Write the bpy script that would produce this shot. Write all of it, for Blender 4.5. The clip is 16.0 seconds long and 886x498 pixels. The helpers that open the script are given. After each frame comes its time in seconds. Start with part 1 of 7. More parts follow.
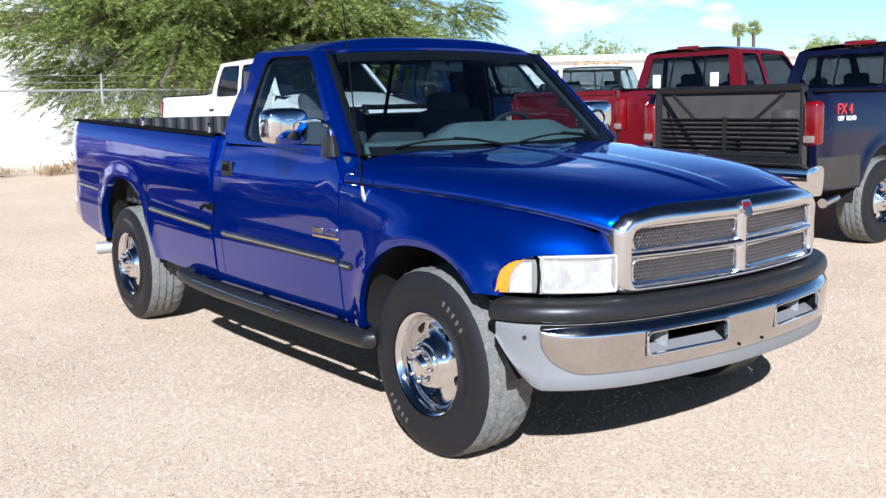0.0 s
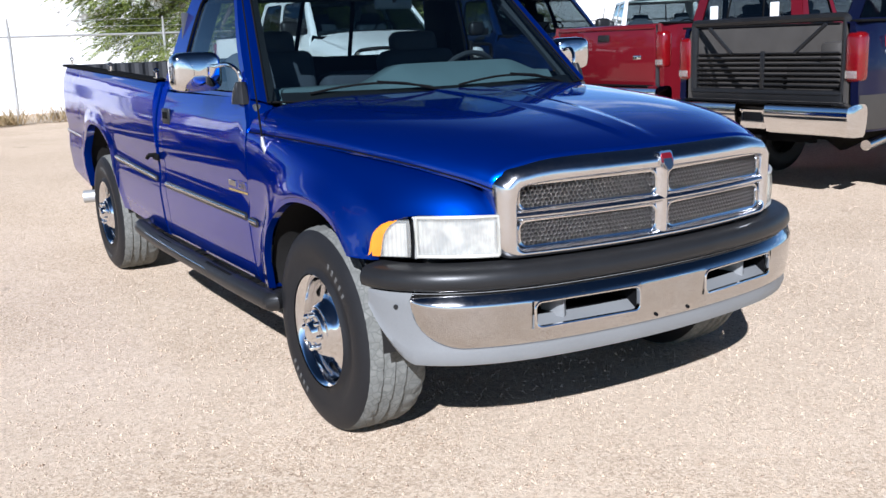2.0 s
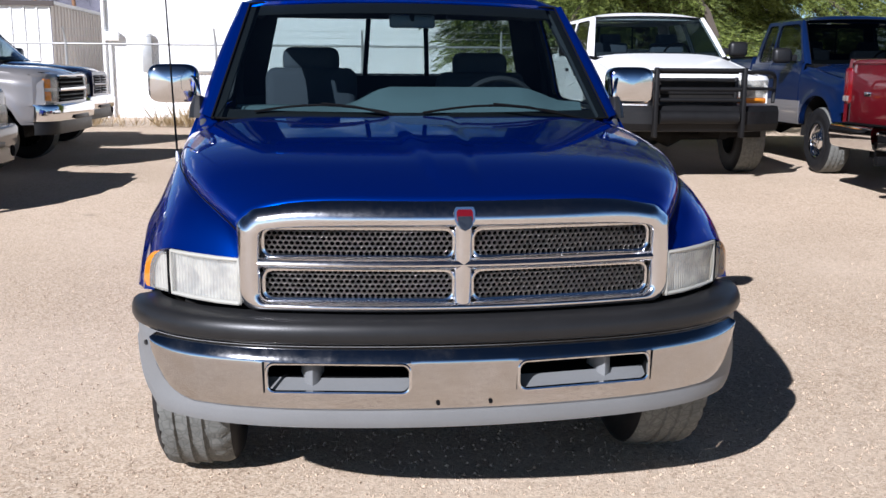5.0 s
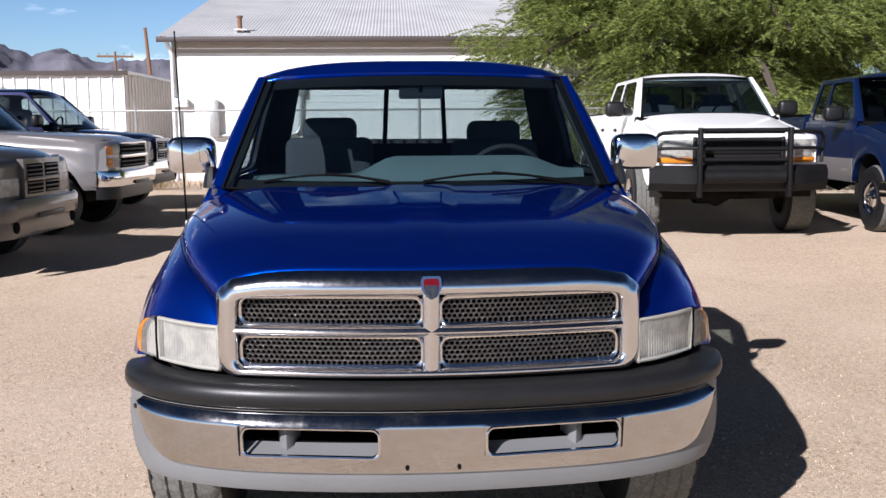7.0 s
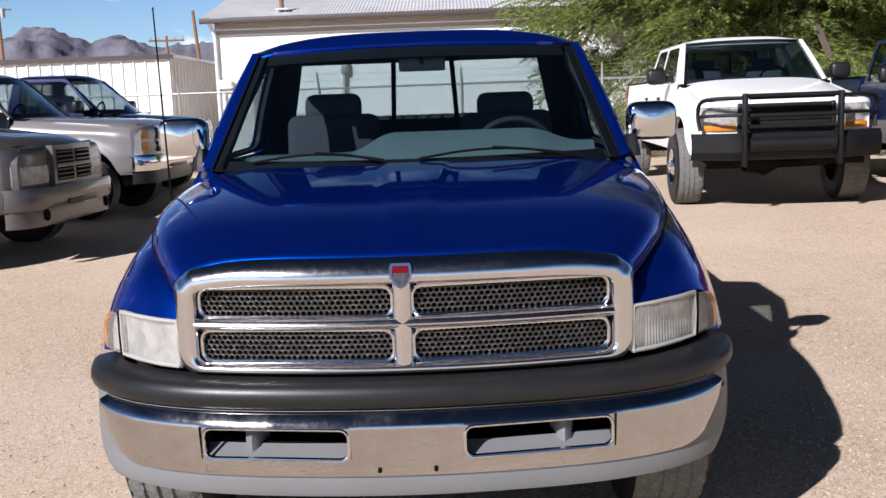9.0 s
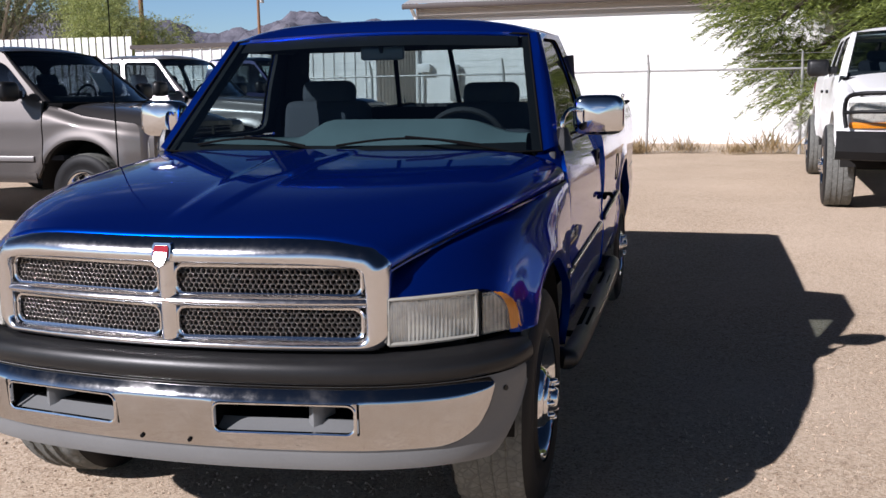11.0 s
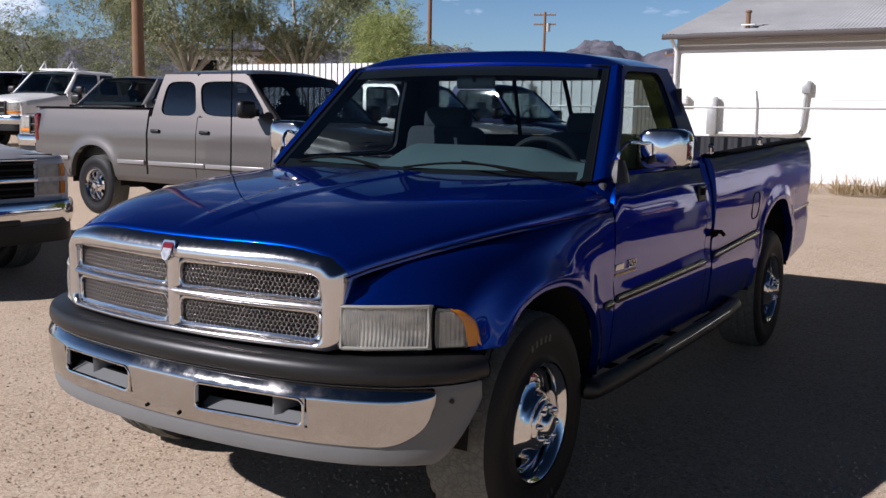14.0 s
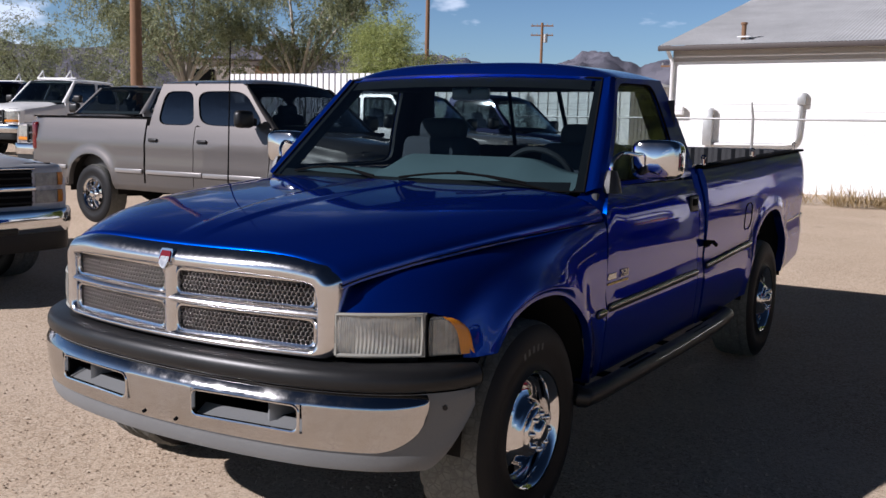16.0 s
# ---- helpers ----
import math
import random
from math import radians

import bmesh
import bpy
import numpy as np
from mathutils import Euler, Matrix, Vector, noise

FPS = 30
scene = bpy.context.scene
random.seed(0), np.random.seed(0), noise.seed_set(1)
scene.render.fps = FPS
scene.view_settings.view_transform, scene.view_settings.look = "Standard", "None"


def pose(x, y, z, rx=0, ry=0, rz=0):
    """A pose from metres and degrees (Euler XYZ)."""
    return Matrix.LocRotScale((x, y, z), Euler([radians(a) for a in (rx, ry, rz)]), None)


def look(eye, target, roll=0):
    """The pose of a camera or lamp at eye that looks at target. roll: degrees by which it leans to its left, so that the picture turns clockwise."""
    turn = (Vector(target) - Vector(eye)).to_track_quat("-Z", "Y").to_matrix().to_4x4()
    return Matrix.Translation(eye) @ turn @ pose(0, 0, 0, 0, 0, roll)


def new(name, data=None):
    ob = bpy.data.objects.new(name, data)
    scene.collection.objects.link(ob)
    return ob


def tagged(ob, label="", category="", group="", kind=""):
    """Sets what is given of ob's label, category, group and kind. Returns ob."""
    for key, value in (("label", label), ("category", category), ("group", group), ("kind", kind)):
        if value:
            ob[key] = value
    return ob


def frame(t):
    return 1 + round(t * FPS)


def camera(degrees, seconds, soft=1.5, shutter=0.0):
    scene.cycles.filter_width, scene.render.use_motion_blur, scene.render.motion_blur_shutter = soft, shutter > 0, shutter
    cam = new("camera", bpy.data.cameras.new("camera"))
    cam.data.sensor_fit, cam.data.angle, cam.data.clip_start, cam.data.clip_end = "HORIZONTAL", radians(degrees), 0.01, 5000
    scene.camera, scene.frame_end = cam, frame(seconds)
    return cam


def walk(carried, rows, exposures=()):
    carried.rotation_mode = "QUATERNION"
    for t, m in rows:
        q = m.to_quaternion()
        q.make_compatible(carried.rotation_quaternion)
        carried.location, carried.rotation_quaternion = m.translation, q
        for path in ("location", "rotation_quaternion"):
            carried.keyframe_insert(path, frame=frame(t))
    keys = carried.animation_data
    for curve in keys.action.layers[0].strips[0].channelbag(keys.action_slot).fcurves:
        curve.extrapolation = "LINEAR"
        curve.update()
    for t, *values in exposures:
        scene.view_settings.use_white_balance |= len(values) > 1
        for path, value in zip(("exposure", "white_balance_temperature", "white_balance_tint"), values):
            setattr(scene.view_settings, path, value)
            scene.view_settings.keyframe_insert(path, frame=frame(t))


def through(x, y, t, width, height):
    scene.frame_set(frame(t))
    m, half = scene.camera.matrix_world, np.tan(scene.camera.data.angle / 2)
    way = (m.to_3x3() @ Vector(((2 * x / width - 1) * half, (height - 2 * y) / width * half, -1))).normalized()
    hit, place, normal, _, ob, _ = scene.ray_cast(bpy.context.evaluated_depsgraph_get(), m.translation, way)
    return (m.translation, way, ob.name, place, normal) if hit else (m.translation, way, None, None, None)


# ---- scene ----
cam = camera(50.4, 16.0)
PATH = [
    (0, (-3.125, -2.983, 1.425), (-1.922, -1.414, 1.12), -1.3),
    (0.5, (-3.081, -2.988, 1.433), (-1.88, -1.423, 1.104), -1.5),
    (1, (-2.865, -3.065, 1.424), (-1.74, -1.45, 1.069), -3.7),
    (1.5, (-2.62, -3.141, 1.422), (-1.598, -1.477, 0.99), -3.6),
    (2, (-2.299, -3.134, 1.415), (-1.281, -1.466, 0.989), -2.3),
    (2.5, (-1.955, -3.18, 1.419), (-0.978, -1.493, 0.97), -2.9),
    (3, (-1.618, -3.243, 1.438), (-0.747, -1.501, 0.984), -1.2),
    (3.5, (-1.256, -3.171, 1.43), (-0.462, -1.394, 0.97), 0.7),
    (4, (-0.917, -3.215, 1.407), (-0.246, -1.377, 0.994), -0.3),
    (4.2, (-0.786, -3.255, 1.404), (-0.24, -1.374, 0.999), 0.0),
    (6.3, (-0.1, -3.452, 1.444), (0.023, -1.482, 1.122), -0.2),
    (6.5, (-0.093, -3.459, 1.451), (0.016, -1.484, 1.151), -0.5),
    (7, (-0.101, -3.476, 1.451), (0.0, -1.495, 1.197), -0.4),
    (7.5, (-0.106, -3.478, 1.453), (-0.003, -1.496, 1.209), -0.4),
    (8, (-0.094, -3.475, 1.45), (-0.01, -1.492, 1.203), -0.6),
    (8.5, (-0.024, -3.419, 1.436), (0.027, -1.438, 1.165), -1.7),
    (9, (0.138, -3.255, 1.439), (0.118, -1.279, 1.136), -2.1),
    (9.2, (0.243, -3.203, 1.429), (0.204, -1.233, 1.091), -2.6),
    (11.3, (1.586, -3.099, 1.426), (0.999, -1.213, 1.116), -0.6),
    (11.5, (1.679, -3.066, 1.421), (1.048, -1.19, 1.129), -0.5),
    (12, (1.879, -2.935, 1.418), (1.161, -1.087, 1.155), 1.4),
    (12.5, (2.143, -2.901, 1.411), (1.341, -1.079, 1.216), 2.9),
    (13, (2.248, -2.91, 1.426), (1.302, -1.169, 1.149), 1.8),
    (13.5, (2.295, -2.911, 1.433), (1.274, -1.215, 1.153), 1.6),
    (14, (2.336, -2.92, 1.427), (1.29, -1.236, 1.161), 1.2),
    (14.5, (2.349, -2.938, 1.427), (1.321, -1.243, 1.162), 1.5),
    (15, (2.357, -2.954, 1.427), (1.303, -1.277, 1.15), 1.4),
    (15.5, (2.361, -2.95, 1.428), (1.314, -1.267, 1.156), 1.6),
    (16, (2.368, -2.953, 1.43), (1.326, -1.264, 1.185), 1.4),
]
# exposure and white balance follow the phone's own metering
EXPOSURE = [(0.0, 1.08, 5600, 11), (1.0, 1.04, 5550, 11), (2.0, 0.96, 5600, 11), (4.2, 0.84, 5650, 12), (6.3, 0.66, 6050, 16), (9.2, 0.64, 6080, 17), (11.3, 0.45, 6080, 17), (12.5, 0.36, 6080, 17), (13.5, 0.24, 6080, 17), (16.0, 0.24, 6080, 17)]
walk(cam, [(t, look(eye, target, roll)) for t, eye, target, roll in PATH], EXPOSURE)

# ---------------------------------------------------------------- light
SUN_FROM = Vector((-1.01, -1.25, 1.0)).normalized()
world = bpy.data.worlds.new("desert_sky")
scene.world = world
world.use_nodes = True
wn, wl = world.node_tree.nodes, world.node_tree.links
wn.clear()
w_out = wn.new("ShaderNodeOutputWorld")
w_bg = wn.new("ShaderNodeBackground")
w_sky = wn.new("ShaderNodeTexSky")
w_sky.sky_type = "NISHITA"
w_sky.sun_disc = False
w_sky.sun_elevation = math.asin(SUN_FROM.z)
w_sky.sun_rotation = math.atan2(SUN_FROM.x, SUN_FROM.y)
w_sky.air_density, w_sky.dust_density, w_sky.ozone_density = 1.1, 0.4, 3.0
w_bg.inputs["Strength"].default_value = 0.0118
w_co = wn.new("ShaderNodeTexCoord")
w_map = wn.new("ShaderNodeMapping")
w_map.inputs["Scale"].default_value = (1.0, 1.0, 2.6)
w_noise = wn.new("ShaderNodeTexNoise")
w_noise.inputs["Scale"].default_value = 6.5
w_noise.inputs["Detail"].default_value = 7.0
w_noise.inputs["Roughness"].default_value = 0.52
w_ramp = wn.new("ShaderNodeValToRGB")
w_ramp.color_ramp.elements[0].position = 0.575
w_ramp.color_ramp.elements[1].position = 0.66
w_mix = wn.new("ShaderNodeMix")
w_mix.data_type = "RGBA"
w_mix.inputs["B"].default_value = (11.5, 11.0, 10.6, 1)
wl.new(w_co.outputs["Generated"], w_map.inputs["Vector"])
wl.new(w_map.outputs["Vector"], w_noise.inputs["Vector"])
wl.new(w_noise.outputs["Fac"], w_ramp.inputs["Fac"])
# the puffs keep to the lower sky
w_alt = wn.new("ShaderNodeSeparateXYZ")
w_band = wn.new("ShaderNodeMapRange")
w_band.inputs["From Min"].default_value, w_band.inputs["From Max"].default_value = 0.36, 0.24
w_puff = wn.new("ShaderNodeMath")
w_puff.operation = "MULTIPLY"
wl.new(w_co.outputs["Generated"], w_alt.inputs["Vector"])
wl.new(w_alt.outputs["Z"], w_band.inputs["Value"])
wl.new(w_ramp.outputs["Color"], w_puff.inputs[0])
wl.new(w_band.outputs["Result"], w_puff.inputs[1])
wl.new(w_puff.outputs["Value"], w_mix.inputs["Factor"])
wl.new(w_sky.outputs["Color"], w_mix.inputs["A"])
# brighter towards the horizon, as a clear desert sky is
w_sep = wn.new("ShaderNodeSeparateXYZ")
w_low = wn.new("ShaderNodeMapRange")
w_low.interpolation_type = "SMOOTHSTEP"
w_low.inputs["From Min"].default_value, w_low.inputs["From Max"].default_value = 0.0, 0.52
w_low.inputs["To Min"].default_value, w_low.inputs["To Max"].default_value = 6.6, 0.55
w_gain = wn.new("ShaderNodeVectorMath")
w_gain.operation = "SCALE"
wl.new(w_co.outputs["Generated"], w_sep.inputs["Vector"])
wl.new(w_sep.outputs["Z"], w_low.inputs["Value"])
wl.new(w_low.outputs["Result"], w_gain.inputs["Scale"])
wl.new(w_mix.outputs["Result"], w_gain.inputs[0])
w_tint = wn.new("ShaderNodeVectorMath")
w_tint.operation = "MULTIPLY"
w_tint.inputs[1].default_value = (0.80, 0.96, 1.16)
wl.new(w_gain.outputs["Vector"], w_tint.inputs[0])
wl.new(w_tint.outputs["Vector"], w_bg.inputs["Color"])
wl.new(w_bg.outputs["Background"], w_out.inputs["Surface"])

sun_data = bpy.data.lights.new("sun", "SUN")
sun_data.energy, sun_data.angle, sun_data.color = 5.0, radians(0.53), (1.0, 0.96, 0.925)
sun = new("sun", sun_data)
sun.matrix_world = look(SUN_FROM * 60, (0, 0, 0))


# ---------------------------------------------------------------- materials
def material(name):
    m = bpy.data.materials.new(name)
    m.use_nodes = True
    nt = m.node_tree
    return m, nt.nodes, nt.links, nt.nodes["Principled BSDF"]


def tex_noise(n, l, scale, detail=4, rough=0.55, vector=None):
    t = n.new("ShaderNodeTexNoise")
    t.inputs["Scale"].default_value, t.inputs["Detail"].default_value, t.inputs["Roughness"].default_value = scale, detail, rough
    if vector:
        l.new(vector, t.inputs["Vector"])
    return t.outputs["Fac"]


def world_place(n):
    return n.new("ShaderNodeNewGeometry").outputs["Position"]


def object_place(n):
    return n.new("ShaderNodeTexCoord").outputs["Object"]


def ramp(n, l, fac, stops):
    r = n.new("ShaderNodeValToRGB")
    e = r.color_ramp.elements
    while len(e) < len(stops):
        e.new(0.5)
    for el, (p, c) in zip(e, stops):
        el.position, el.color = p, (*c, 1) if len(c) == 3 else c
    l.new(fac, r.inputs["Fac"])
    return r.outputs["Color"]


def bump(n, l, height, bsdf, strength, distance):
    b = n.new("ShaderNodeBump")
    b.inputs["Strength"].default_value, b.inputs["Distance"].default_value = strength, distance
    l.new(height, b.inputs["Height"])
    l.new(b.outputs["Normal"], bsdf.inputs["Normal"])


def mixed(n, l, fac, a, b, kind="MIX"):
    m = n.new("ShaderNodeMix")
    m.data_type, m.blend_type = "RGBA", kind
    if isinstance(fac, float):
        m.inputs["Factor"].default_value = fac
    else:
        l.new(fac, m.inputs["Factor"])
    for key, v in (("A", a), ("B", b)):
        if isinstance(v, tuple):
            m.inputs[key].default_value = (*v, 1)
        else:
            l.new(v, m.inputs[key])
    return m.outputs["Result"]


def scaled(n, l, fac, lo, hi):
    m = n.new("ShaderNodeMapRange")
    m.inputs["To Min"].default_value, m.inputs["To Max"].default_value = lo, hi
    l.new(fac, m.inputs["Value"])
    return m.outputs["Result"]


def paint(name, rgb, metallic=0.0, rough=0.35, dust=0.06, coat=1.0, edge=None, gloss=1.36):
    """Automotive paint: coloured base under a clear coat, thin uneven dust."""
    m, n, l, b = material(name)
    p = object_place(n)
    fine = tex_noise(n, l, 900, 2, 0.6, p)
    broad = tex_noise(n, l, 2.3, 5, 0.6, p)
    base = mixed(n, l, fine, tuple(c * 0.82 for c in rgb), tuple(min(1, c * 1.18) for c in rgb))
    dusty = scaled(n, l, broad, 0.0, dust * 2)
    l.new(mixed(n, l, dusty, base, (0.42, 0.36, 0.29)), b.inputs["Base Color"])
    b.inputs["Metallic"].default_value = metallic
    b.inputs["Roughness"].default_value = rough
    b.inputs["Coat Weight"].default_value = coat
    b.inputs["Coat IOR"].default_value = gloss
    b.inputs["Specular IOR Level"].default_value = 0.5 if metallic < 0.2 else 0.05
    if edge:
        b.inputs["Specular Tint"].default_value = (*edge, 1)
    l.new(scaled(n, l, broad, 0.02, 0.05), b.inputs["Coat Roughness"])
    return m


def flake_paint(name, deep, flake, share, rough):
    """Deep metallic paint: a saturated base coat, a layer of bright flakes, a clear coat over both."""
    m, n, l, b = material(name)
    p = object_place(n)
    fine = tex_noise(n, l, 900, 2, 0.6, p)
    broad = tex_noise(n, l, 2.3, 5, 0.6, p)
    l.new(mixed(n, l, fine, tuple(c * 0.85 for c in deep), tuple(c * 1.15 for c in deep)), b.inputs["Base Color"])
    b.inputs["Roughness"].default_value = 0.5
    b.inputs["Specular IOR Level"].default_value = 0.0
    f = n.new("ShaderNodeBsdfPrincipled")
    l.new(mixed(n, l, fine, tuple(c * 0.8 for c in flake), tuple(c * 1.2 for c in flake)), f.inputs["Base Color"])
    f.inputs["Metallic"].default_value = 1.0
    f.inputs["Roughness"].default_value = rough
    f.inputs["Specular Tint"].default_value = (*(c / max(flake) for c in flake), 1)
    for q in (b, f):
        q.inputs["Coat Weight"].default_value = 1.0
        q.inputs["Coat IOR"].default_value = 1.55
        l.new(scaled(n, l, broad, 0.02, 0.055), q.inputs["Coat Roughness"])
    mix = n.new("ShaderNodeMixShader")
    mix.inputs["Fac"].default_value = share
    l.new(b.outputs["BSDF"], mix.inputs[1])
    l.new(f.outputs["BSDF"], mix.inputs[2])
    l.new(mix.outputs["Shader"], n["Material Output"].inputs["Surface"])
    return m


def plain(name, rgb, rough=0.5, metallic=0.0, vary=0.25, scale=14, bumpy=0.0, grain=160, coat=0.0, sheen=0.5):
    """A solid surface with broad stains and fine grain."""
    m, n, l, b = material(name)
    p = object_place(n)
    broad = tex_noise(n, l, scale, 5, 0.6, p)
    fine = tex_noise(n, l, grain, 3, 0.6, p)
    c = mixed(n, l, broad, tuple(v * (1 - vary) for v in rgb), tuple(min(1, v * (1 + vary)) for v in rgb))
    c = mixed(n, l, 0.25, c, ramp(n, l, fine, [(0.3, tuple(v * (1 - vary) for v in rgb)), (0.7, tuple(min(1, v * (1 + vary)) for v in rgb))]))
    l.new(c, b.inputs["Base Color"])
    l.new(scaled(n, l, broad, max(0, rough - 0.08), min(1, rough + 0.08)), b.inputs["Roughness"])
    b.inputs["Metallic"].default_value = metallic
    b.inputs["Coat Weight"].default_value = coat
    b.inputs["Specular IOR Level"].default_value = sheen
    if bumpy:
        bump(n, l, fine, b, bumpy, 0.004)
    return m


def glass(name, tint, gloss=1.45):
    """Thin pane: tinted see-through with a Fresnel reflection."""
    m, n, l, b = material(name)
    n.remove(b)
    see = n.new("ShaderNodeBsdfTransparent")
    see.inputs["Color"].default_value = (*tint, 1)
    shine = n.new("ShaderNodeBsdfGlossy")
    shine.inputs["Roughness"].default_value = 0.012
    # Schlick's curve for the gloss
    f = n.new("ShaderNodeLayerWeight")
    f.inputs["Blend"].default_value = 0.5
    five = n.new("ShaderNodeMath")
    five.operation = "POWER"
    five.inputs[1].default_value = 5.0
    l.new(f.outputs["Facing"], five.inputs[0])
    mix = n.new("ShaderNodeMixShader")
    l.new(scaled(n, l, five.outputs[0], ((gloss - 1) / (gloss + 1)) ** 2, 1.0), mix.inputs["Fac"])
    l.new(see.outputs["BSDF"], mix.inputs[1])
    l.new(shine.outputs["BSDF"], mix.inputs[2])
    l.new(mix.outputs["Shader"], n["Material Output"].inputs["Surface"])
    return m


def lens(name, rgb, see=0.55):
    """Moulded lamp lens: part clear, part milky, glossy, with fine ribs."""
    m, n, l, b = material(name)
    p = object_place(n)
    w = n.new("ShaderNodeTexWave")
    w.inputs["Scale"].default_value = 55
    w.inputs["Distortion"].default_value = 0.6
    l.new(p, w.inputs["Vector"])
    cell = tex_noise(n, l, 24, 4, 0.6, p)
    l.new(ramp(n, l, cell, [(0.30, tuple(c * 0.82 for c in rgb)), (0.70, rgb)]), b.inputs["Base Color"])
    b.inputs["Roughness"].default_value = 0.12
    b.inputs["Coat Weight"].default_value = 0.6
    bump(n, l, w.outputs["Fac"], b, 0.14, 0.003)
    t = n.new("ShaderNodeBsdfTransparent")
    t.inputs["Color"].default_value = (*(c ** 0.5 for c in rgb), 1)
    mix = n.new("ShaderNodeMixShader")
    mix.inputs["Fac"].default_value = see
    l.new(b.outputs["BSDF"], mix.inputs[1])
    l.new(t.outputs["BSDF"], mix.inputs[2])
    l.new(mix.outputs["Shader"], n["Material Output"].inputs["Surface"])
    return m


def chrome_metal(name, rough=0.05, dirt=0.12, tone=(0.78, 0.78, 0.79)):
    m, n, l, b = material(name)
    p = object_place(n)
    spots = tex_noise(n, l, 9, 7, 0.7, p)
    haze = tex_noise(n, l, 55, 4, 0.7, p)
    film = ramp(n, l, spots, [(0.42, (0, 0, 0)), (0.75, (dirt, dirt, dirt))])
    l.new(mixed(n, l, film, tone, (0.42, 0.36, 0.28)), b.inputs["Base Color"])
    b.inputs["Metallic"].default_value = 1.0
    r = mixed(n, l, haze, (rough * 0.5,) * 3, (rough * 1.7,) * 3)
    l.new(mixed(n, l, film, r, (0.5, 0.5, 0.5)), b.inputs["Roughness"])
    return m


def ribbed_reflector():
    """Silvered lamp bowl seen through vertical flutes."""
    m, n, l, b = material("fluted_reflector")
    p = object_place(n)
    w = n.new("ShaderNodeTexWave")
    w.inputs["Scale"].default_value = 32
    l.new(p, w.inputs["Vector"])
    cell = tex_noise(n, l, 15, 3, 0.6, p)
    l.new(ramp(n, l, cell, [(0.36, (0.36, 0.37, 0.38)), (0.58, (0.66, 0.655, 0.63))]), b.inputs["Base Color"])
    b.inputs["Metallic"].default_value = 0.25
    b.inputs["Roughness"].default_value = 0.30
    bump(n, l, w.outputs["Fac"], b, 0.6, 0.004)
    return m


def tread_rubber():
    """Worn dusty tread, cut into small blocks."""
    m, n, l, b = material("dusty_tread")
    p = object_place(n)
    v = n.new("ShaderNodeTexVoronoi")
    v.feature = "DISTANCE_TO_EDGE"
    v.inputs["Scale"].default_value = 34
    l.new(p, v.inputs["Vector"])
    edge = ramp(n, l, v.outputs["Distance"], [(0.02, (0, 0, 0)), (0.10, (1, 1, 1))])
    dust = tex_noise(n, l, 26, 4, 0.6, p)
    c = ramp(n, l, dust, [(0.3, (0.105, 0.106, 0.098)), (0.7, (0.17, 0.17, 0.155))])
    l.new(mixed(n, l, edge, (0.105, 0.106, 0.097), c), b.inputs["Base Color"])
    b.inputs["Roughness"].default_value = 0.9
    b.inputs["Specular IOR Level"].default_value = 0.15
    bump(n, l, edge, b, 0.15, 0.003)
    return m


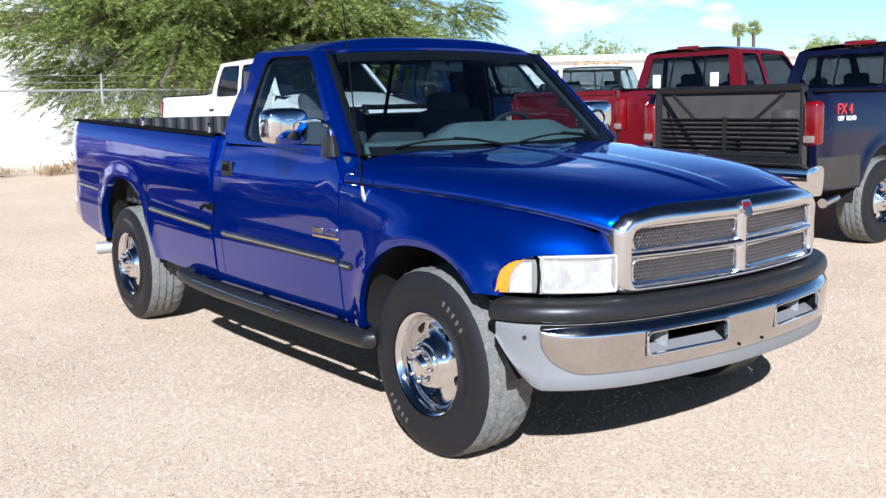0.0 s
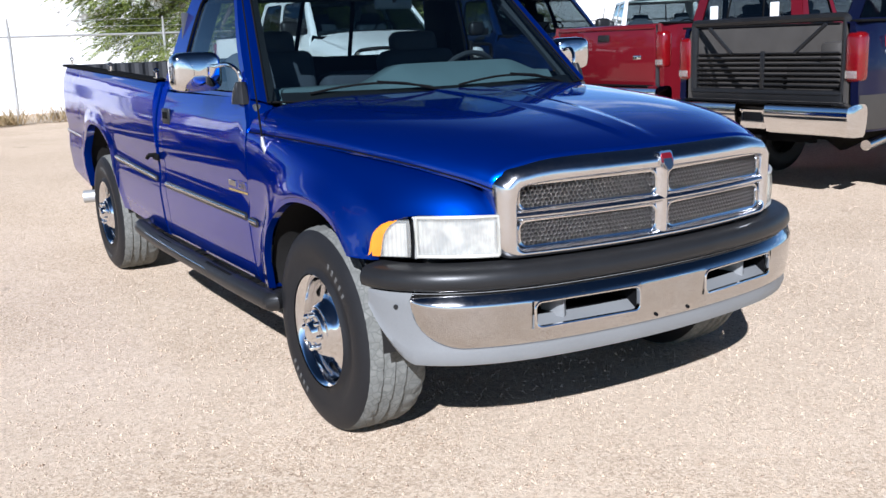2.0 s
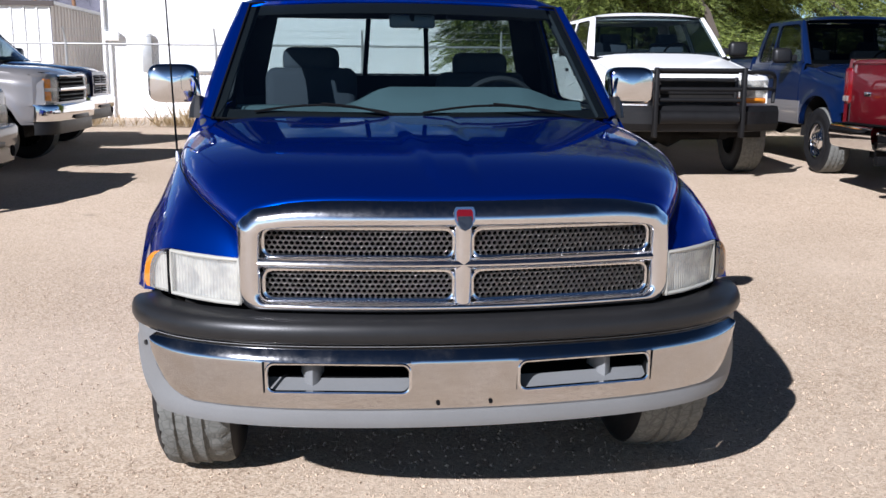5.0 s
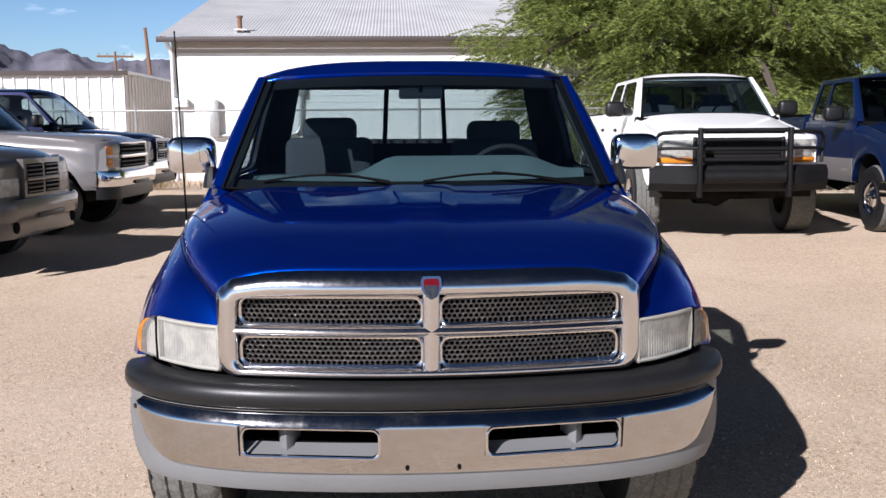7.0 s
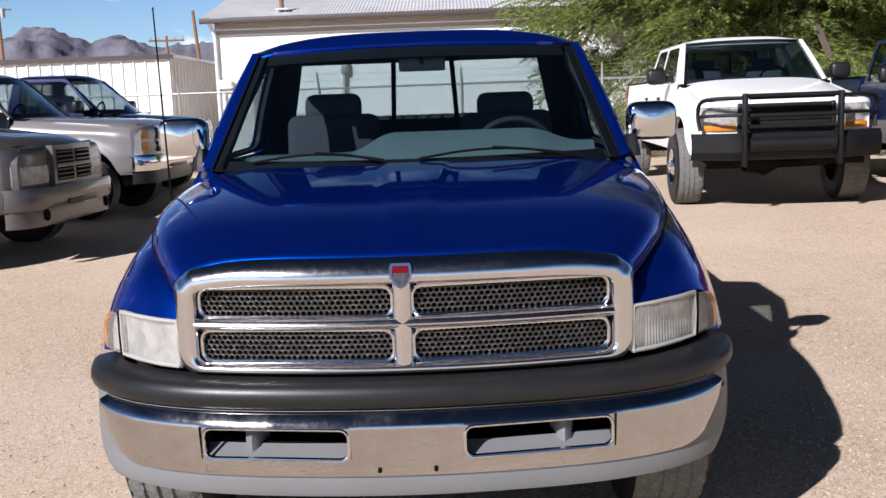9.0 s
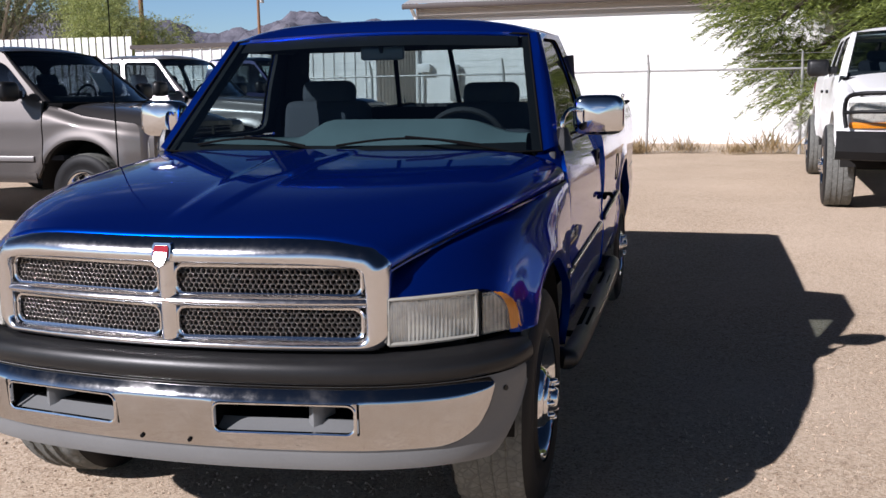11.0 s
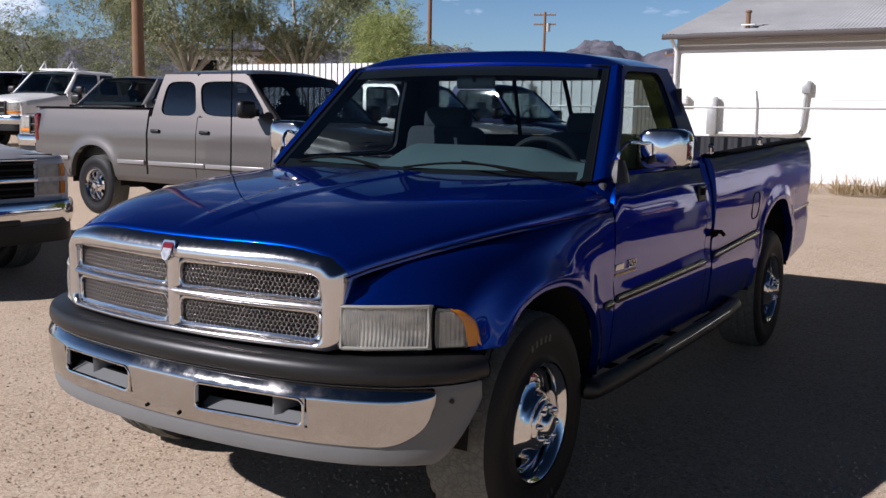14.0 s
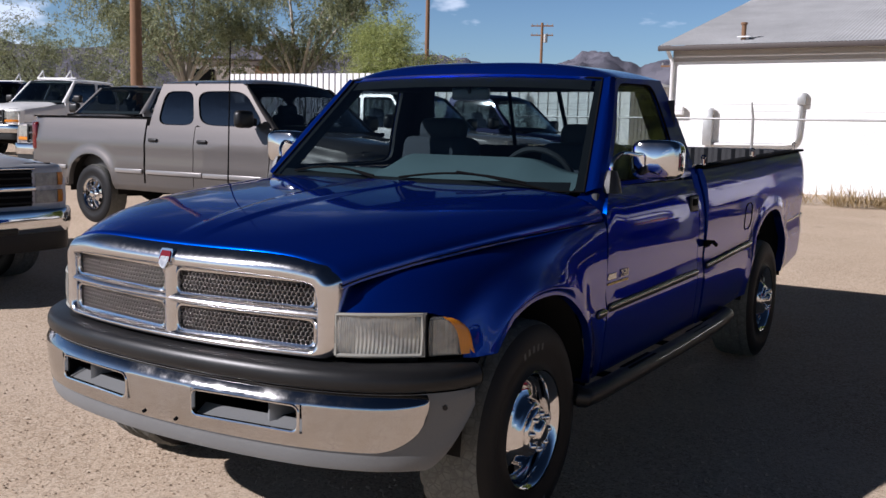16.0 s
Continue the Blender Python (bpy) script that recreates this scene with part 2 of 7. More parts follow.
def gravel_material():
    """Decomposed pink granite: chips of about a centimetre, traffic-worn patches, a few dark stains."""
    m, n, l, b = material("gravel")
    p = world_place(n)
    big = tex_noise(n, l, 0.16, 6, 0.6, p)
    mid = tex_noise(n, l, 1.7, 6, 0.65, p)
    v = n.new("ShaderNodeTexVoronoi")
    v.inputs["Scale"].default_value = 120
    l.new(p, v.inputs["Vector"])
    v2 = n.new("ShaderNodeTexVoronoi")
    v2.inputs["Scale"].default_value = 46
    l.new(p, v2.inputs["Vector"])
    grey = n.new("ShaderNodeSeparateColor")
    l.new(v.outputs["Color"], grey.inputs["Color"])
    chips = ramp(n, l, grey.outputs["Red"], [(0.0, (0.28, 0.195, 0.128)), (0.22, (0.48, 0.35, 0.235)), (0.5, (0.67, 0.51, 0.36)), (0.8, (0.77, 0.61, 0.44)), (1.0, (0.87, 0.74, 0.57))])
    grey2 = n.new("ShaderNodeSeparateColor")
    l.new(v2.outputs["Color"], grey2.inputs["Color"])
    large = ramp(n, l, grey2.outputs["Green"], [(0.0, (0.18, 0.12, 0.08)), (0.14, (0.50, 0.375, 0.26)), (0.6, (0.74, 0.575, 0.41)), (1.0, (0.93, 0.79, 0.62))])
    worn = ramp(n, l, mid, [(0.40, (0.05, 0.05, 0.05)), (0.66, (0.50, 0.50, 0.50))])
    c = mixed(n, l, worn, chips, large)
    grit = tex_noise(n, l, 330, 3, 0.7, p)
    c = mixed(n, l, 0.42, c, ramp(n, l, grit, [(0.33, (0.36, 0.36, 0.36)), (0.5, (0.93, 0.93, 0.93)), (0.72, (1.0, 1.0, 1.0))]), "MULTIPLY")
    c = mixed(n, l, 0.16, c, ramp(n, l, big, [(0.3, (0.503, 0.368, 0.247)), (0.55, (0.754, 0.584, 0.409)), (0.75, (0.868, 0.686, 0.485))]))
    # driven-over patches, paler and finer, and a few old drips
    lanes = tex_noise(n, l, 0.55, 4, 0.6, p)
    c = mixed(n, l, ramp(n, l, lanes, [(0.42, (0, 0, 0)), (0.64, (0.34, 0.34, 0.34))]), c, (0.80, 0.64, 0.48))
    drip = tex_noise(n, l, 2.6, 3, 0.5, p)
    c = mixed(n, l, ramp(n, l, drip, [(0.70, (0, 0, 0)), (0.78, (0.45, 0.45, 0.45))]), c, (0.16, 0.12, 0.09))
    c = mixed(n, l, 1.0, c, (0.850, 0.858, 0.878), "MULTIPLY")
    l.new(c, b.inputs["Base Color"])
    b.inputs["Roughness"].default_value = 0.95
    b.inputs["Specular IOR Level"].default_value = 0.2
    rough_h = tex_noise(n, l, 75, 5, 0.75, p)
    pebble = n.new("ShaderNodeMath")
    pebble.operation = "SUBTRACT"
    l.new(rough_h, pebble.inputs[0])
    l.new(scaled(n, l, v.outputs["Distance"], 0.0, 0.22), pebble.inputs[1])
    bump(n, l, pebble.outputs[0], b, 0.48, 0.012)
    return m


def chip_material():
    """Loose chips, each of its own tone."""
    m, n, l, b = material("loose_chip")
    g = n.new("ShaderNodeNewGeometry")
    l.new(ramp(n, l, g.outputs["Random Per Island"], [(0.0, (0.20, 0.145, 0.10)), (0.4, (0.40, 0.30, 0.215)), (1.0, (0.50, 0.385, 0.28))]), b.inputs["Base Color"])
    b.inputs["Roughness"].default_value = 0.95
    b.inputs["Specular IOR Level"].default_value = 0.1
    return m


def foliage(name, dark, light, through=0.35):
    m, n, l, b = material(name)
    g = n.new("ShaderNodeNewGeometry")
    c = ramp(n, l, g.outputs["Random Per Island"], [(0.0, dark), (1.0, light)])
    l.new(c, b.inputs["Base Color"])
    b.inputs["Roughness"].default_value = 0.6
    t = n.new("ShaderNodeBsdfTranslucent")
    l.new(c, t.inputs["Color"])
    mix = n.new("ShaderNodeMixShader")
    mix.inputs["Fac"].default_value = through
    l.new(b.outputs["BSDF"], mix.inputs[1])
    l.new(t.outputs["BSDF"], mix.inputs[2])
    l.new(mix.outputs["Shader"], n["Material Output"].inputs["Surface"])
    return m


def wall_paint(name, rgb, streak=0.10):
    """Weathered painted wall with faint streaks and blotches."""
    m, n, l, b = material(name)
    p = world_place(n)
    mp = n.new("ShaderNodeMapping")
    mp.inputs["Scale"].default_value = (1.6, 1.6, 0.25)
    l.new(p, mp.inputs["Vector"])
    run = tex_noise(n, l, 2.0, 6, 0.65, mp.outputs["Vector"])
    spot = tex_noise(n, l, 9.0, 5, 0.6, p)
    c = mixed(n, l, run, tuple(v * (1 - streak) for v in rgb), rgb)
    c = mixed(n, l, 0.2, c, ramp(n, l, spot, [(0.35, tuple(v * (1 - 2 * streak) for v in rgb)), (0.65, rgb)]))
    l.new(c, b.inputs["Base Color"])
    b.inputs["Roughness"].default_value = 0.8
    bump(n, l, spot, b, 0.2, 0.01)
    return m


def roof_metal():
    m, n, l, b = material("galvanised_roofing")
    p = world_place(n)
    s = tex_noise(n, l, 0.8, 6, 0.6, p)
    q = tex_noise(n, l, 14, 5, 0.6, p)
    c = ramp(n, l, s, [(0.3, (0.44, 0.445, 0.45)), (0.7, (0.62, 0.625, 0.63))])
    l.new(mixed(n, l, 0.25, c, ramp(n, l, q, [(0.3, (0.28, 0.27, 0.26)), (0.7, (0.56, 0.56, 0.56))])), b.inputs["Base Color"])
    b.inputs["Metallic"].default_value = 0.1
    b.inputs["Roughness"].default_value = 0.55
    return m


M = dict(
    blue=flake_paint("metallic_blue_paint", (0.0008, 0.008, 0.092), (0.0004, 0.066, 0.50), 0.48, 0.31),
    white=paint("white_paint", (0.82, 0.82, 0.81), 0.0, 0.4, 0.02, 0.35),
    navy=paint("navy_paint", (0.0025, 0.004, 0.022), 0.3, 0.35, 0.004),
    steelblue=paint("dark_blue_paint", (0.003, 0.014, 0.062), 0.35, 0.35, 0.004),
    red=paint("dark_red_paint", (0.125, 0.003, 0.009), 0.3, 0.33, 0.008),
    pewter=paint("pewter_paint", (0.122, 0.112, 0.107), 0.80, 0.52, 0.01),
    silver=paint("silver_paint", (0.30, 0.285, 0.28), 0.5, 0.36, 0.02),
    pearl=paint("pearl_white_paint", (0.56, 0.56, 0.58), 0.1, 0.4, 0.02, 0.6),
    lowgrey=paint("grey_lower_paint", (0.034, 0.032, 0.030), 0.2, 0.5, 0.03, 0.3),
    valance=plain("grey_bumper_paint", (0.145, 0.148, 0.148), 0.5, 0.0, 0.14, 6, 0.04),
    chrome=chrome_metal("chrome", 0.05, 0.10, (0.70, 0.70, 0.71)),
    wornchrome=chrome_metal("hazy_chrome", 0.06, 0.30, (0.54, 0.54, 0.55)),
    grillechrome=chrome_metal("soft_chrome", 0.14, 0.12, (0.70, 0.70, 0.72)),
    gridmetal=chrome_metal("bright_grille_metal", 0.30, 0.2, (0.58, 0.56, 0.55)),
    alloy=chrome_metal("polished_alloy", 0.16, 0.3, (0.52, 0.52, 0.52)),
    black=plain("black_plastic", (0.010, 0.010, 0.0105), 0.42, 0, 0.4, 9, 0.12, sheen=0.35),
    guardblack=plain("satin_black_steel", (0.007, 0.007, 0.0075), 0.55, 0, 0.4, 9, 0.05, sheen=0.2),
    matte=plain("matte_black", (0.006, 0.006, 0.0065), 0.9, 0, 0.4, 9, 0.0, sheen=0.03),
    pad=plain("faded_black_rubber", (0.012, 0.012, 0.0125), 0.36, 0, 0.35, 7, 0.08, sheen=0.3),
    tyre=plain("tyre_rubber", (0.011, 0.011, 0.012), 0.55, 0, 0.4, 9, 0.15, sheen=0.2),
    tread=tread_rubber(),
    liner=plain("black_bed_liner", (0.022, 0.022, 0.024), 0.5, 0, 0.4, 5, 0.1),
    under=plain("underbody", (0.014, 0.013, 0.012), 0.85, 0.0, 0.5, 4, 0.2, sheen=0.15),
    pane=glass("windscreen_glass", (0.54, 0.63, 0.65), 2.35),
    cabglass=glass("cab_glass", (0.60, 0.66, 0.66), 1.5),
    band_black=plain("black_glass_print", (0.012, 0.012, 0.013), 0.5, 0, 0.2),
    tinted=glass("tinted_side_glass", (0.10, 0.12, 0.15), 2.3),
    smoke=glass("smoked_glass", (0.16, 0.18, 0.19)),
    cloth=plain("grey_seat_cloth", (0.055, 0.063, 0.078), 0.9, 0, 0.2, 20, 0.3),
    dash=plain("grey_green_dash_vinyl", (0.17, 0.235, 0.245), 0.6, 0, 0.12, 10, 0.2),
    trimdark=plain("dark_cabin_trim", (0.03, 0.032, 0.037), 0.75, 0, 0.25, 8, 0.1),
    # dark plastic shell; the sky it reflects is put into the blue-grey colour
    mirrorback=plain("sky_tinted_mirror_shell", (0.15, 0.19, 0.23), 0.25, 0, 0.1),
    lamprim=plain("aged_lens_rim", (0.34, 0.33, 0.29), 0.3, 0, 0.15),
    headlamp=lens("headlamp_lens", (0.66, 0.65, 0.60), 0.74),
    amber=lens("amber_lens", (0.85, 0.30, 0.02), 0.25),
    redlens=lens("red_lens", (0.15, 0.003, 0.005), 0.10),
    bulb=ribbed_reflector(),
    paper=plain("white_paper", (0.8, 0.8, 0.8), 0.8, 0, 0.05),
    letter=plain("raised_white_rubber", (0.075, 0.075, 0.073), 0.7, 0, 0.2),
    gold=plain("gold_foil", (0.55, 0.40, 0.14), 0.35, 0.7, 0.15),
    redfoil=plain("red_foil", (0.55, 0.02, 0.02), 0.4, 0, 0.15),
    gravel=gravel_material(),
    stone=chip_material(),
    wall=wall_paint("white_wall_paint", (0.87, 0.865, 0.85), 0.06),
    sheet=wall_paint("white_sheet_metal", (0.82, 0.82, 0.81), 0.10),
    band=wall_paint("beige_soffit_board", (0.46, 0.42, 0.38), 0.1),
    roof=roof_metal(),
    fascia=plain("dark_gutter_paint", (0.045, 0.032, 0.027), 0.6, 0, 0.3),
    galv=plain("galvanised_steel", (0.42, 0.42, 0.41), 0.45, 0.6, 0.25, 10),
    wood=plain("weathered_pole_wood", (0.20, 0.11, 0.06), 0.9, 0, 0.35, 5, 0.4, 60),
    bark=plain("grey_bark", (0.075, 0.058, 0.045), 0.95, 0, 0.4, 6, 0.6, 40),
    palebark=plain("pale_gum_bark", (0.45, 0.40, 0.34), 0.85, 0, 0.3, 3, 0.3, 30),
    leaf=foliage("mesquite_leaf", (0.022, 0.042, 0.009), (0.33, 0.39, 0.09), 0.36),
    gumleaf=foliage("gum_leaf", (0.11, 0.13, 0.065), (0.40, 0.42, 0.24), 0.4),
    verde=foliage("palo_verde_leaf", (0.18, 0.22, 0.07), (0.52, 0.56, 0.22), 0.42),
    straw=foliage("dry_weed", (0.20, 0.14, 0.065), (0.42, 0.31, 0.16), 0.2),
    dusty=plain("dusty_bed_liner", (0.045, 0.040, 0.035), 0.6, 0, 0.4, 4, 0.15),
    rock=None,
)


def mountain_material():
    """Bare rock, gullied, paled by the distance."""
    m, n, l, b = material("far_mountain_rock")
    p = world_place(n)
    s = tex_noise(n, l, 0.004, 8, 0.7, p)
    l.new(ramp(n, l, s, [(0.3, (0.118, 0.118, 0.148)), (0.7, (0.20, 0.192, 0.225))]), b.inputs["Base Color"])
    b.inputs["Roughness"].default_value = 1.0
    b.inputs["Specular IOR Level"].default_value = 0.0
    q = tex_noise(n, l, 0.02, 8, 0.75, p)
    bump(n, l, q, b, 0.6, 18.0)
    return m


M["rock"] = mountain_material()


# ---------------------------------------------------------------- mesh helpers
class Geo:
    """Collects vertices and faces of one mesh."""

    def __init__(self):
        self.v, self.f = [], []

    def add(self, verts, faces):
        k = len(self.v)
        self.v += [tuple(p) for p in verts]
        self.f += [tuple(i + k for i in f) for f in faces]
        return self

    def grid(self, rows, close_u=False, skip=None):
        nr, nc = len(rows), len(rows[0])
        faces = []
        for i in range(nr - 1):
            for j in range(nc if close_u else nc - 1):
                if skip and skip(i, j):
                    continue
                k = (j + 1) % nc
                faces.append((i * nc + j, i * nc + k, (i + 1) * nc + k, (i + 1) * nc + j))
        return self.add([p for r in rows for p in r], faces)

    def panel(self, rows, inward):
        """A skin whose four borders turn inward."""
        d = Vector(inward)
        full = [[Vector(p) for p in r] for r in rows]
        full = [[p + d for p in full[0]]] + full + [[p + d for p in full[-1]]]
        full = [[r[0] + (d if 0 < i < len(full) - 1 else d * 0)] + r + [r[-1] + (d if 0 < i < len(full) - 1 else d * 0)] for i, r in enumerate(full)]
        return self.grid(full)

    def box(self, c, s, r=0.0, turn=None, seg=2):
        bm = bmesh.new()
        bmesh.ops.create_cube(bm, size=1.0)
        for p in bm.verts:
            p.co = Vector((p.co.x * s[0], p.co.y * s[1], p.co.z * s[2]))
        if r > 0:
            bmesh.ops.bevel(bm, geom=bm.edges[:], offset=min(r, 0.49 * min(s)), segments=seg, affect="EDGES", profile=0.5)
        m = Matrix.Translation(c) @ (turn if turn is not None else Matrix())
        bm.verts.index_update()
        self.add([m @ p.co for p in bm.verts], [[p.index for p in f.verts] for f in bm.faces])
        bm.free()
        return self

    def tube(self, path, r, n=10, caps=True, flat=1.0, up=None):
        path = [Vector(p) for p in path]
        radii = r if isinstance(r, (list, tuple)) else [r] * len(path)
        rows, side = [], None
        for i, p in enumerate(path):
            t = (path[min(i + 1, len(path) - 1)] - path[max(i - 1, 0)]).normalized()
            ref = Vector(up) if up else (Vector((0, 0, 1)) if abs(t.z) < 0.9 else Vector((0, 1, 0)))
            if side is None or up:
                side = t.cross(ref).normalized()
            else:
                side = (side - t * side.dot(t)).normalized()
            top = side.cross(t).normalized()
            rows.append([p + radii[i] * (math.cos(a) * side + flat * math.sin(a) * top) for a in [2 * math.pi * k / n for k in range(n)]])
        k = len(self.v)
        self.grid(rows, close_u=True)
        if caps:
            self.f.append(tuple(k + j for j in range(n))[::-1])
            self.f.append(tuple(k + (len(path) - 1) * n + j for j in range(n)))
        return self

    def revolve(self, profile, n=48, centre=(0, 0, 0), wave=None):
        """Turns (x, r) points about the x axis."""
        rows = []
        for k in range(n):
            a = 2 * math.pi * k / n
            rows.append([(centre[0] + x, centre[1] + (r + (wave(i, k) if wave else 0)) * math.cos(a), centre[2] + (r + (wave(i, k) if wave else 0)) * math.sin(a)) for i, (x, r) in enumerate(profile)])
        rows.append(rows[0])
        return self.grid(rows)

    def sweep(self, path, section, closed=False, normal=None):
        """section: (out, up) pairs, out along the path's level normal, up along z."""
        path = [Vector(p) for p in path]
        rows = []
        for i, p in enumerate(path):
            t = path[(i + 1) % len(path) if closed else min(i + 1, len(path) - 1)] - path[(i - 1) if closed else max(i - 1, 0)]
            o = Vector((t.y, -t.x, 0)).normalized()
            rows.append([p + o * a + Vector((0, 0, b)) for a, b in section])
        if closed:
            rows.append(rows[0])
        return self.grid(rows)

    def prism(self, outline, d):
        """A flat outline given depth d."""
        n = len(outline)
        d = Vector(d)
        self.add([Vector(p) for p in outline] + [Vector(p) + d for p in outline],
                 [tuple(range(n)), tuple(range(2 * n - 1, n - 1, -1))] + [(i, (i + 1) % n, n + (i + 1) % n, n + i) for i in range(n)])
        return self


def mesh_of(name, geo, mat, angle=38, tidy=True):
    me = bpy.data.meshes.new(name)
    me.from_pydata(geo.v, [], geo.f)
    if tidy and len(geo.v) < 30000:
        bm = bmesh.new()
        bm.from_mesh(me)
        bmesh.ops.remove_doubles(bm, verts=bm.verts, dist=1e-5)
        bmesh.ops.recalc_face_normals(bm, faces=bm.faces)
        bm.to_mesh(me)
        bm.free()
    me.polygons.foreach_set("use_smooth", [True] * len(me.polygons))
    if angle < 180:
        me.set_sharp_from_angle(angle=radians(angle))
    if mat:
        me.materials.append(mat)
    return me


def part(name, geo, mat, parent, label="", angle=38, place=None):
    """One mesh object under a thing or a part."""
    ob = new(name, geo if isinstance(geo, bpy.types.Mesh) else mesh_of(name, geo, mat, angle))
    ob.parent = parent
    if place is not None:
        ob.matrix_basis = place
    if label:
        ob["label"] = label
    return ob


def thing(name, place, label, category, group="", kind=""):
    ob = new(name)
    ob.empty_display_size = 0.2
    ob.matrix_basis = place
    return tagged(ob, label, category, group, kind)


def solid(name, geo, mat, label, category, group="", kind="", place=None, angle=38):
    ob = new(name, geo if isinstance(geo, bpy.types.Mesh) else mesh_of(name, geo, mat, angle))
    if place is not None:
        ob.matrix_basis = place
    return tagged(ob, label, category, group, kind)


def lerp(a, b, t):
    return a + (b - a) * t


def table(t, pairs):
    """Smooth reading of a table of (key, value)."""
    if t <= pairs[0][0]:
        return pairs[0][1]
    for (a, p), (b, q) in zip(pairs, pairs[1:]):
        if t <= b:
            k = (t - a) / (b - a)
            return p + (q - p) * k
    return pairs[-1][1]


def spline(points, n):
    """Catmull-Rom through the points, n samples."""
    P = [Vector(p) for p in points]
    out = []
    m = len(P) - 1
    for k in range(n):
        t = k / (n - 1) * m
        i = min(int(t), m - 1)
        u = t - i
        p0, p1, p2, p3 = P[max(i - 1, 0)], P[i], P[i + 1], P[min(i + 2, m)]
        out.append(0.5 * ((2 * p1) + (p2 - p0) * u + (2 * p0 - 5 * p1 + 4 * p2 - p3) * u * u + (3 * p1 - p0 - 3 * p2 + p3) * u ** 3))
    return out


def relax(rows, times=4):
    """Evens out the inside of a grid of points."""
    a = np.array([[tuple(p) for p in r] for r in rows], dtype=float)
    for _ in range(times):
        b = a.copy()
        b[1:-1, 1:-1] = 0.5 * a[1:-1, 1:-1] + 0.125 * (a[:-2, 1:-1] + a[2:, 1:-1] + a[1:-1, :-2] + a[1:-1, 2:])
        b[1:-1, 0] = 0.6 * a[1:-1, 0] + 0.2 * (a[:-2, 0] + a[2:, 0])
        b[1:-1, -1] = a[1:-1, -1]
        a = b
    return [[Vector(p) for p in r] for r in a.tolist()]


def smooth01(t):
    t = min(1, max(0, t))
    return t * t * (3 - 2 * t)


def ring_path(c, w, h, r, n=5, axis="y"):
    """Rounded rectangle in the x-z plane (axis y) or y-z plane (axis x)."""
    pts = []
    for sx, sz, a0 in ((1, 1, 0), (-1, 1, 90), (-1, -1, 180), (1, -1, 270)):
        for k in range(n):
            a = radians(a0 + 90 * k / (n - 1))
            u, v = sx * (w / 2 - r) + r * math.cos(a), sz * (h / 2 - r) + r * math.sin(a)
            pts.append((c[0] + u, c[1], c[2] + v) if axis == "y" else (c[0], c[1] + u, c[2] + v))
    return pts


# ---------------------------------------------------------------- wheels
WHEELS = {}


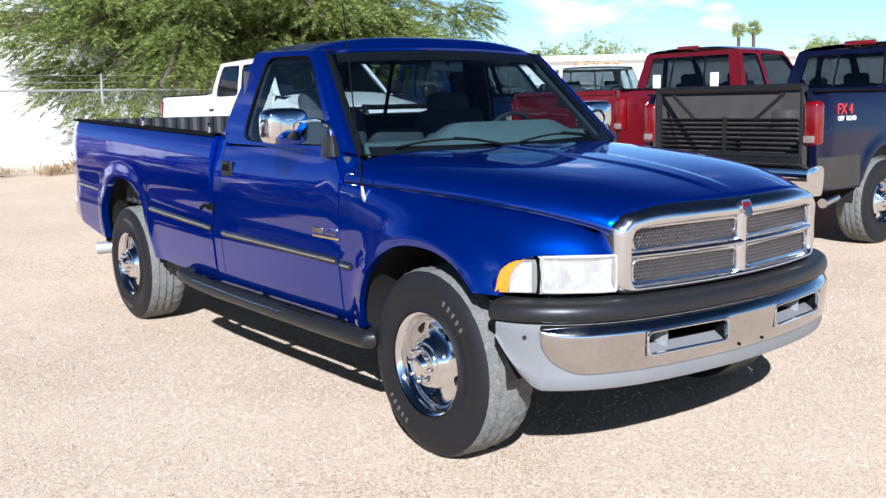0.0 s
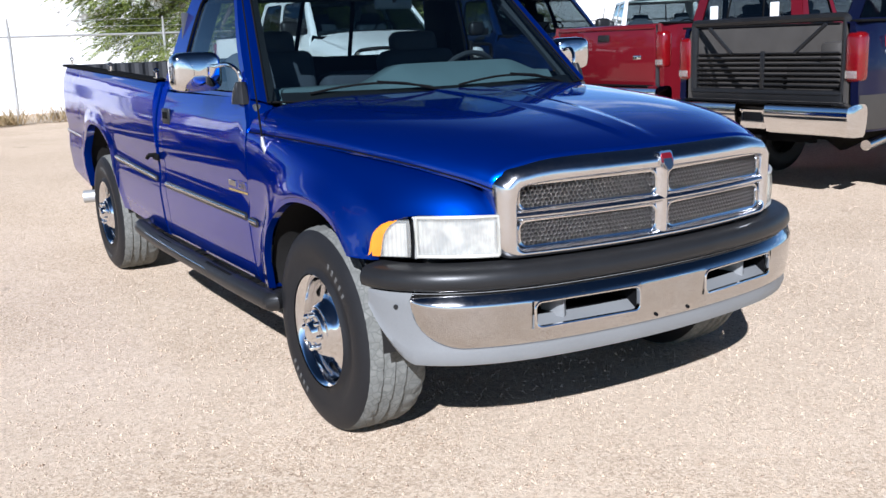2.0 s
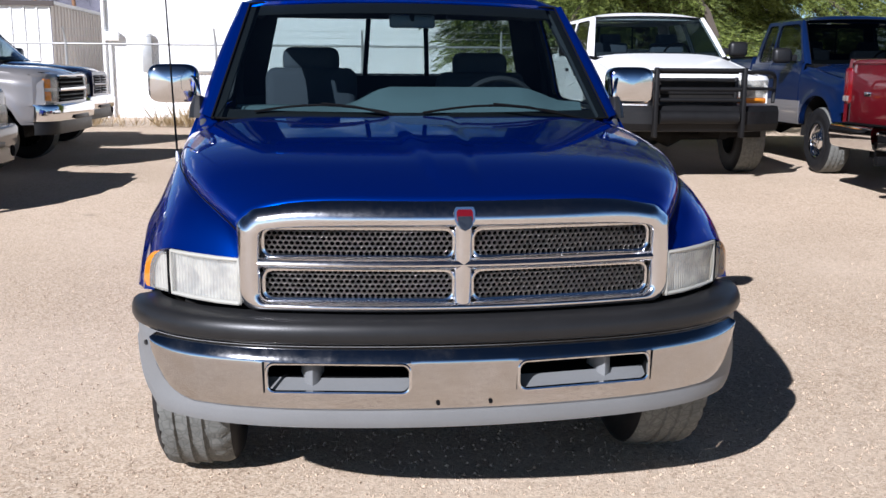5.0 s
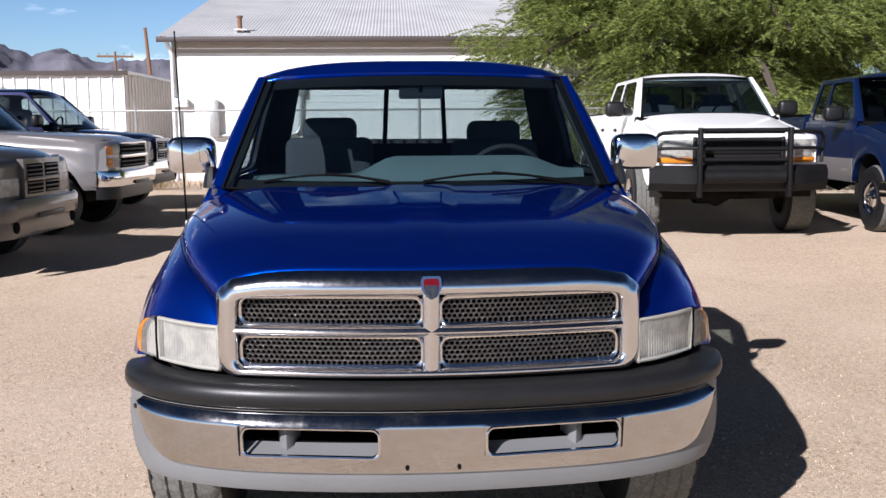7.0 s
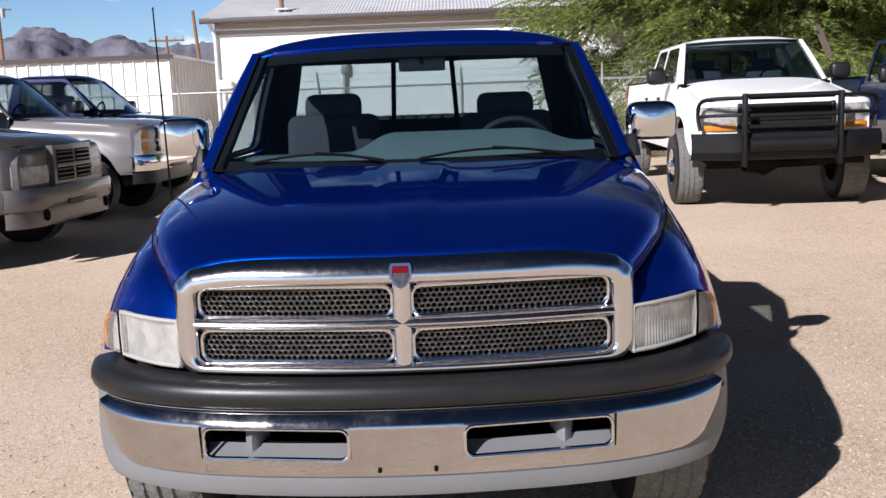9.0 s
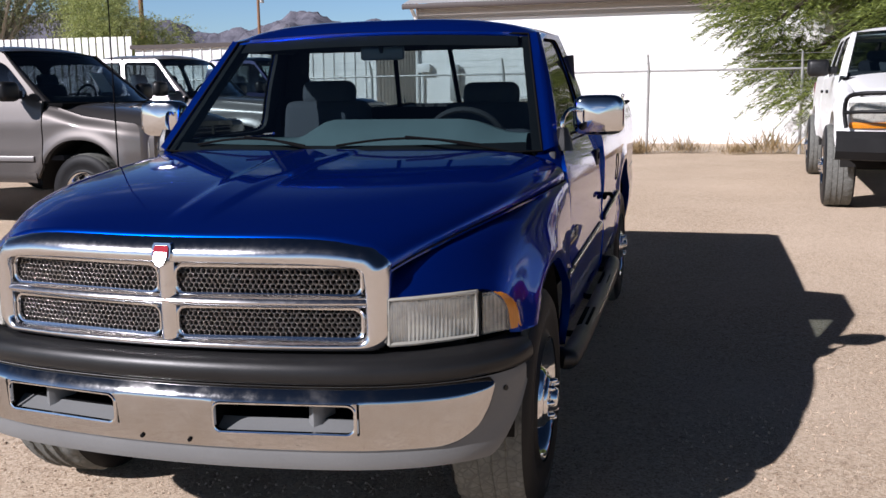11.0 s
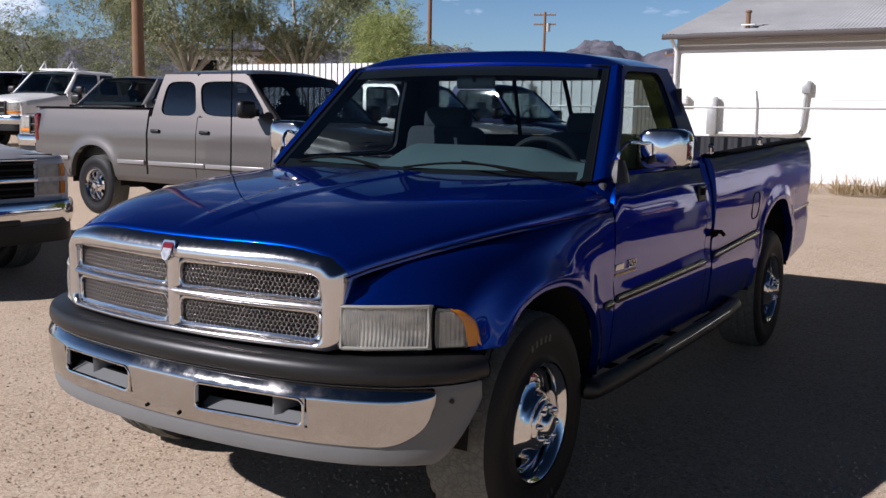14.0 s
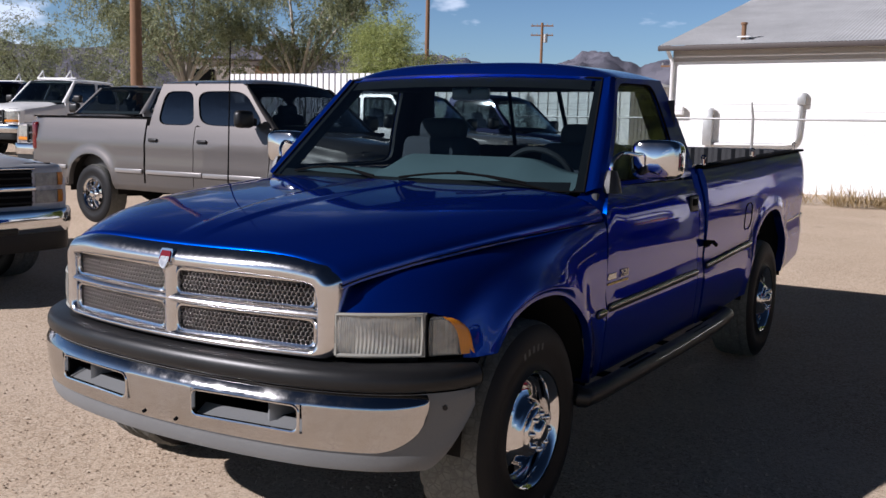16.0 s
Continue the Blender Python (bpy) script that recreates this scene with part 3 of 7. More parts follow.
def wheel_meshes(kind, r, rim_r, width):
    key = (kind, r, rim_r, width)
    if key in WHEELS:
        return WHEELS[key]
    h = width / 2
    side = Geo()
    # the sidewall bulges; x = 0 is the outer face
    prof = [(0.012, rim_r), (0.0, rim_r + 0.012), (-0.004, rim_r + 0.03), (0.010, lerp(rim_r, r, 0.40)), (0.013, lerp(rim_r, r, 0.55)), (0.008, lerp(rim_r, r, 0.74)), (-0.003, r - 0.026), (-0.012, r - 0.014)]
    side.revolve(prof, 56)
    side.revolve([(-width - x, q) for x, q in prof], 40)
    tread = Geo()
    nseg = 132
    cols = [-0.034, -0.05, -0.075, -0.080, -0.115, -0.120, -0.155, -0.160, -0.200, -0.215, -0.233]
    cols = [lerp(-0.012, -width + 0.012, (c + 0.034) / (-0.233 + 0.034)) for c in cols]

    def cut(i, k):
        groove = 0
        if i in (3, 5, 7):
            groove = -0.008
        lug = (k + (0, 1, 2, 2, 0, 0, 1, 1, 2, 1, 0)[i]) % 4
        if lug == 0 and i in (0, 1, 2, 8, 9, 10):
            groove = -0.007
        if lug == 2 and i in (4, 6) and k % 3 == 0:
            groove = -0.006
        return groove
    drop = [0.014, 0.006, 0.002, 0.001, 0, 0, 0, 0.001, 0.003, 0.006, 0.014]
    tread.revolve([(c, r - d) for c, d in zip(cols, drop)], nseg, wave=cut)
    rim = Geo()
    rim.revolve([(0.002, rim_r + 0.006), (0.008, rim_r - 0.004), (0.0, rim_r - 0.016), (-0.02, rim_r - 0.026), (-0.05, rim_r - 0.03), (-0.16, rim_r - 0.03)], 56)
    face = Geo()
    holes = 5 if kind in ("dish", "spoke") else 8
    n = holes * 12
    if kind == "dish":
        # nearly closed pressed dish, five windows close to the rim
        n = holes * 32
        prof = [(0.080, 0.036), (0.092, 0.033), (0.106, 0.014), (0.118, -0.002), (0.136, -0.012), (0.156, -0.017), (0.170, -0.022), (rim_r - 0.036, -0.030), (rim_r - 0.026, -0.034)]
        rings = [(lerp(0.080, rim_r - 0.026, k / 24), table(lerp(0.080, rim_r - 0.026, k / 24), prof)) for k in range(25)]
        def gap(i, j):
            q = (rings[i][0] + rings[i + 1][0]) / 2
            w = 0.30 * (q - 0.105) / 0.05
            return ((q - 0.153) / 0.020) ** 2 + ((j % 32 - 15.5) / 16 / max(0.08, w)) ** 2 < 1
    else:
        rings = [(0.085, 0.020), (0.10, 0.004), (0.115, -0.002), (0.135, -0.004), (rim_r - 0.05, -0.012), (rim_r - 0.035, -0.022), (rim_r - 0.026, -0.03)]
        gap = lambda i, j: 2 <= i <= 4 and 4 <= j % 12 < 8
    rows = []
    for q, x in rings:
        x -= 0.024
        rows.append([(x + (0.004 * math.cos(2 * math.pi * k * holes / n) if kind == "dish" and 0.1 < q < rim_r - 0.04 else 0), q * math.cos(2 * math.pi * k / n), q * math.sin(2 * math.pi * k / n)) for k in range(n)])
    face.grid(rows, close_u=True, skip=gap)
    back = Geo()
    back.revolve([(-0.06, 0.06), (-0.065, rim_r - 0.032)], 40)
    hub = Geo()
    if kind == "dish":
        hub.revolve([(0.052, 0.0), (0.052, 0.026), (0.047, 0.036), (0.030, 0.042), (0.026, 0.050), (0.026, 0.066), (0.020, 0.078), (0.006, 0.084)], 40)
    else:
        hub.revolve([(0.028, 0.0), (0.028, 0.030), (0.022, 0.042), (0.0, 0.048), (-0.004, 0.060), (-0.006, 0.085), (-0.012, 0.090)], 40)
    lug = Geo()
    lx = 0.006 if kind == "dish" else -0.02
    lug.tube([(lx + d, 0, 0.064) for d in (0.010, 0.034, 0.040)], [0.011, 0.011, 0.005], 6)
    spokes = Geo()
    p0, p1 = 0.09, rim_r - 0.035
    spokes.tube([(-0.006, 0, p0), (-0.012, 0, 0.5 * (p0 + p1)), (-0.036, 0, p1)], [0.026, 0.020, 0.026], 10, flat=0.6)
    made = dict(tyre=mesh_of("tyre", side, M["tyre"], 50), tread=mesh_of("tread", tread, M["tread"], 30), rim=mesh_of("rim", rim, M["chrome"], 40),
                face=mesh_of("wheel_disc", face, M["chrome"], 60), back=mesh_of("brake_shadow", back, M["under"]), hub=mesh_of("hub_cap", hub, M["chrome"], 50),
                lug=mesh_of("lug_nut", lug, M["chrome"], 50), spokes=mesh_of("spoke", spokes, M["chrome"], 60))
    WHEELS[key] = made
    return made


def wheel(parent, x, y, r, kind="dish", rim_r=0.215, width=0.245, turn=0.0, letters=False):
    """x: the outer face of the tyre, whose sign says on which side it sits."""
    w = wheel_meshes(kind, r, rim_r, width)
    s = 1 if x > 0 else -1
    m = Matrix.Translation((x, y, r)) @ Matrix.Rotation(0 if s > 0 else math.pi, 4, "Z") @ Matrix.Rotation(turn, 4, "X")
    t = part("tyre", w["tyre"], None, parent, "black radial tyre", place=m)
    for nm in ("tread", "rim", "face", "back", "hub"):
        part(w[nm].name.split(".")[0], w[nm], None, t)
    for k in range(8):
        part("lug_nut", w["lug"], None, t, place=Matrix.Rotation(2 * math.pi * (k + 0.5) / 8, 4, "X"))
    if kind == "spoke":
        for k in range(5):
            part("spoke", w["spokes"], None, t, place=Matrix.Rotation(2 * math.pi * k / 5 - math.pi / 2, 4, "X"))
    if letters:
        for a0 in (20, 200):
            for k in range(5):
                a = radians(a0 + 6.5 * k)
                rm = rim_r + 0.085
                bar = Geo().box((0.0125, rm * math.cos(a), rm * math.sin(a)), (0.0025, 0.013, 0.025), 0.001, Matrix.Rotation(a - math.pi / 2, 4, "X"), 1)
                part("raised_letter", bar, M["letter"], t)
    return t


# ---------------------------------------------------------------- shared vehicle pieces
def greenhouse(veh, paint_mat, W0, W1, A0, A1, C0, C1, crown, splits, front_glass, side_glass, rear_glass, bow0=0.2, bow1=0.06, sill=0.03, head=0.07, front_post=0.035, rear_post=0.12, mid_post=0.05, back=True, rear_bars=(), back_low=None, lined=False, rear_sash=0.26, soft=9):
    """Cabin above the belt: posts, roof, windscreen, side panes, rear pane. Corner points are given for the +x side."""
    zt = W1[2]
    for s in (1, -1):
        P = [(s * p[0], p[1], p[2]) for p in (A0, A1, C0, C1)]
        g = Geo()
        # windscreen post
        w0, w1, a0, a1 = Vector((s * W0[0], W0[1], W0[2])), Vector((s * W1[0], W1[1], W1[2])), Vector(P[0]), Vector(P[1])
        rows = []
        for i in range(9):
            t = i / 8
            p, q = w0.lerp(w1, t), a0.lerp(a1, t)
            q.x += s * 0.012 * math.sin(math.pi * t)
            mid = (p + q) / 2 + Vector((s * 0.012, -0.012, 0.006))
            rows.append([p + Vector((0, 0.02, -0.02)), p, p.lerp(mid, 0.6), mid, q.lerp(mid, 0.6), q])
        g.grid(rows)
        A0v, A1v, C0v, C1v = [Vector(p) for p in P]

        def on_side(u, v, shift=0.0):
            p = A0v.lerp(A1v, v).lerp(C0v.lerp(C1v, v), u)
            p.x += s * (0.012 * math.sin(math.pi * v) + shift)
            return p
        cuts = [0.0] + list(splits) + [1.0]
        panes = []
        for i, (u, v) in enumerate(zip(cuts, cuts[1:])):
            fp, rp = (front_post if i == 0 else mid_post / 2), (rear_post if i == len(cuts) - 2 else mid_post / 2)
            fp, rp = [q if isinstance(q, tuple) else (q, q) for q in (fp, rp)]
            lo_u, hi_u = u + sum(fp) / 2, v - sum(rp) / 2
            cu, cv, hu, hv = (lo_u + hi_u) / 2, (sill + 1 - head) / 2, (hi_u - lo_u) / 2, (1 - head - sill) / 2
            N = 64
            inner, outer = [], []
            for k in range(N):
                a = 2 * math.pi * (k + 0.5) / N
                c, d = math.cos(a), math.sin(a)
                e = (abs(c) ** soft + abs(d) ** soft) ** (-1 / soft)
                iv = cv + hv * d * e
                iu = (u + lerp(*fp, iv), v - lerp(*rp, iv))
                inner.append((lerp(*iu, 0.5 + 0.5 * c * e), iv))
                m = max(abs(c), abs(d))
                sq = (c / m, d / m)
                outer.append((cu + (v - cu if sq[0] > 0 else cu - u) * sq[0], cv + (1 - cv if sq[1] > 0 else cv) * sq[1]))
            rows = []
            for q in (0, 0.35, 0.7, 1.0):
                rows.append([on_side(lerp(o[0], n[0], q), lerp(o[1], n[1], q)) for o, n in zip(outer, inner)])
            rows.append([on_side(n[0], n[1], -0.035) for n in inner])
            g.grid(rows, close_u=True)
            panes.append((inner, cu, cv))
        frame_ob = part("cab_side_frame", g, paint_mat, veh, angle=50)
        if lined:
            rows = [[on_side(lerp(o[0], n[0], q), lerp(o[1], n[1], q), -0.038) for o, n in zip(outer, inner)] for q in (0, 0.5, 1.03)] + [[on_side(lerp(o[0], n[0], 1.03), lerp(o[1], n[1], 1.03), -0.020) for o, n in zip(outer, inner)]]
            part("inner_trim", Geo().grid(rows, close_u=True), M["trimdark"], frame_ob, "dark inner cab trim")
        for inner, cu, cv in panes:
            rows = [[on_side(lerp(cu, n[0], q), lerp(cv, n[1], q), -0.014) for n in inner] for q in (0.02, 0.35, 0.7, 1.0)]
            ob = part("side_window", Geo().grid(rows, close_u=True), side_glass, frame_ob)
            loop = [on_side(lerp(cu, n[0], 0.99), lerp(cv, n[1], 0.99), -0.006) for n in inner]
            part("rubber_seal", Geo().tube(loop + loop[:1], 0.0055, 6, caps=False), M["matte"], ob)
    # roof
    rows = []
    ny, nx = 16, 24
    for i in range(ny + 1):
        q = i / ny
        row = []
        for j in range(nx + 1):
            u = -1 + 2 * j / nx
            xe = lerp(A1[0], C1[0], q)
            x = u * xe
            yf = lerp(W1[1] - bow1 * (1 - u * u), A1[1] + 0.0, smooth01((abs(u) - 0.85) / 0.15))
            y = lerp(yf, C1[1] + 0.03 * (1 - u * u), q)
            rise = 1 - (1 - min(1, q * 5)) ** 2.2
            fall = 1 - 0.25 * max(0, (q - 0.75) / 0.25) ** 2
            z = lerp(A1[2], C1[2], q) + crown * (0.12 + 0.88 * rise) * fall * (1 - abs(u) ** 3.2) ** 0.85
            row.append((x, y, z))
        rows.append(row)
    g = Geo().grid(rows)
    g.grid([[(p[0] * 0.985, p[1] + (0.01 if i == 0 else 0), p[2] - 0.045) for p in rows[i]] for i in range(0, ny + 1)])
    part("roof", g, paint_mat, veh, angle=60)
    # windscreen
    rows = []
    for i in range(11):
        t = i / 10
        row = []
        for j in range(21):
            u = -1 + j / 10
            x = u * lerp(W0[0], W1[0], t)
            y = lerp(W0[1] - bow0 * (1 - u * u), W1[1] - bow1 * (1 - u * u), t)
            z = lerp(W0[2] - 0.012 * (1 - u * u), W1[2] + 0.02 * (1 - u * u), t)
            row.append((x, y, z))
        rows.append(row)
    ws = part("windscreen", Geo().grid(rows), front_glass, veh)
    if lined:
        brow = []
        for j in range(25):
            u = -1 + j / 12
            x, q = u * A1[0], smooth01((abs(u) - 0.85) / 0.15)
            yf = lerp(W1[1] - bow1 * (1 - u * u), A1[1], q)
            brow.append([(u * W1[0], W1[1] - bow1 * (1 - u * u) - 0.004, W1[2] + 0.02 * (1 - u * u) - 0.012), (u * lerp(W1[0], A1[0], 0.5), lerp(W1[1] - bow1 * (1 - u * u), yf, 0.5) - 0.008, W1[2] + 0.02 * (1 - u * u) + 0.004),
                         (x, yf, A1[2] + crown * 0.12 * (1 - abs(u) ** 3.2) ** 0.85 + 0.0005), (x, yf + 0.03, A1[2] + crown * 0.12 * (1 - abs(u) ** 3.2) ** 0.85 - 0.012)])
        part("roof_header", Geo().grid(brow), paint_mat, veh, angle=60)
    border = rows[0] + [r[-1] for r in rows[1:]] + rows[-1][::-1][1:] + [r[0] for r in rows[::-1]][1:]
    part("windscreen_seal", Geo().tube([Vector(p) + Vector((0, -0.002, 0.002)) for p in border], 0.0045, 6), M["matte"], ws)
    if lined:
        def on_glass(a, b):
            x = b * lerp(W0[0], W1[0], a)
            return Vector((x, lerp(W0[1] - bow0 * (1 - b * b), W1[1] - bow1 * (1 - b * b), a) + 0.004, lerp(W0[2] - 0.012 * (1 - b * b), W1[2] + 0.02 * (1 - b * b), a) - 0.004))
        g = Geo()
        for b0, b1 in ((-0.995, -0.955), (0.955, 0.995)):
            g.grid([[on_glass(lerp(0.01, 0.99, i / 12), lerp(b0, b1, j / 3)) for j in range(4)] for i in range(13)])
        for a0, a1 in ((0.01, 0.085), (0.895, 0.99)):
            g.grid([[on_glass(lerp(a0, a1, i / 2), lerp(-0.93, 0.93, j / 24)) for j in range(25)] for i in range(3)])
        part("shade_band", g, M["band_black"], ws, "black border printed on the windscreen")
        part("headliner", Geo().grid([[(x, lerp(W1[1] + 0.02, C1[1] - 0.03, i / 6), lerp(W1[2], C1[2], i / 6) - 0.02 + 0.05 * (1 - (x / 0.72) ** 2)) for x in [lerp(-0.70, 0.70, j / 12) for j in range(13)]] for i in range(7)]), M["trimdark"], veh, "dark cloth headliner")
    if back:
        zb = C0[2]
        low = back_low if back_low is not None else zb
        Q = [(-C0[0], C0[1], zb), (-C1[0], C1[1], C1[2]), (C0[0], C0[1], zb), (C1[0], C1[1], C1[2])]

        def rear(u0, u1, t0, t1, dy=0.0):
            out = []
            for i in range(9):
                u = lerp(u0, u1, i / 8)
                row = []
                for j in range(5):
                    t = lerp(t0, t1, j / 4)
                    p = Vector(Q[0]).lerp(Vector(Q[1]), t).lerp(Vector(Q[2]).lerp(Vector(Q[3]), t), u)
                    p.y += dy + 0.03 * (1 - (2 * u - 1) ** 2)
                    row.append(p)
                out.append(row)
            return out
        g = Geo()
        g.panel(rear(0, 0.09, 0, 1), (0, -0.03, 0))
        g.panel(rear(0.91, 1, 0, 1), (0, -0.03, 0))
        g.panel(rear(0.09, 0.91, 0.9, 1), (0, -0.03, 0))
        g.panel(rear(0.09, 0.91, 0, rear_sash), (0, -0.03, 0))
        if low < zb:
            g.panel([[(-C0[0], C0[1], low), (-C0[0], C0[1], zb)], [(C0[0], C0[1], low), (C0[0], C0[1], zb)]], (0, -0.03, 0))
        bk = part("cab_back", g, paint_mat, veh)
        if lined:
            g = Geo()
            for a, b2, c, d in ((0.01, 0.10, 0, 0.98), (0.90, 0.99, 0, 0.98), (0.10, 0.90, 0.885, 0.98), (0.10, 0.90, 0, rear_sash + 0.01)):
                g.grid(rear(a, b2, c, d, -0.036))
            part("back_trim", g, M["trimdark"], bk, "dark inner cab trim")
        rw = part("rear_window", Geo().grid(rear(0.09, 0.91, rear_sash, 0.9, -0.012)), rear_glass, bk)
        for u in rear_bars:
            r0 = rear(u, u + 0.001, rear_sash, 0.9, -0.016)[0]
            part("slider_frame", Geo().tube(r0, 0.013, 6), M["matte"], rw)


def seat(veh, x, y, z, w, top, mat, tilt=12):
    g = Geo()
    lean = Matrix.Rotation(radians(-tilt), 4, "X")
    h = top - z
    g.box((x, y + 0.02, z + h * 0.42), (w, 0.15, h * 0.84), 0.05, lean, 3)
    g.box((x, y + 0.075, z + h * 0.90), (w * 0.62, 0.11, h * 0.24), 0.045, lean, 3)
    b = part("seat_backrest", g, mat, veh)
    part("seat_cushion", Geo().box((x, y - 0.28, z), (w, 0.55, 0.16), 0.05, None, 3), mat, b)
    return b


def flat_text(words, size, mat, name, parent, place):
    cu = bpy.data.curves.new(name, "FONT")
    cu.body, cu.size, cu.extrude, cu.align_x, cu.align_y = words, size, 0.002, "CENTER", "CENTER"
    ob = bpy.data.objects.new(name, cu)
    scene.collection.objects.link(ob)
    dep = bpy.context.evaluated_depsgraph_get()
    me = bpy.data.meshes.new_from_object(ob.evaluated_get(dep))
    bpy.data.objects.remove(ob)
    me.name = name
    me.materials.clear()
    me.materials.append(mat)
    o = new(name, me)
    o.parent = parent
    o.matrix_basis = place
    return o


# ---------------------------------------------------------------- the blue pickup
AF, BF, AR, BR, HUB = 0.455, 0.480, 0.485, 0.545, 0.390
RY = 3.40
ROCK = 0.455


def ram_arch(y):
    """Lower border of the side: the sill, or a wheel opening."""
    z = ROCK
    for yc, a, b in ((0.0, AF, BF), (RY - 0.01, AR, BR)):
        d = abs(y - yc) / a
        if d < 1:
            z = max(z, HUB + b * (1 - d ** 2.3) ** (1 / 2.3))
    return z


def ram_flare(y, z):
    out = 0.0
    for yc, a, b in ((0.0, AF, BF), (RY - 0.01, AR, BR)):
        d = (abs((y - yc) / a) ** 2.3 + abs(max(z - HUB, 0.0) / b) ** 2.3) ** (1 / 2.3)
        out = max(out, (0.022 if yc == 0 else 0.012) * (1 - smooth01((d - 1.03) / 0.17)))
    return out


SIDE = [(0.42, 0.915), (0.47, 0.938), (0.55, 0.950), (0.68, 0.960), (0.73, 0.962), (0.775, 0.955), (0.82, 0.950), (0.95, 0.956), (1.05, 0.950), (1.12, 0.938), (1.18, 0.920), (1.24, 0.898)]
BEDX = [(0.42, 0.925), (0.55, 0.955), (0.70, 0.966), (0.775, 0.958), (0.82, 0.954), (0.95, 0.966), (1.08, 0.966), (1.17, 0.955), (1.23, 0.940), (1.275, 0.915)]


def side_skin(y0, y1, bottom, top, xf, s, ny, nz, depth=0.035):
    rows = []
    for i in range(ny + 1):
        y = lerp(y0, y1, i / ny)
        zb, zt = bottom(y), top(y)
        rows.append([(s * xf(y, lerp(zb, zt, j / nz)), y, lerp(zb, zt, j / nz)) for j in range(nz + 1)])
    return Geo().panel(rows, (-s * depth, 0, 0))


def fender_front(x):
    """How far forward the wing reaches above the lamps."""
    k = min(1, max(0, (x - 0.60) / 0.35))
    return -0.735 + 0.30 * k ** 1.5


SEAM = [(-0.79, 0.600, 0.945), (-0.72, 0.628, 0.958), (-0.65, 0.668, 0.982), (-0.55, 0.718, 1.006), (-0.45, 0.762, 1.026), (-0.30, 0.812, 1.046), (-0.10, 0.862, 1.066), (0.10, 0.895, 1.077), (0.30, 0.918, 1.085), (0.50, 0.932, 1.089), (0.66, 0.938, 1.091)]

WING = [  # v, cross-section outward and down from the bonnet seam
    (0.00, [(0.70, 0.958), (0.81, 0.942), (0.890, 0.902), (0.925, 0.84), (0.936, 0.77)]),
    (0.15, [(0.80, 1.012), (0.865, 0.984), (0.918, 0.925), (0.944, 0.85), (0.950, 0.775)]),
    (0.30, [(0.850, 1.038), (0.900, 1.008), (0.942, 0.945), (0.960, 0.87), (0.962, 0.78)]),
    (0.60, [(0.914, 1.066), (0.936, 1.036), (0.956, 0.975), (0.965, 0.88), (0.963, 0.78)]),
    (0.85, [(0.937, 1.075), (0.946, 1.046), (0.955, 0.99), (0.961, 0.90), (0.961, 0.78)]),
    (1.00, [(0.942, 1.077), (0.948, 1.048), (0.953, 1.00), (0.957, 0.91), (0.960, 0.78)]),
]


def flowing(t, rows):
    """Smooth curve through the rows (t, value)."""
    n = len(rows)
    slope = [(rows[min(n - 1, i + 1)][1] - rows[max(0, i - 1)][1]) / (rows[min(n - 1, i + 1)][0] - rows[max(0, i - 1)][0]) for i in range(n)]
    t = min(rows[-1][0], max(rows[0][0], t))
    i = max(k for k in range(n - 1) if rows[k][0] <= t)
    h = rows[i + 1][0] - rows[i][0]
    u = (t - rows[i][0]) / h
    return (2 * u ** 3 - 3 * u * u + 1) * rows[i][1] + (u ** 3 - 2 * u * u + u) * h * slope[i] + (3 * u * u - 2 * u ** 3) * rows[i + 1][1] + (u ** 3 - u * u) * h * slope[i + 1]


def bonnet_seam(y):
    """Seam between bonnet and wing: x, z at a given y."""
    return tuple(flowing(y, [(r[0], r[c]) for r in SEAM]) for c in (1, 2))


def wing_section(v):
    first = bonnet_seam(lerp(-0.735, 0.60, v))
    return [first] + [tuple(flowing(v, [(a, p[k][c]) for a, p in WING]) for c in (0, 1)) for k in range(5)]


def bonnet_mid(y):
    return flowing(y, [(-0.79, 1.044), (-0.75, 1.058), (-0.68, 1.078), (-0.60, 1.097), (-0.45, 1.126), (-0.25, 1.154), (0.0, 1.179), (0.25, 1.199), (0.45, 1.213), (0.62, 1.222)])


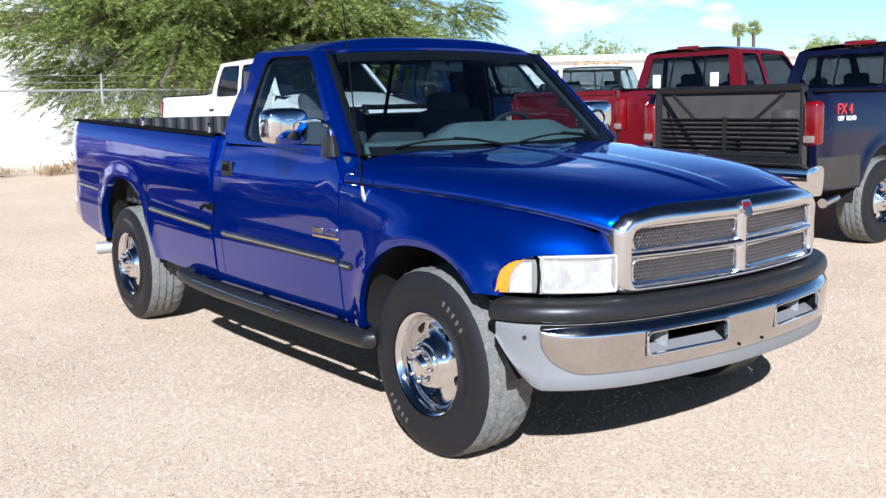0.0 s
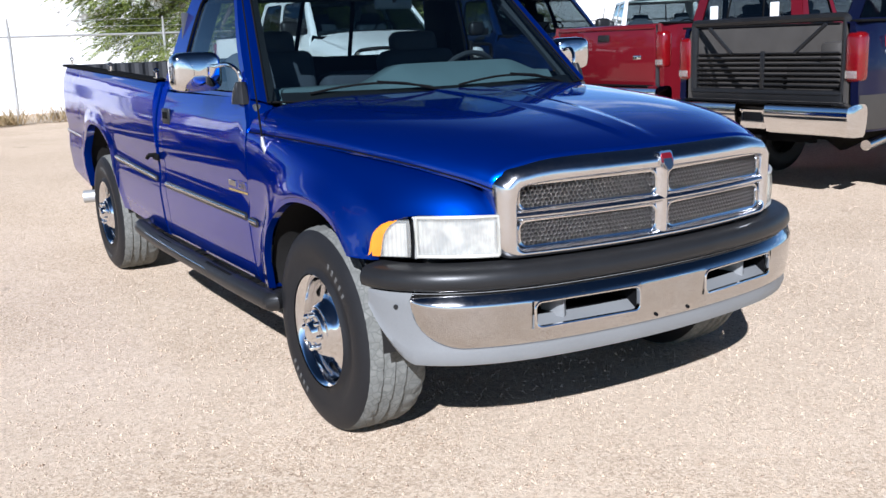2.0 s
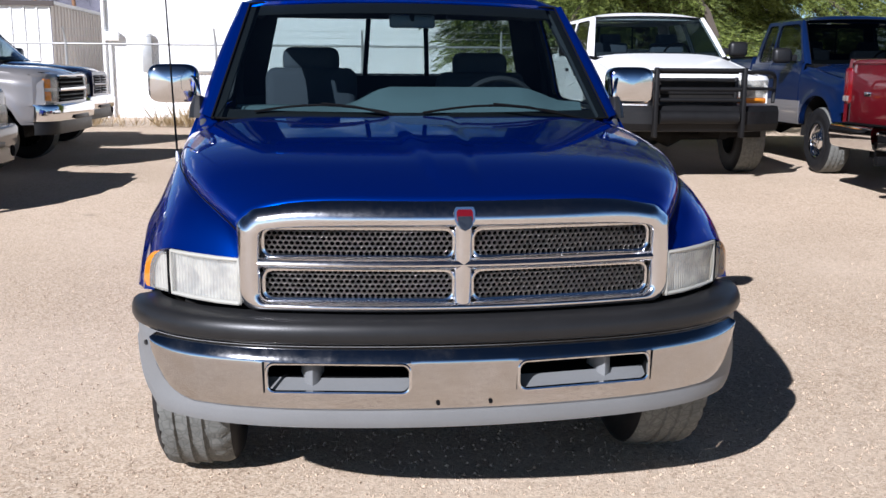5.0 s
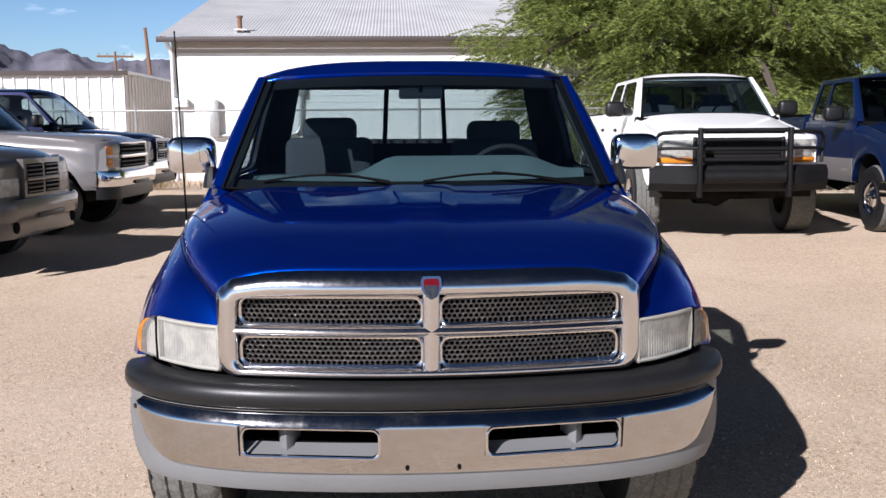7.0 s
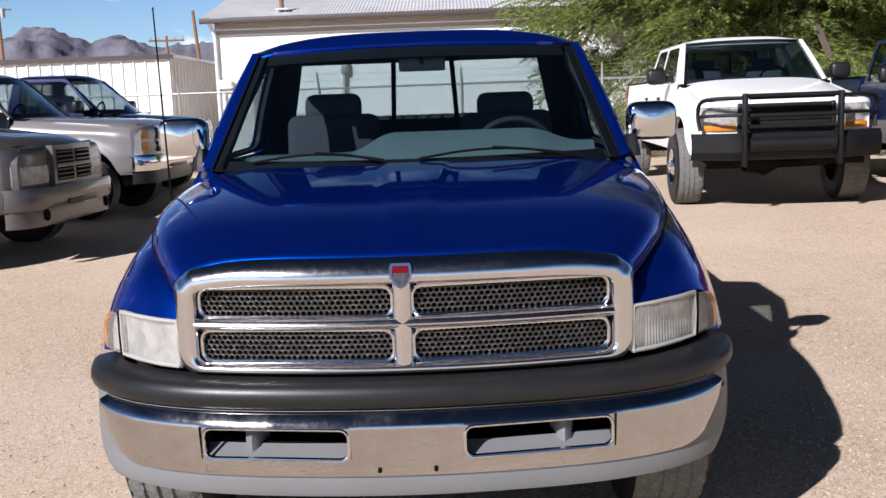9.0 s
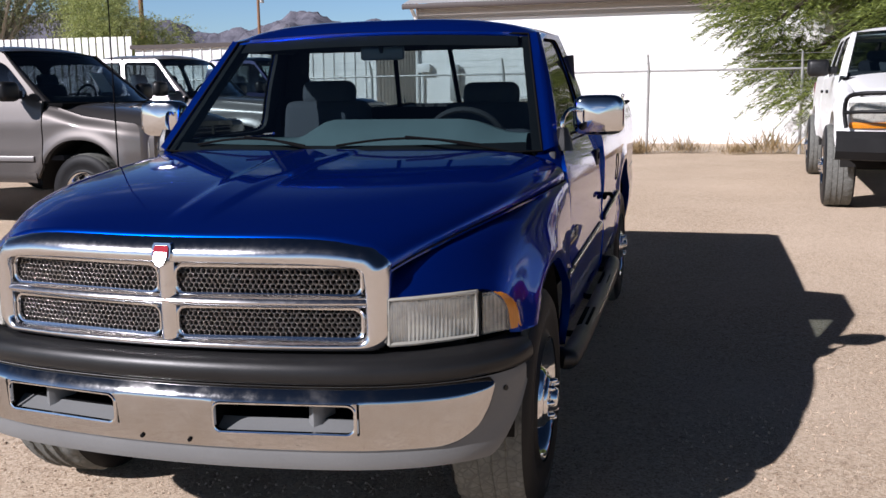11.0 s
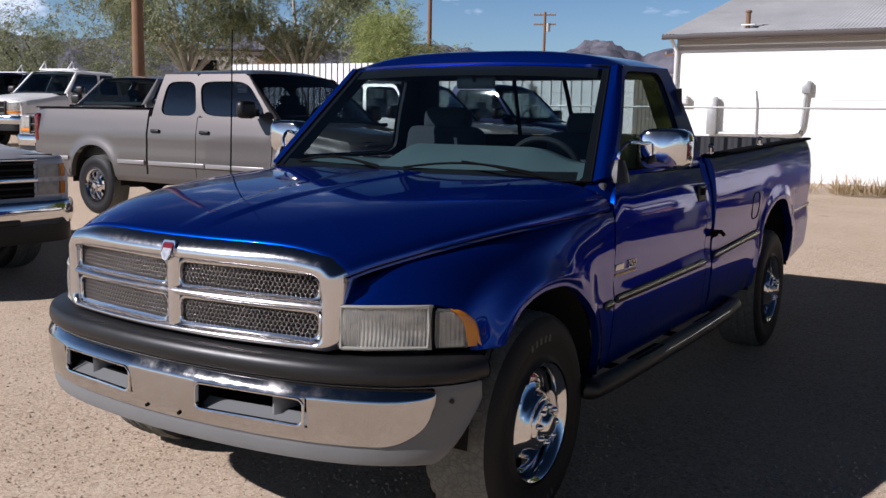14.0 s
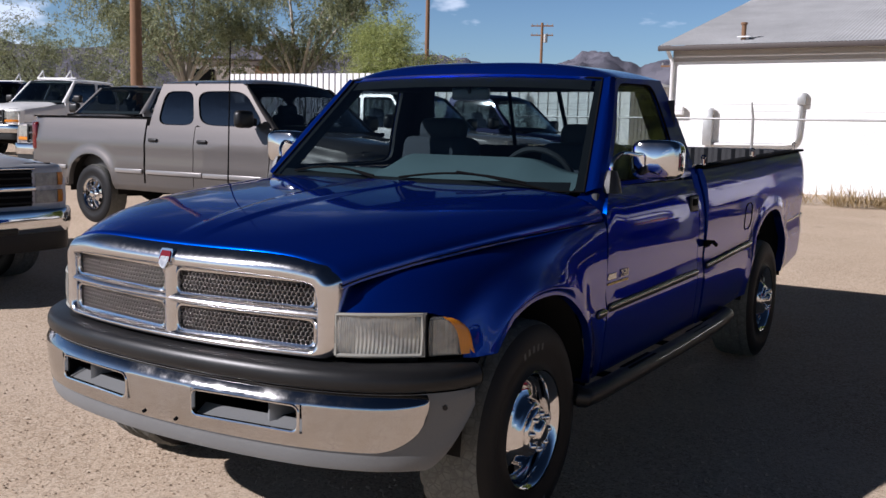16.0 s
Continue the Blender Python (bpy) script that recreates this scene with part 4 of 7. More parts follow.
def blue_pickup():
    t = thing("pickup_truck", pose(0, 0, 0), "metallic blue regular-cab pickup truck with chrome grille and bumper", "pickup truck")
    P = M["blue"]
    for s in (1, -1):
        # front wing
        rows = []
        for i in range(57):
            v = (i / 56) ** 1.15
            sec = wing_section(v)
            row = []
            ctrl = []
            for k, (x, z) in enumerate(sec):
                y = lerp(fender_front(x), 0.60, v)
                ctrl.append((x, y, z))
            yb = ctrl[-1][1]
            zb = max(ram_arch(yb), 0.735 if yb < 0 else 0)
            ctrl = [(x, y, max(z, zb + 0.05 * (len(ctrl) - 1 - k) * 0.5)) for k, (x, y, z) in enumerate(ctrl)]
            z_low = max(zb + 0.02, min(ctrl[-1][2], 0.78)) if zb < 0.7 else zb + 0.02
            ctrl[-1] = (lerp(sec[-1][0], table(z_low, SIDE), smooth01(v / 0.2)), yb, z_low)
            pts = spline(ctrl, 17)
            low = [Vector((ctrl[-1][0] + table(lerp(z_low, zb, k / 6), SIDE) - table(z_low, SIDE), yb, lerp(z_low, zb, k / 6))) for k in range(1, 7)]
            for p in list(pts) + low:
                roll = lerp(0.080, 0.040, smooth01((p.x - 0.70) / 0.20)) * max(0.0, 1 - v / 0.13) ** 3.0 * smooth01((p.z - 0.76) / 0.10)
                row.append((s * (p.x + ram_flare(p.y, p.z)), p.y, p.z - roll))
            rows.append(row)
        g = Geo().panel(relax(rows, 5), (-s * 0.03, 0.0, -0.004))
        part("front_wing", g, P, t, angle=60)
        # door
        door = part("door", side_skin(0.612, 1.842, lambda y: 0.475, lambda y: 1.10 + 0.125 * smooth01((y - 0.58) / 0.14), lambda y, z: table(z, SIDE), s, 12, 26), P, t, angle=60)
        hb = Geo().box((s * 0.943, 1.765, 1.105), (0.014, 0.125, 0.082), 0.007, None, 3)
        h = part("door_handle", hb, M["black"], door, "black plastic pull handle")
        part("finger_pull", Geo().box((s * 0.9485, 1.765, 1.112), (0.006, 0.085, 0.036), 0.003), M["matte"], h)
        part("sill_panel", side_skin(0.47, 1.938, lambda y: ram_arch(y), lambda y: 0.468, lambda y, z: table(z, SIDE) - 0.006, s, 16, 3), P, t)
        part("cab_corner", side_skin(1.850, 1.938, lambda y: 0.470, lambda y: 1.25, lambda y, z: table(z, SIDE), s, 3, 26), P, t, angle=60)
        # bed side
        g = side_skin(1.958, 4.52, lambda y: max(ram_arch(y), lerp(ROCK, 0.52, smooth01((y - 3.9) / 0.6))), lambda y: 1.275, lambda y, z: table(z, BEDX) + ram_flare(y, z) - 0.03 * smooth01((y - 4.35) / 0.2), s, 76, 24, 0.05)
        side = part("bed_side", g, P, t, angle=60)
        rail = Geo().sweep([(s * 0.88, 1.962, 1.272), (s * 0.88, 4.5, 1.272)], [(-0.045, 0.0), (-0.045, 0.010), (-0.035, 0.016), (0.035, 0.016), (0.045, 0.010), (0.045, 0.0)])
        part("bed_rail_cap", rail, M["matte"], side, "black rail cap")
        for y in (2.10, 3.15, 4.35):
            e = Geo().tube([(s * 0.88, y, 1.285), (s * 0.88, y, 1.318)], 0.008, 8).tube([(s * 0.88 + 0.011 * math.cos(a), y, 1.328 + 0.011 * math.sin(a)) for a in [k * math.pi / 5 for k in range(11)]], 0.0045, 6)
            e.tube([(s * 0.88, y, 1.285), (s * 0.88, y, 1.292)], 0.018, 12)
            part("tie_down_eye", e, M["chrome"], side, "chrome tie-down eye bolt")
        if s > 0:
            fl = [Vector((table(z, BEDX) + ram_flare(y, z) + 0.001, y, z)) for _, y, z in ring_path((0, 2.80, 0.95), 0.155, 0.155, 0.05, 6, "x")]
            part("fuel_door_gap", Geo().tube(fl + fl[:1], 0.0032, 5), M["matte"], side)
        # wheel houses
        for yc, a in ((0.0, AF), (RY, AR)):
            g = Geo()
            rows = []
            for k in range(17):
                an = math.pi * k / 16
                y, z = yc + (a + 0.035) * math.cos(an), HUB + (BF if yc == 0 else BR) * math.sin(an) + 0.03
                rows.append([(s * 0.93, y, z), (s * 0.60, y, z)])
            g.grid(rows)
            g.prism([(s * 0.60, yc + (a + 0.035) * math.cos(math.pi * k / 16), HUB + 0.03 + (BF if yc == 0 else BR) * math.sin(math.pi * k / 16)) for k in range(17)], (-s * 0.02, 0, 0))
            part("wheel_house", g, M["under"], t)
        # mouldings with bright insert
        for y0, y1, zz in ((0.50, 0.602, 0.722), (0.618, 1.835, 0.735), (1.965, 2.90, 0.765), (3.92, 4.44, 0.80)):
            dz = 0.012
            xs = 0.962 if y0 < 1.9 else 0.966 if y0 < 3 else 0.948
            m0 = Geo().tube([(s * xs, y0, zz), (s * xs, y0 + 0.02, zz), (s * xs, y1 - 0.02, zz + dz * (y1 - y0)), (s * xs, y1, zz + dz * (y1 - y0))], [0.003, 0.0075, 0.0075, 0.003], 10, flat=2.4)
            mo = part("side_moulding", m0, M["black"], t, "dark rub strip with bright insert")
            part("bright_insert", Geo().tube([(s * (xs + 0.006), y0 + 0.01, zz + 0.003), (s * (xs + 0.006), y1 - 0.01, zz + 0.003 + dz * (y1 - y0))], 0.004, 8, flat=2.2), M["alloy"], mo)
        # badge on the door
        yn, yt = (0.80, 0.675) if s < 0 else (0.665, 0.80)
        plate = part("badge_mark", Geo().box((s * 0.954, yn, 0.862), (0.005, 0.088, 0.026), 0.002, None, 1), M["alloy"], t, "bright model badge")
        turn = Matrix.Translation((s * 0.956, yt, 0.862)) @ Matrix.Rotation(radians(90 * s), 4, "Z") @ Matrix.Rotation(radians(90), 4, "X")
        flat_text("2500", 0.046, M["alloy"], "model_number", t, turn)
        part("badge_line", Geo().box((s * 0.954, 0.735, 0.832), (0.004, 0.23, 0.009), 0.0015, None, 1), M["gold"], plate)
        part("pillar_mark", Geo().box((s * 0.889, 1.90, 1.29), (0.004, 0.05, 0.016), 0.001, Matrix.Rotation(radians(s * 18), 4, "Y"), 1), M["alloy"], t, "small bright trim mark")
        # step bar
        bar = Geo().tube(spline([(s * 0.82, 0.37, 0.44), (s * 0.94, 0.375, 0.43), (s * 0.985, 0.45, 0.425), (s * 0.99, 1.4, 0.425), (s * 0.985, 2.30, 0.43), (s * 0.94, 2.38, 0.435), (s * 0.82, 2.40, 0.44)], 44), 0.042, 14, flat=0.95)
        st = part("step_bar", bar, M["black"], t, "black tubular side step")
        for y in (0.95, 1.85):
            part("step_pad", Geo().box((s * 0.985, y, 0.459), (0.048, 0.34, 0.008), 0.003), M["matte"], st)
        part("step_trim", Geo().tube([(s * 1.021, 0.52, 0.438), (s * 1.026, 1.4, 0.440), (s * 1.021, 2.24, 0.444)], 0.004, 6), M["alloy"], st, "bright trim along the step")
        for y in (0.70, 1.45, 2.15):
            part("step_bracket", Geo().box((s * 0.90, y, 0.44), (0.16, 0.05, 0.016), 0.004), M["matte"], st)
        # tie-down bracket at the cab gap
        hk = Geo().box((s * 0.968, 1.955, 0.885), (0.02, 0.075, 0.036), 0.008).tube([(s * 0.972, 1.955, 0.895), (s * 0.995, 1.98, 0.893), (s * 1.0, 2.01, 0.875)], 0.011, 8)
        part("camper_tie_down", hk, M["matte"], t, "black camper tie-down bracket")
        # mirror
        sh = Geo()
        prof = []
        for k in range(13):
            u = -1 + k / 6
            w = (1 - abs(u) ** 3.4) ** 0.45
            row = []
            for q in range(45):
                a = 2 * math.pi * q / 44
                cx, cz = math.cos(a), math.sin(a)
                ex = (abs(cx) ** 4.5 + abs(cz) ** 4.5) ** (-1 / 4.5)
                row.append((s * 1.03 + 0.108 * ex * cx * (0.80 + 0.2 * w), 0.935 + 0.055 * u, 1.338 + 0.084 * ex * cz * (0.80 + 0.2 * w)))
            prof.append(row)
        prof = [[(s * 1.03, 0.885, 1.338)] * 45] + prof + [[(s * 1.03, 0.985, 1.338)] * 45]
        sh.grid(prof)
        mr = part("side_mirror", sh, M["chrome"], t, "chrome mirror housing", angle=80)
        part("mirror_arm", Geo().tube(spline([(s * 0.90, 0.74, 1.26), (s * 0.905, 0.74, 1.33), (s * 0.93, 0.80, 1.365), (s * 0.96, 0.90, 1.355)], 10), 0.009, 8), M["chrome"], mr)
        part("mirror_foot", Geo().tube([(s * 0.905, 0.735, 1.20), (s * 0.905, 0.735, 1.25), (s * 0.903, 0.738, 1.29)], [0.042, 0.034, 0.02], 10, flat=1.4), M["black"], mr)
        # lamps
        g = Geo()
        rows = []
        for i in range(145):
            x = lerp(0.621, 0.838, i / 144)
            rim = smooth01(min(i, 144 - i) / 8)
            # vertical flutes moulded into the glass
            flute = 0.0005 * math.cos(2 * math.pi * i / 4) * rim
            rows.append([(s * x, fender_front(x) - 0.012 + 0.010 * abs(2 * j / 6 - 1) ** 3 + (flute if 0 < j < 6 else 0), lerp(0.748, 0.880, j / 6)) for j in range(7)])
        g.panel(rows, (0, 0.004, 0))
        hl = part("headlamp", g, M["headlamp"], t, "clear ribbed headlamp", angle=60)
        g = Geo()
        rows = []
        for i in range(10):
            x = lerp(0.622, 0.838, i / 9)
            rows.append([(s * x, fender_front(x) + 0.010 + 0.014 * (1 - ((i - 4.5) / 4.5) ** 2) * (1 - 0.8 * (j / 2 - 1) ** 2), lerp(0.742, 0.880, j / 4)) for j in range(5)])
        g.grid(rows)
        part("lamp_reflector", g, M["bulb"], hl)
        ring = [(x, 0.751) for x in (0.626, 0.69, 0.77, 0.833)] + [(0.835, 0.815)] + [(x, 0.877) for x in (0.833, 0.77, 0.69, 0.626)] + [(0.624, 0.815), (0.626, 0.751)]
        part("lamp_rim", Geo().tube([(s * x, fender_front(x) - 0.005, z) for x, z in ring], 0.0065, 8), M["lamprim"], hl, "pale grey lens rim")
        part("lamp_seam", Geo().tube([(s * 0.845, fender_front(0.845) - 0.008, 0.746), (s * 0.845, fender_front(0.845) - 0.012, 0.81), (s * 0.845, fender_front(0.845) - 0.008, 0.876)], 0.004, 6), M["matte"], hl)
        outer = lambda z: table(z, [(0.748, 0.942), (0.80, 0.936), (0.825, 0.929), (0.845, 0.917), (0.858, 0.903), (0.868, 0.885)])
        for nm, ua, ub, mat in (("turn_signal", 0.0, 0.74, M["headlamp"]), ("marker_lens", 0.74, 1.0, M["amber"])):
            rows = []
            for i in range(9):
                u = lerp(ua, ub, i / 8)
                row = []
                for j in range(9):
                    z = lerp(0.748, 0.868, j / 8)
                    x = lerp(0.850, outer(z), u)
                    row.append((s * x, fender_front(x) - 0.010 + 0.012 * max(0, u - 0.6) ** 2 * 6 + 0.006 * abs(2 * j / 8 - 1) ** 4, z))
                rows.append(row)
            ob = part(nm, Geo().panel(rows, (-s * 0.012, 0.025, 0)), mat, t, "clear signal lens" if mat is M["headlamp"] else "amber marker lens", angle=60)
            if nm == "turn_signal":
                part("lamp_reflector", Geo().grid([[(s * x, fender_front(x) + 0.022, z) for z in (0.745, 0.80, 0.855)] for x in (0.848, 0.862, 0.876, 0.89, 0.902)]), M["bulb"], ob)
        rows = [[(s * x, fender_front(x) + 0.05, z) for z in (0.735, 0.80, 0.852)] for x in (0.60, 0.68, 0.76, 0.84, 0.88, 0.90)]
        part("lamp_housing", Geo().grid(rows), M["matte"], t)
    # bonnet: a broad dome that turns down steeply to its seam, two creases spreading to the windscreen
    rows = []
    for i in range(49):
        v = i / 48
        row = []
        for j in range(145):
            w = -1 + j / 72
            a = 1 - (1 - abs(w)) ** 1.9
            y = lerp(-0.785 + 0.063 * a ** 2.4, 0.43 + 0.155 * a * a, v)
            xs, zs = bonnet_seam(y)
            n, m = lerp(4.4, 5.0, v), lerp(2.15, 2.4, v)
            z = zs + 0.003 + (bonnet_mid(y) - zs) * max(0.0, 1 - a ** n) ** (1 / m)
            x = a * (xs - 0.003)
            z += 0.006 * smooth01((0.060 + 0.085 * v - x) / 0.022) * smooth01(v * 5)
            row.append(Vector((math.copysign(x, w), y, z)))
        rows.append(row)
    part("bonnet", Geo().panel(rows, (0, 0, -0.012)), P, t, angle=75)
    for s in (1, -1):
        seam = [Vector((s * (x + 0.0015), y, z + 0.0015)) for y, (x, z) in [(lerp(-0.715, 0.585, k / 44), bonnet_seam(lerp(-0.715, 0.585, k / 44))) for k in range(45)]]
        part("bonnet_gap", Geo().tube(seam, 0.0022, 6), M["matte"], t)
    # cowl and scuttle
    rows = []
    for j in range(31):
        u = -1 + j / 15
        yb = 0.43 + 0.16 * u * u
        xw = u * 0.80
        z0 = lerp(1.198, 1.13, abs(u) ** 3)
        rows.append([(xw, yb - 0.01, z0 - 0.02), (xw, yb + 0.012, z0 + 0.004), (xw * 0.985, yb + 0.10, 1.20), (xw * 0.98, yb + 0.2, 1.19)])
    part("cowl_grille", Geo().grid(rows), M["matte"], t)
    for x0, x1, yo in ((-0.66, -0.12, 0.0), (0.02, 0.60, 0.0)):
        arm = [(lerp(x0, x1, k / 8), 0.44 + 0.16 * (lerp(x0, x1, k / 8) / 0.83) ** 2 + 0.03 + 0.012 * math.sin(math.pi * k / 8), 1.232 + 0.028 * math.sin(math.pi * k / 8)) for k in range(9)]
        w = part("wiper_blade", Geo().tube(arm, 0.0055, 6), M["matte"], t)
        part("wiper_arm", Geo().tube([(x1 + 0.10, 0.46 + 0.16 * ((x1 + 0.1) / 0.83) ** 2, 1.205), (lerp(x0, x1, 0.75), 0.475, 1.255), (lerp(x0, x1, 0.5), 0.478, 1.268)], 0.0055, 6), M["matte"], w)
    for s in (1, -1):
        rows = [[(s * 0.80, 0.578, 1.165), (s * 0.85, 0.588, 1.158), (s * 0.89, 0.592, 1.135), (s * 0.920, 0.596, 1.112), (s * 0.9395, 0.60, 1.085)],
                [(s * 0.825, 0.63, 1.203), (s * 0.86, 0.635, 1.200), (s * 0.893, 0.64, 1.178), (s * 0.915, 0.645, 1.145), (s * 0.934, 0.65, 1.11)],
                [(s * 0.845, 0.69, 1.228), (s * 0.868, 0.69, 1.235), (s * 0.886, 0.695, 1.230), (s * 0.903, 0.70, 1.205), (s * 0.918, 0.71, 1.16)]]
        part("post_foot", Geo().grid(rows), P, t, angle=80)
    # cabin
    greenhouse(t, P, (0.838, 0.610, 1.203), (0.702, 1.085, 1.690), (0.894, 0.672, 1.222), (0.745, 1.125, 1.698), (0.894, 1.938, 1.240), (0.745, 1.735, 1.718), 0.076, (), M["pane"], M["cabglass"], M["cabglass"], 0.17, 0.055, 0.035, 0.05, (0.045, 0.045), (0.20, 0.235), rear_bars=(0.41, 0.61), back_low=0.5, lined=True)
    # inside the cab
    for s in (1, -1):
        part("pillar_trim", Geo().tube([(s * 0.835, 0.68, 1.20), (s * 0.765, 0.93, 1.46), (s * 0.695, 1.14, 1.67)], 0.032, 8), M["trimdark"], t)
        part("roof_rail_trim", Geo().tube([(s * 0.695, 1.14, 1.67), (s * 0.695, 1.70, 1.685)], 0.03, 8), M["trimdark"], t)
    seat(t, -0.44, 1.50, 0.93, 0.46, 1.50, M["cloth"])
    seat(t, 0.43, 1.50, 0.93, 0.46, 1.48, M["cloth"])
    part("seat_centre", Geo().box((0, 1.50, 1.08), (0.36, 0.16, 0.42), 0.05, Matrix.Rotation(radians(-12), 4, "X"), 3), M["cloth"], t)
    g = Geo()
    rows = []
    for j in range(33):
        x = -0.80 + 1.60 * j / 32
        up = smooth01((x + 0.32) / 0.22)
        up *= 1 - 0.75 * smooth01((abs(x) - 0.50) / 0.25)
        x *= 0.94
        bow = 0.16 * (x / 0.83) ** 2 + 0.02
        rows.append([(x, 0.50 + bow, 1.19), (x, 0.56 + bow, 1.205 + 0.02 * up), (x, 0.76, 1.245 + 0.085 * up), (x, 0.86, 1.25 + 0.075 * up), (x, 0.90, 1.21 + 0.05 * up), (x, 0.90, 0.85)])
    part("dashboard", Geo().grid(rows), M["dash"], t, "grey-green vinyl dashboard", angle=70)
    ring = [(0.43 + 0.185 * math.cos(a), 1.03 - 0.07 * math.sin(a) * 0.8, 1.20 + 0.165 * math.sin(a)) for a in [2 * math.pi * k / 32 for k in range(33)]]
    sw = part("steering_wheel", Geo().tube(ring, 0.014, 8, caps=False), M["trimdark"], t)
    part("steering_hub", Geo().box((0.43, 1.04, 1.19), (0.20, 0.05, 0.10), 0.03).tube([(0.43, 0.85, 1.12), (0.43, 1.03, 1.19)], 0.035, 10), M["trimdark"], sw)
    mi = part("rear_view_mirror", Geo().box((0.03, 1.06, 1.622), (0.21, 0.025, 0.062), 0.02, None, 3), M["mirrorback"], t)
    part("mirror_stalk", Geo().tube([(0.03, 1.055, 1.625), (0.02, 1.03, 1.69)], 0.012, 8), M["trimdark"], mi)
    part("sun_visor", Geo().box((0.42, 1.17, 1.675), (0.42, 0.16, 0.02), 0.008, Matrix.Rotation(radians(-20), 4, "X")), M["trimdark"], t)
    part("cab_floor", Geo().box((0, 1.20, 0.62), (1.72, 1.4, 0.04)).box((0, 1.86, 0.95), (1.70, 0.04, 0.62)), M["trimdark"], t)
    for s in (1, -1):
        part("door_card", Geo().box((s * 0.875, 1.2, 0.95), (0.03, 1.15, 0.5), 0.01), M["trimdark"], t)
        part("seat_belt", Geo().tube([(s * 0.80, 1.75, 1.62), (s * 0.82, 1.74, 1.3), (s * 0.80, 1.70, 1.0)], 0.02, 6, flat=0.2), M["trimdark"], t)
    # bed
    g = Geo()
    rows = []
    nx = 60
    for k in range(nx + 1):
        x = -0.80 + 1.60 * k / nx
        d = 0.012 * (1 if k % 4 < 2 else -1)
        rows.append([(x, 1.965 + d, 0.72), (x, 1.965 + d, 1.27), (x, 1.945, 1.275)])
    g.grid(rows)
    part("bed_front_wall", g, M["liner"], t, "ribbed black liner", angle=30)
    for s in (1, -1):
        rows = []
        for k in range(91):
            y = 1.96 + 2.5 * k / 90
            d = 0.012 * (1 if k % 4 < 2 else -1)
            rows.append([(s * (0.80 + d), y, 0.72), (s * (0.80 + d), y, 1.255), (s * 0.835, y, 1.276)])
        part("bed_inner_wall", Geo().grid(rows), M["liner"], t, angle=30)
    rows = [[(x, y, 0.72 + (0.012 if k % 4 < 2 else 0)) for y in (1.95, 4.48)] for k, x in enumerate([-0.82 + 1.64 * q / 64 for q in range(65)])]
    part("bed_floor", Geo().grid(rows), M["liner"], t, angle=30)
    tg = part("tailgate", Geo().box((0, 4.51, 0.99), (1.74, 0.06, 0.56), 0.02), P, t)
    part("tailgate_liner", Geo().grid([[(x, 4.468 + 0.010 * (1 if k % 4 < 2 else -1), 0.72), (x, 4.468 + 0.010 * (1 if k % 4 < 2 else -1), 1.275), (x, 4.545, 1.279)] for k, x in enumerate([-0.85 + 1.70 * q / 64 for q in range(65)])]), M["liner"], tg, "ribbed black liner", angle=30)
    part("tailgate_handle", Geo().box((0, 4.545, 1.15), (0.2, 0.02, 0.08), 0.008), M["black"], tg)
    for s in (1, -1):
        part("tail_lamp", Geo().box((s * 0.86, 4.515, 0.98), (0.10, 0.05, 0.36), 0.015), M["redlens"], t)
    part("rear_bumper", Geo().box((0, 4.62, 0.60), (1.80, 0.2, 0.16), 0.03), M["chrome"], t)
    # antenna
    an = part("antenna", Geo().tube([(-0.950, 0.406, 1.05), (-0.961, 0.424, 1.30), (-0.982, 0.461, 1.84), (-0.982, 0.461, 1.848)], [0.0045, 0.0036, 0.0030, 0.0042], 6), M["matte"], t, "thin whip antenna")
    part("antenna_base", Geo().tube([(-0.930, 0.395, 1.000), (-0.950, 0.406, 1.05), (-0.952, 0.409, 1.085)], [0.015, 0.010, 0.006], 10), M["galv"], an)
    # underneath
    g = Geo().box((0.40, 2.0, 0.50), (0.08, 5.0, 0.16)).box((-0.40, 2.0, 0.50), (0.08, 5.0, 0.16)).box((0, 1.6, 0.47), (0.9, 0.2, 0.12)).box((0, -0.1, 0.62), (1.16, 0.95, 0.34))
    g.tube([(-0.7, 0.05, 0.40), (0.7, 0.05, 0.40)], 0.05, 10).tube([(-0.7, RY, 0.375), (-0.15, RY, 0.375), (0, RY, 0.375), (0.15, RY, 0.375), (0.7, RY, 0.375)], [0.05, 0.06, 0.16, 0.06, 0.05], 12)
    g.tube([(0.5, 2.3, 0.45), (-0.3, 2.5, 0.42), (-0.6, 3.8, 0.45)], 0.05, 10)
    part("chassis", g, M["under"], t)
    part("engine_bay_wall", Geo().box((0, 0.40, 0.84), (1.5, 0.04, 0.42)), M["under"], t)
    # unseen boxes added to stop sun leaking through behind the bumper
    part("sun_leak_blocker", Geo().box((0, -0.56, 0.62), (1.60, 0.03, 0.42)).box((0, -0.62, 0.55), (1.3, 0.03, 0.26)), M["under"], t)
    part("undertray", Geo().box((0, -0.60, 0.408), (1.2, 0.32, 0.008)), M["under"], t)
    part("radiator_wall", Geo().box((0, -0.58, 0.78), (1.1, 0.04, 0.3)), M["under"], t)
    ex = Geo().tube([(-0.60, 3.80, 0.45), (-0.80, 3.93, 0.44), (-0.975, 4.00, 0.432)], 0.045, 14, caps=False).tube([(-0.62, 3.80, 0.45), (-0.80, 3.93, 0.44), (-0.97, 3.998, 0.432)], 0.040, 14, caps=False)
    part("tail_pipe", ex, M["galv"], t, "pale metal tail pipe")
    ram_front(t)
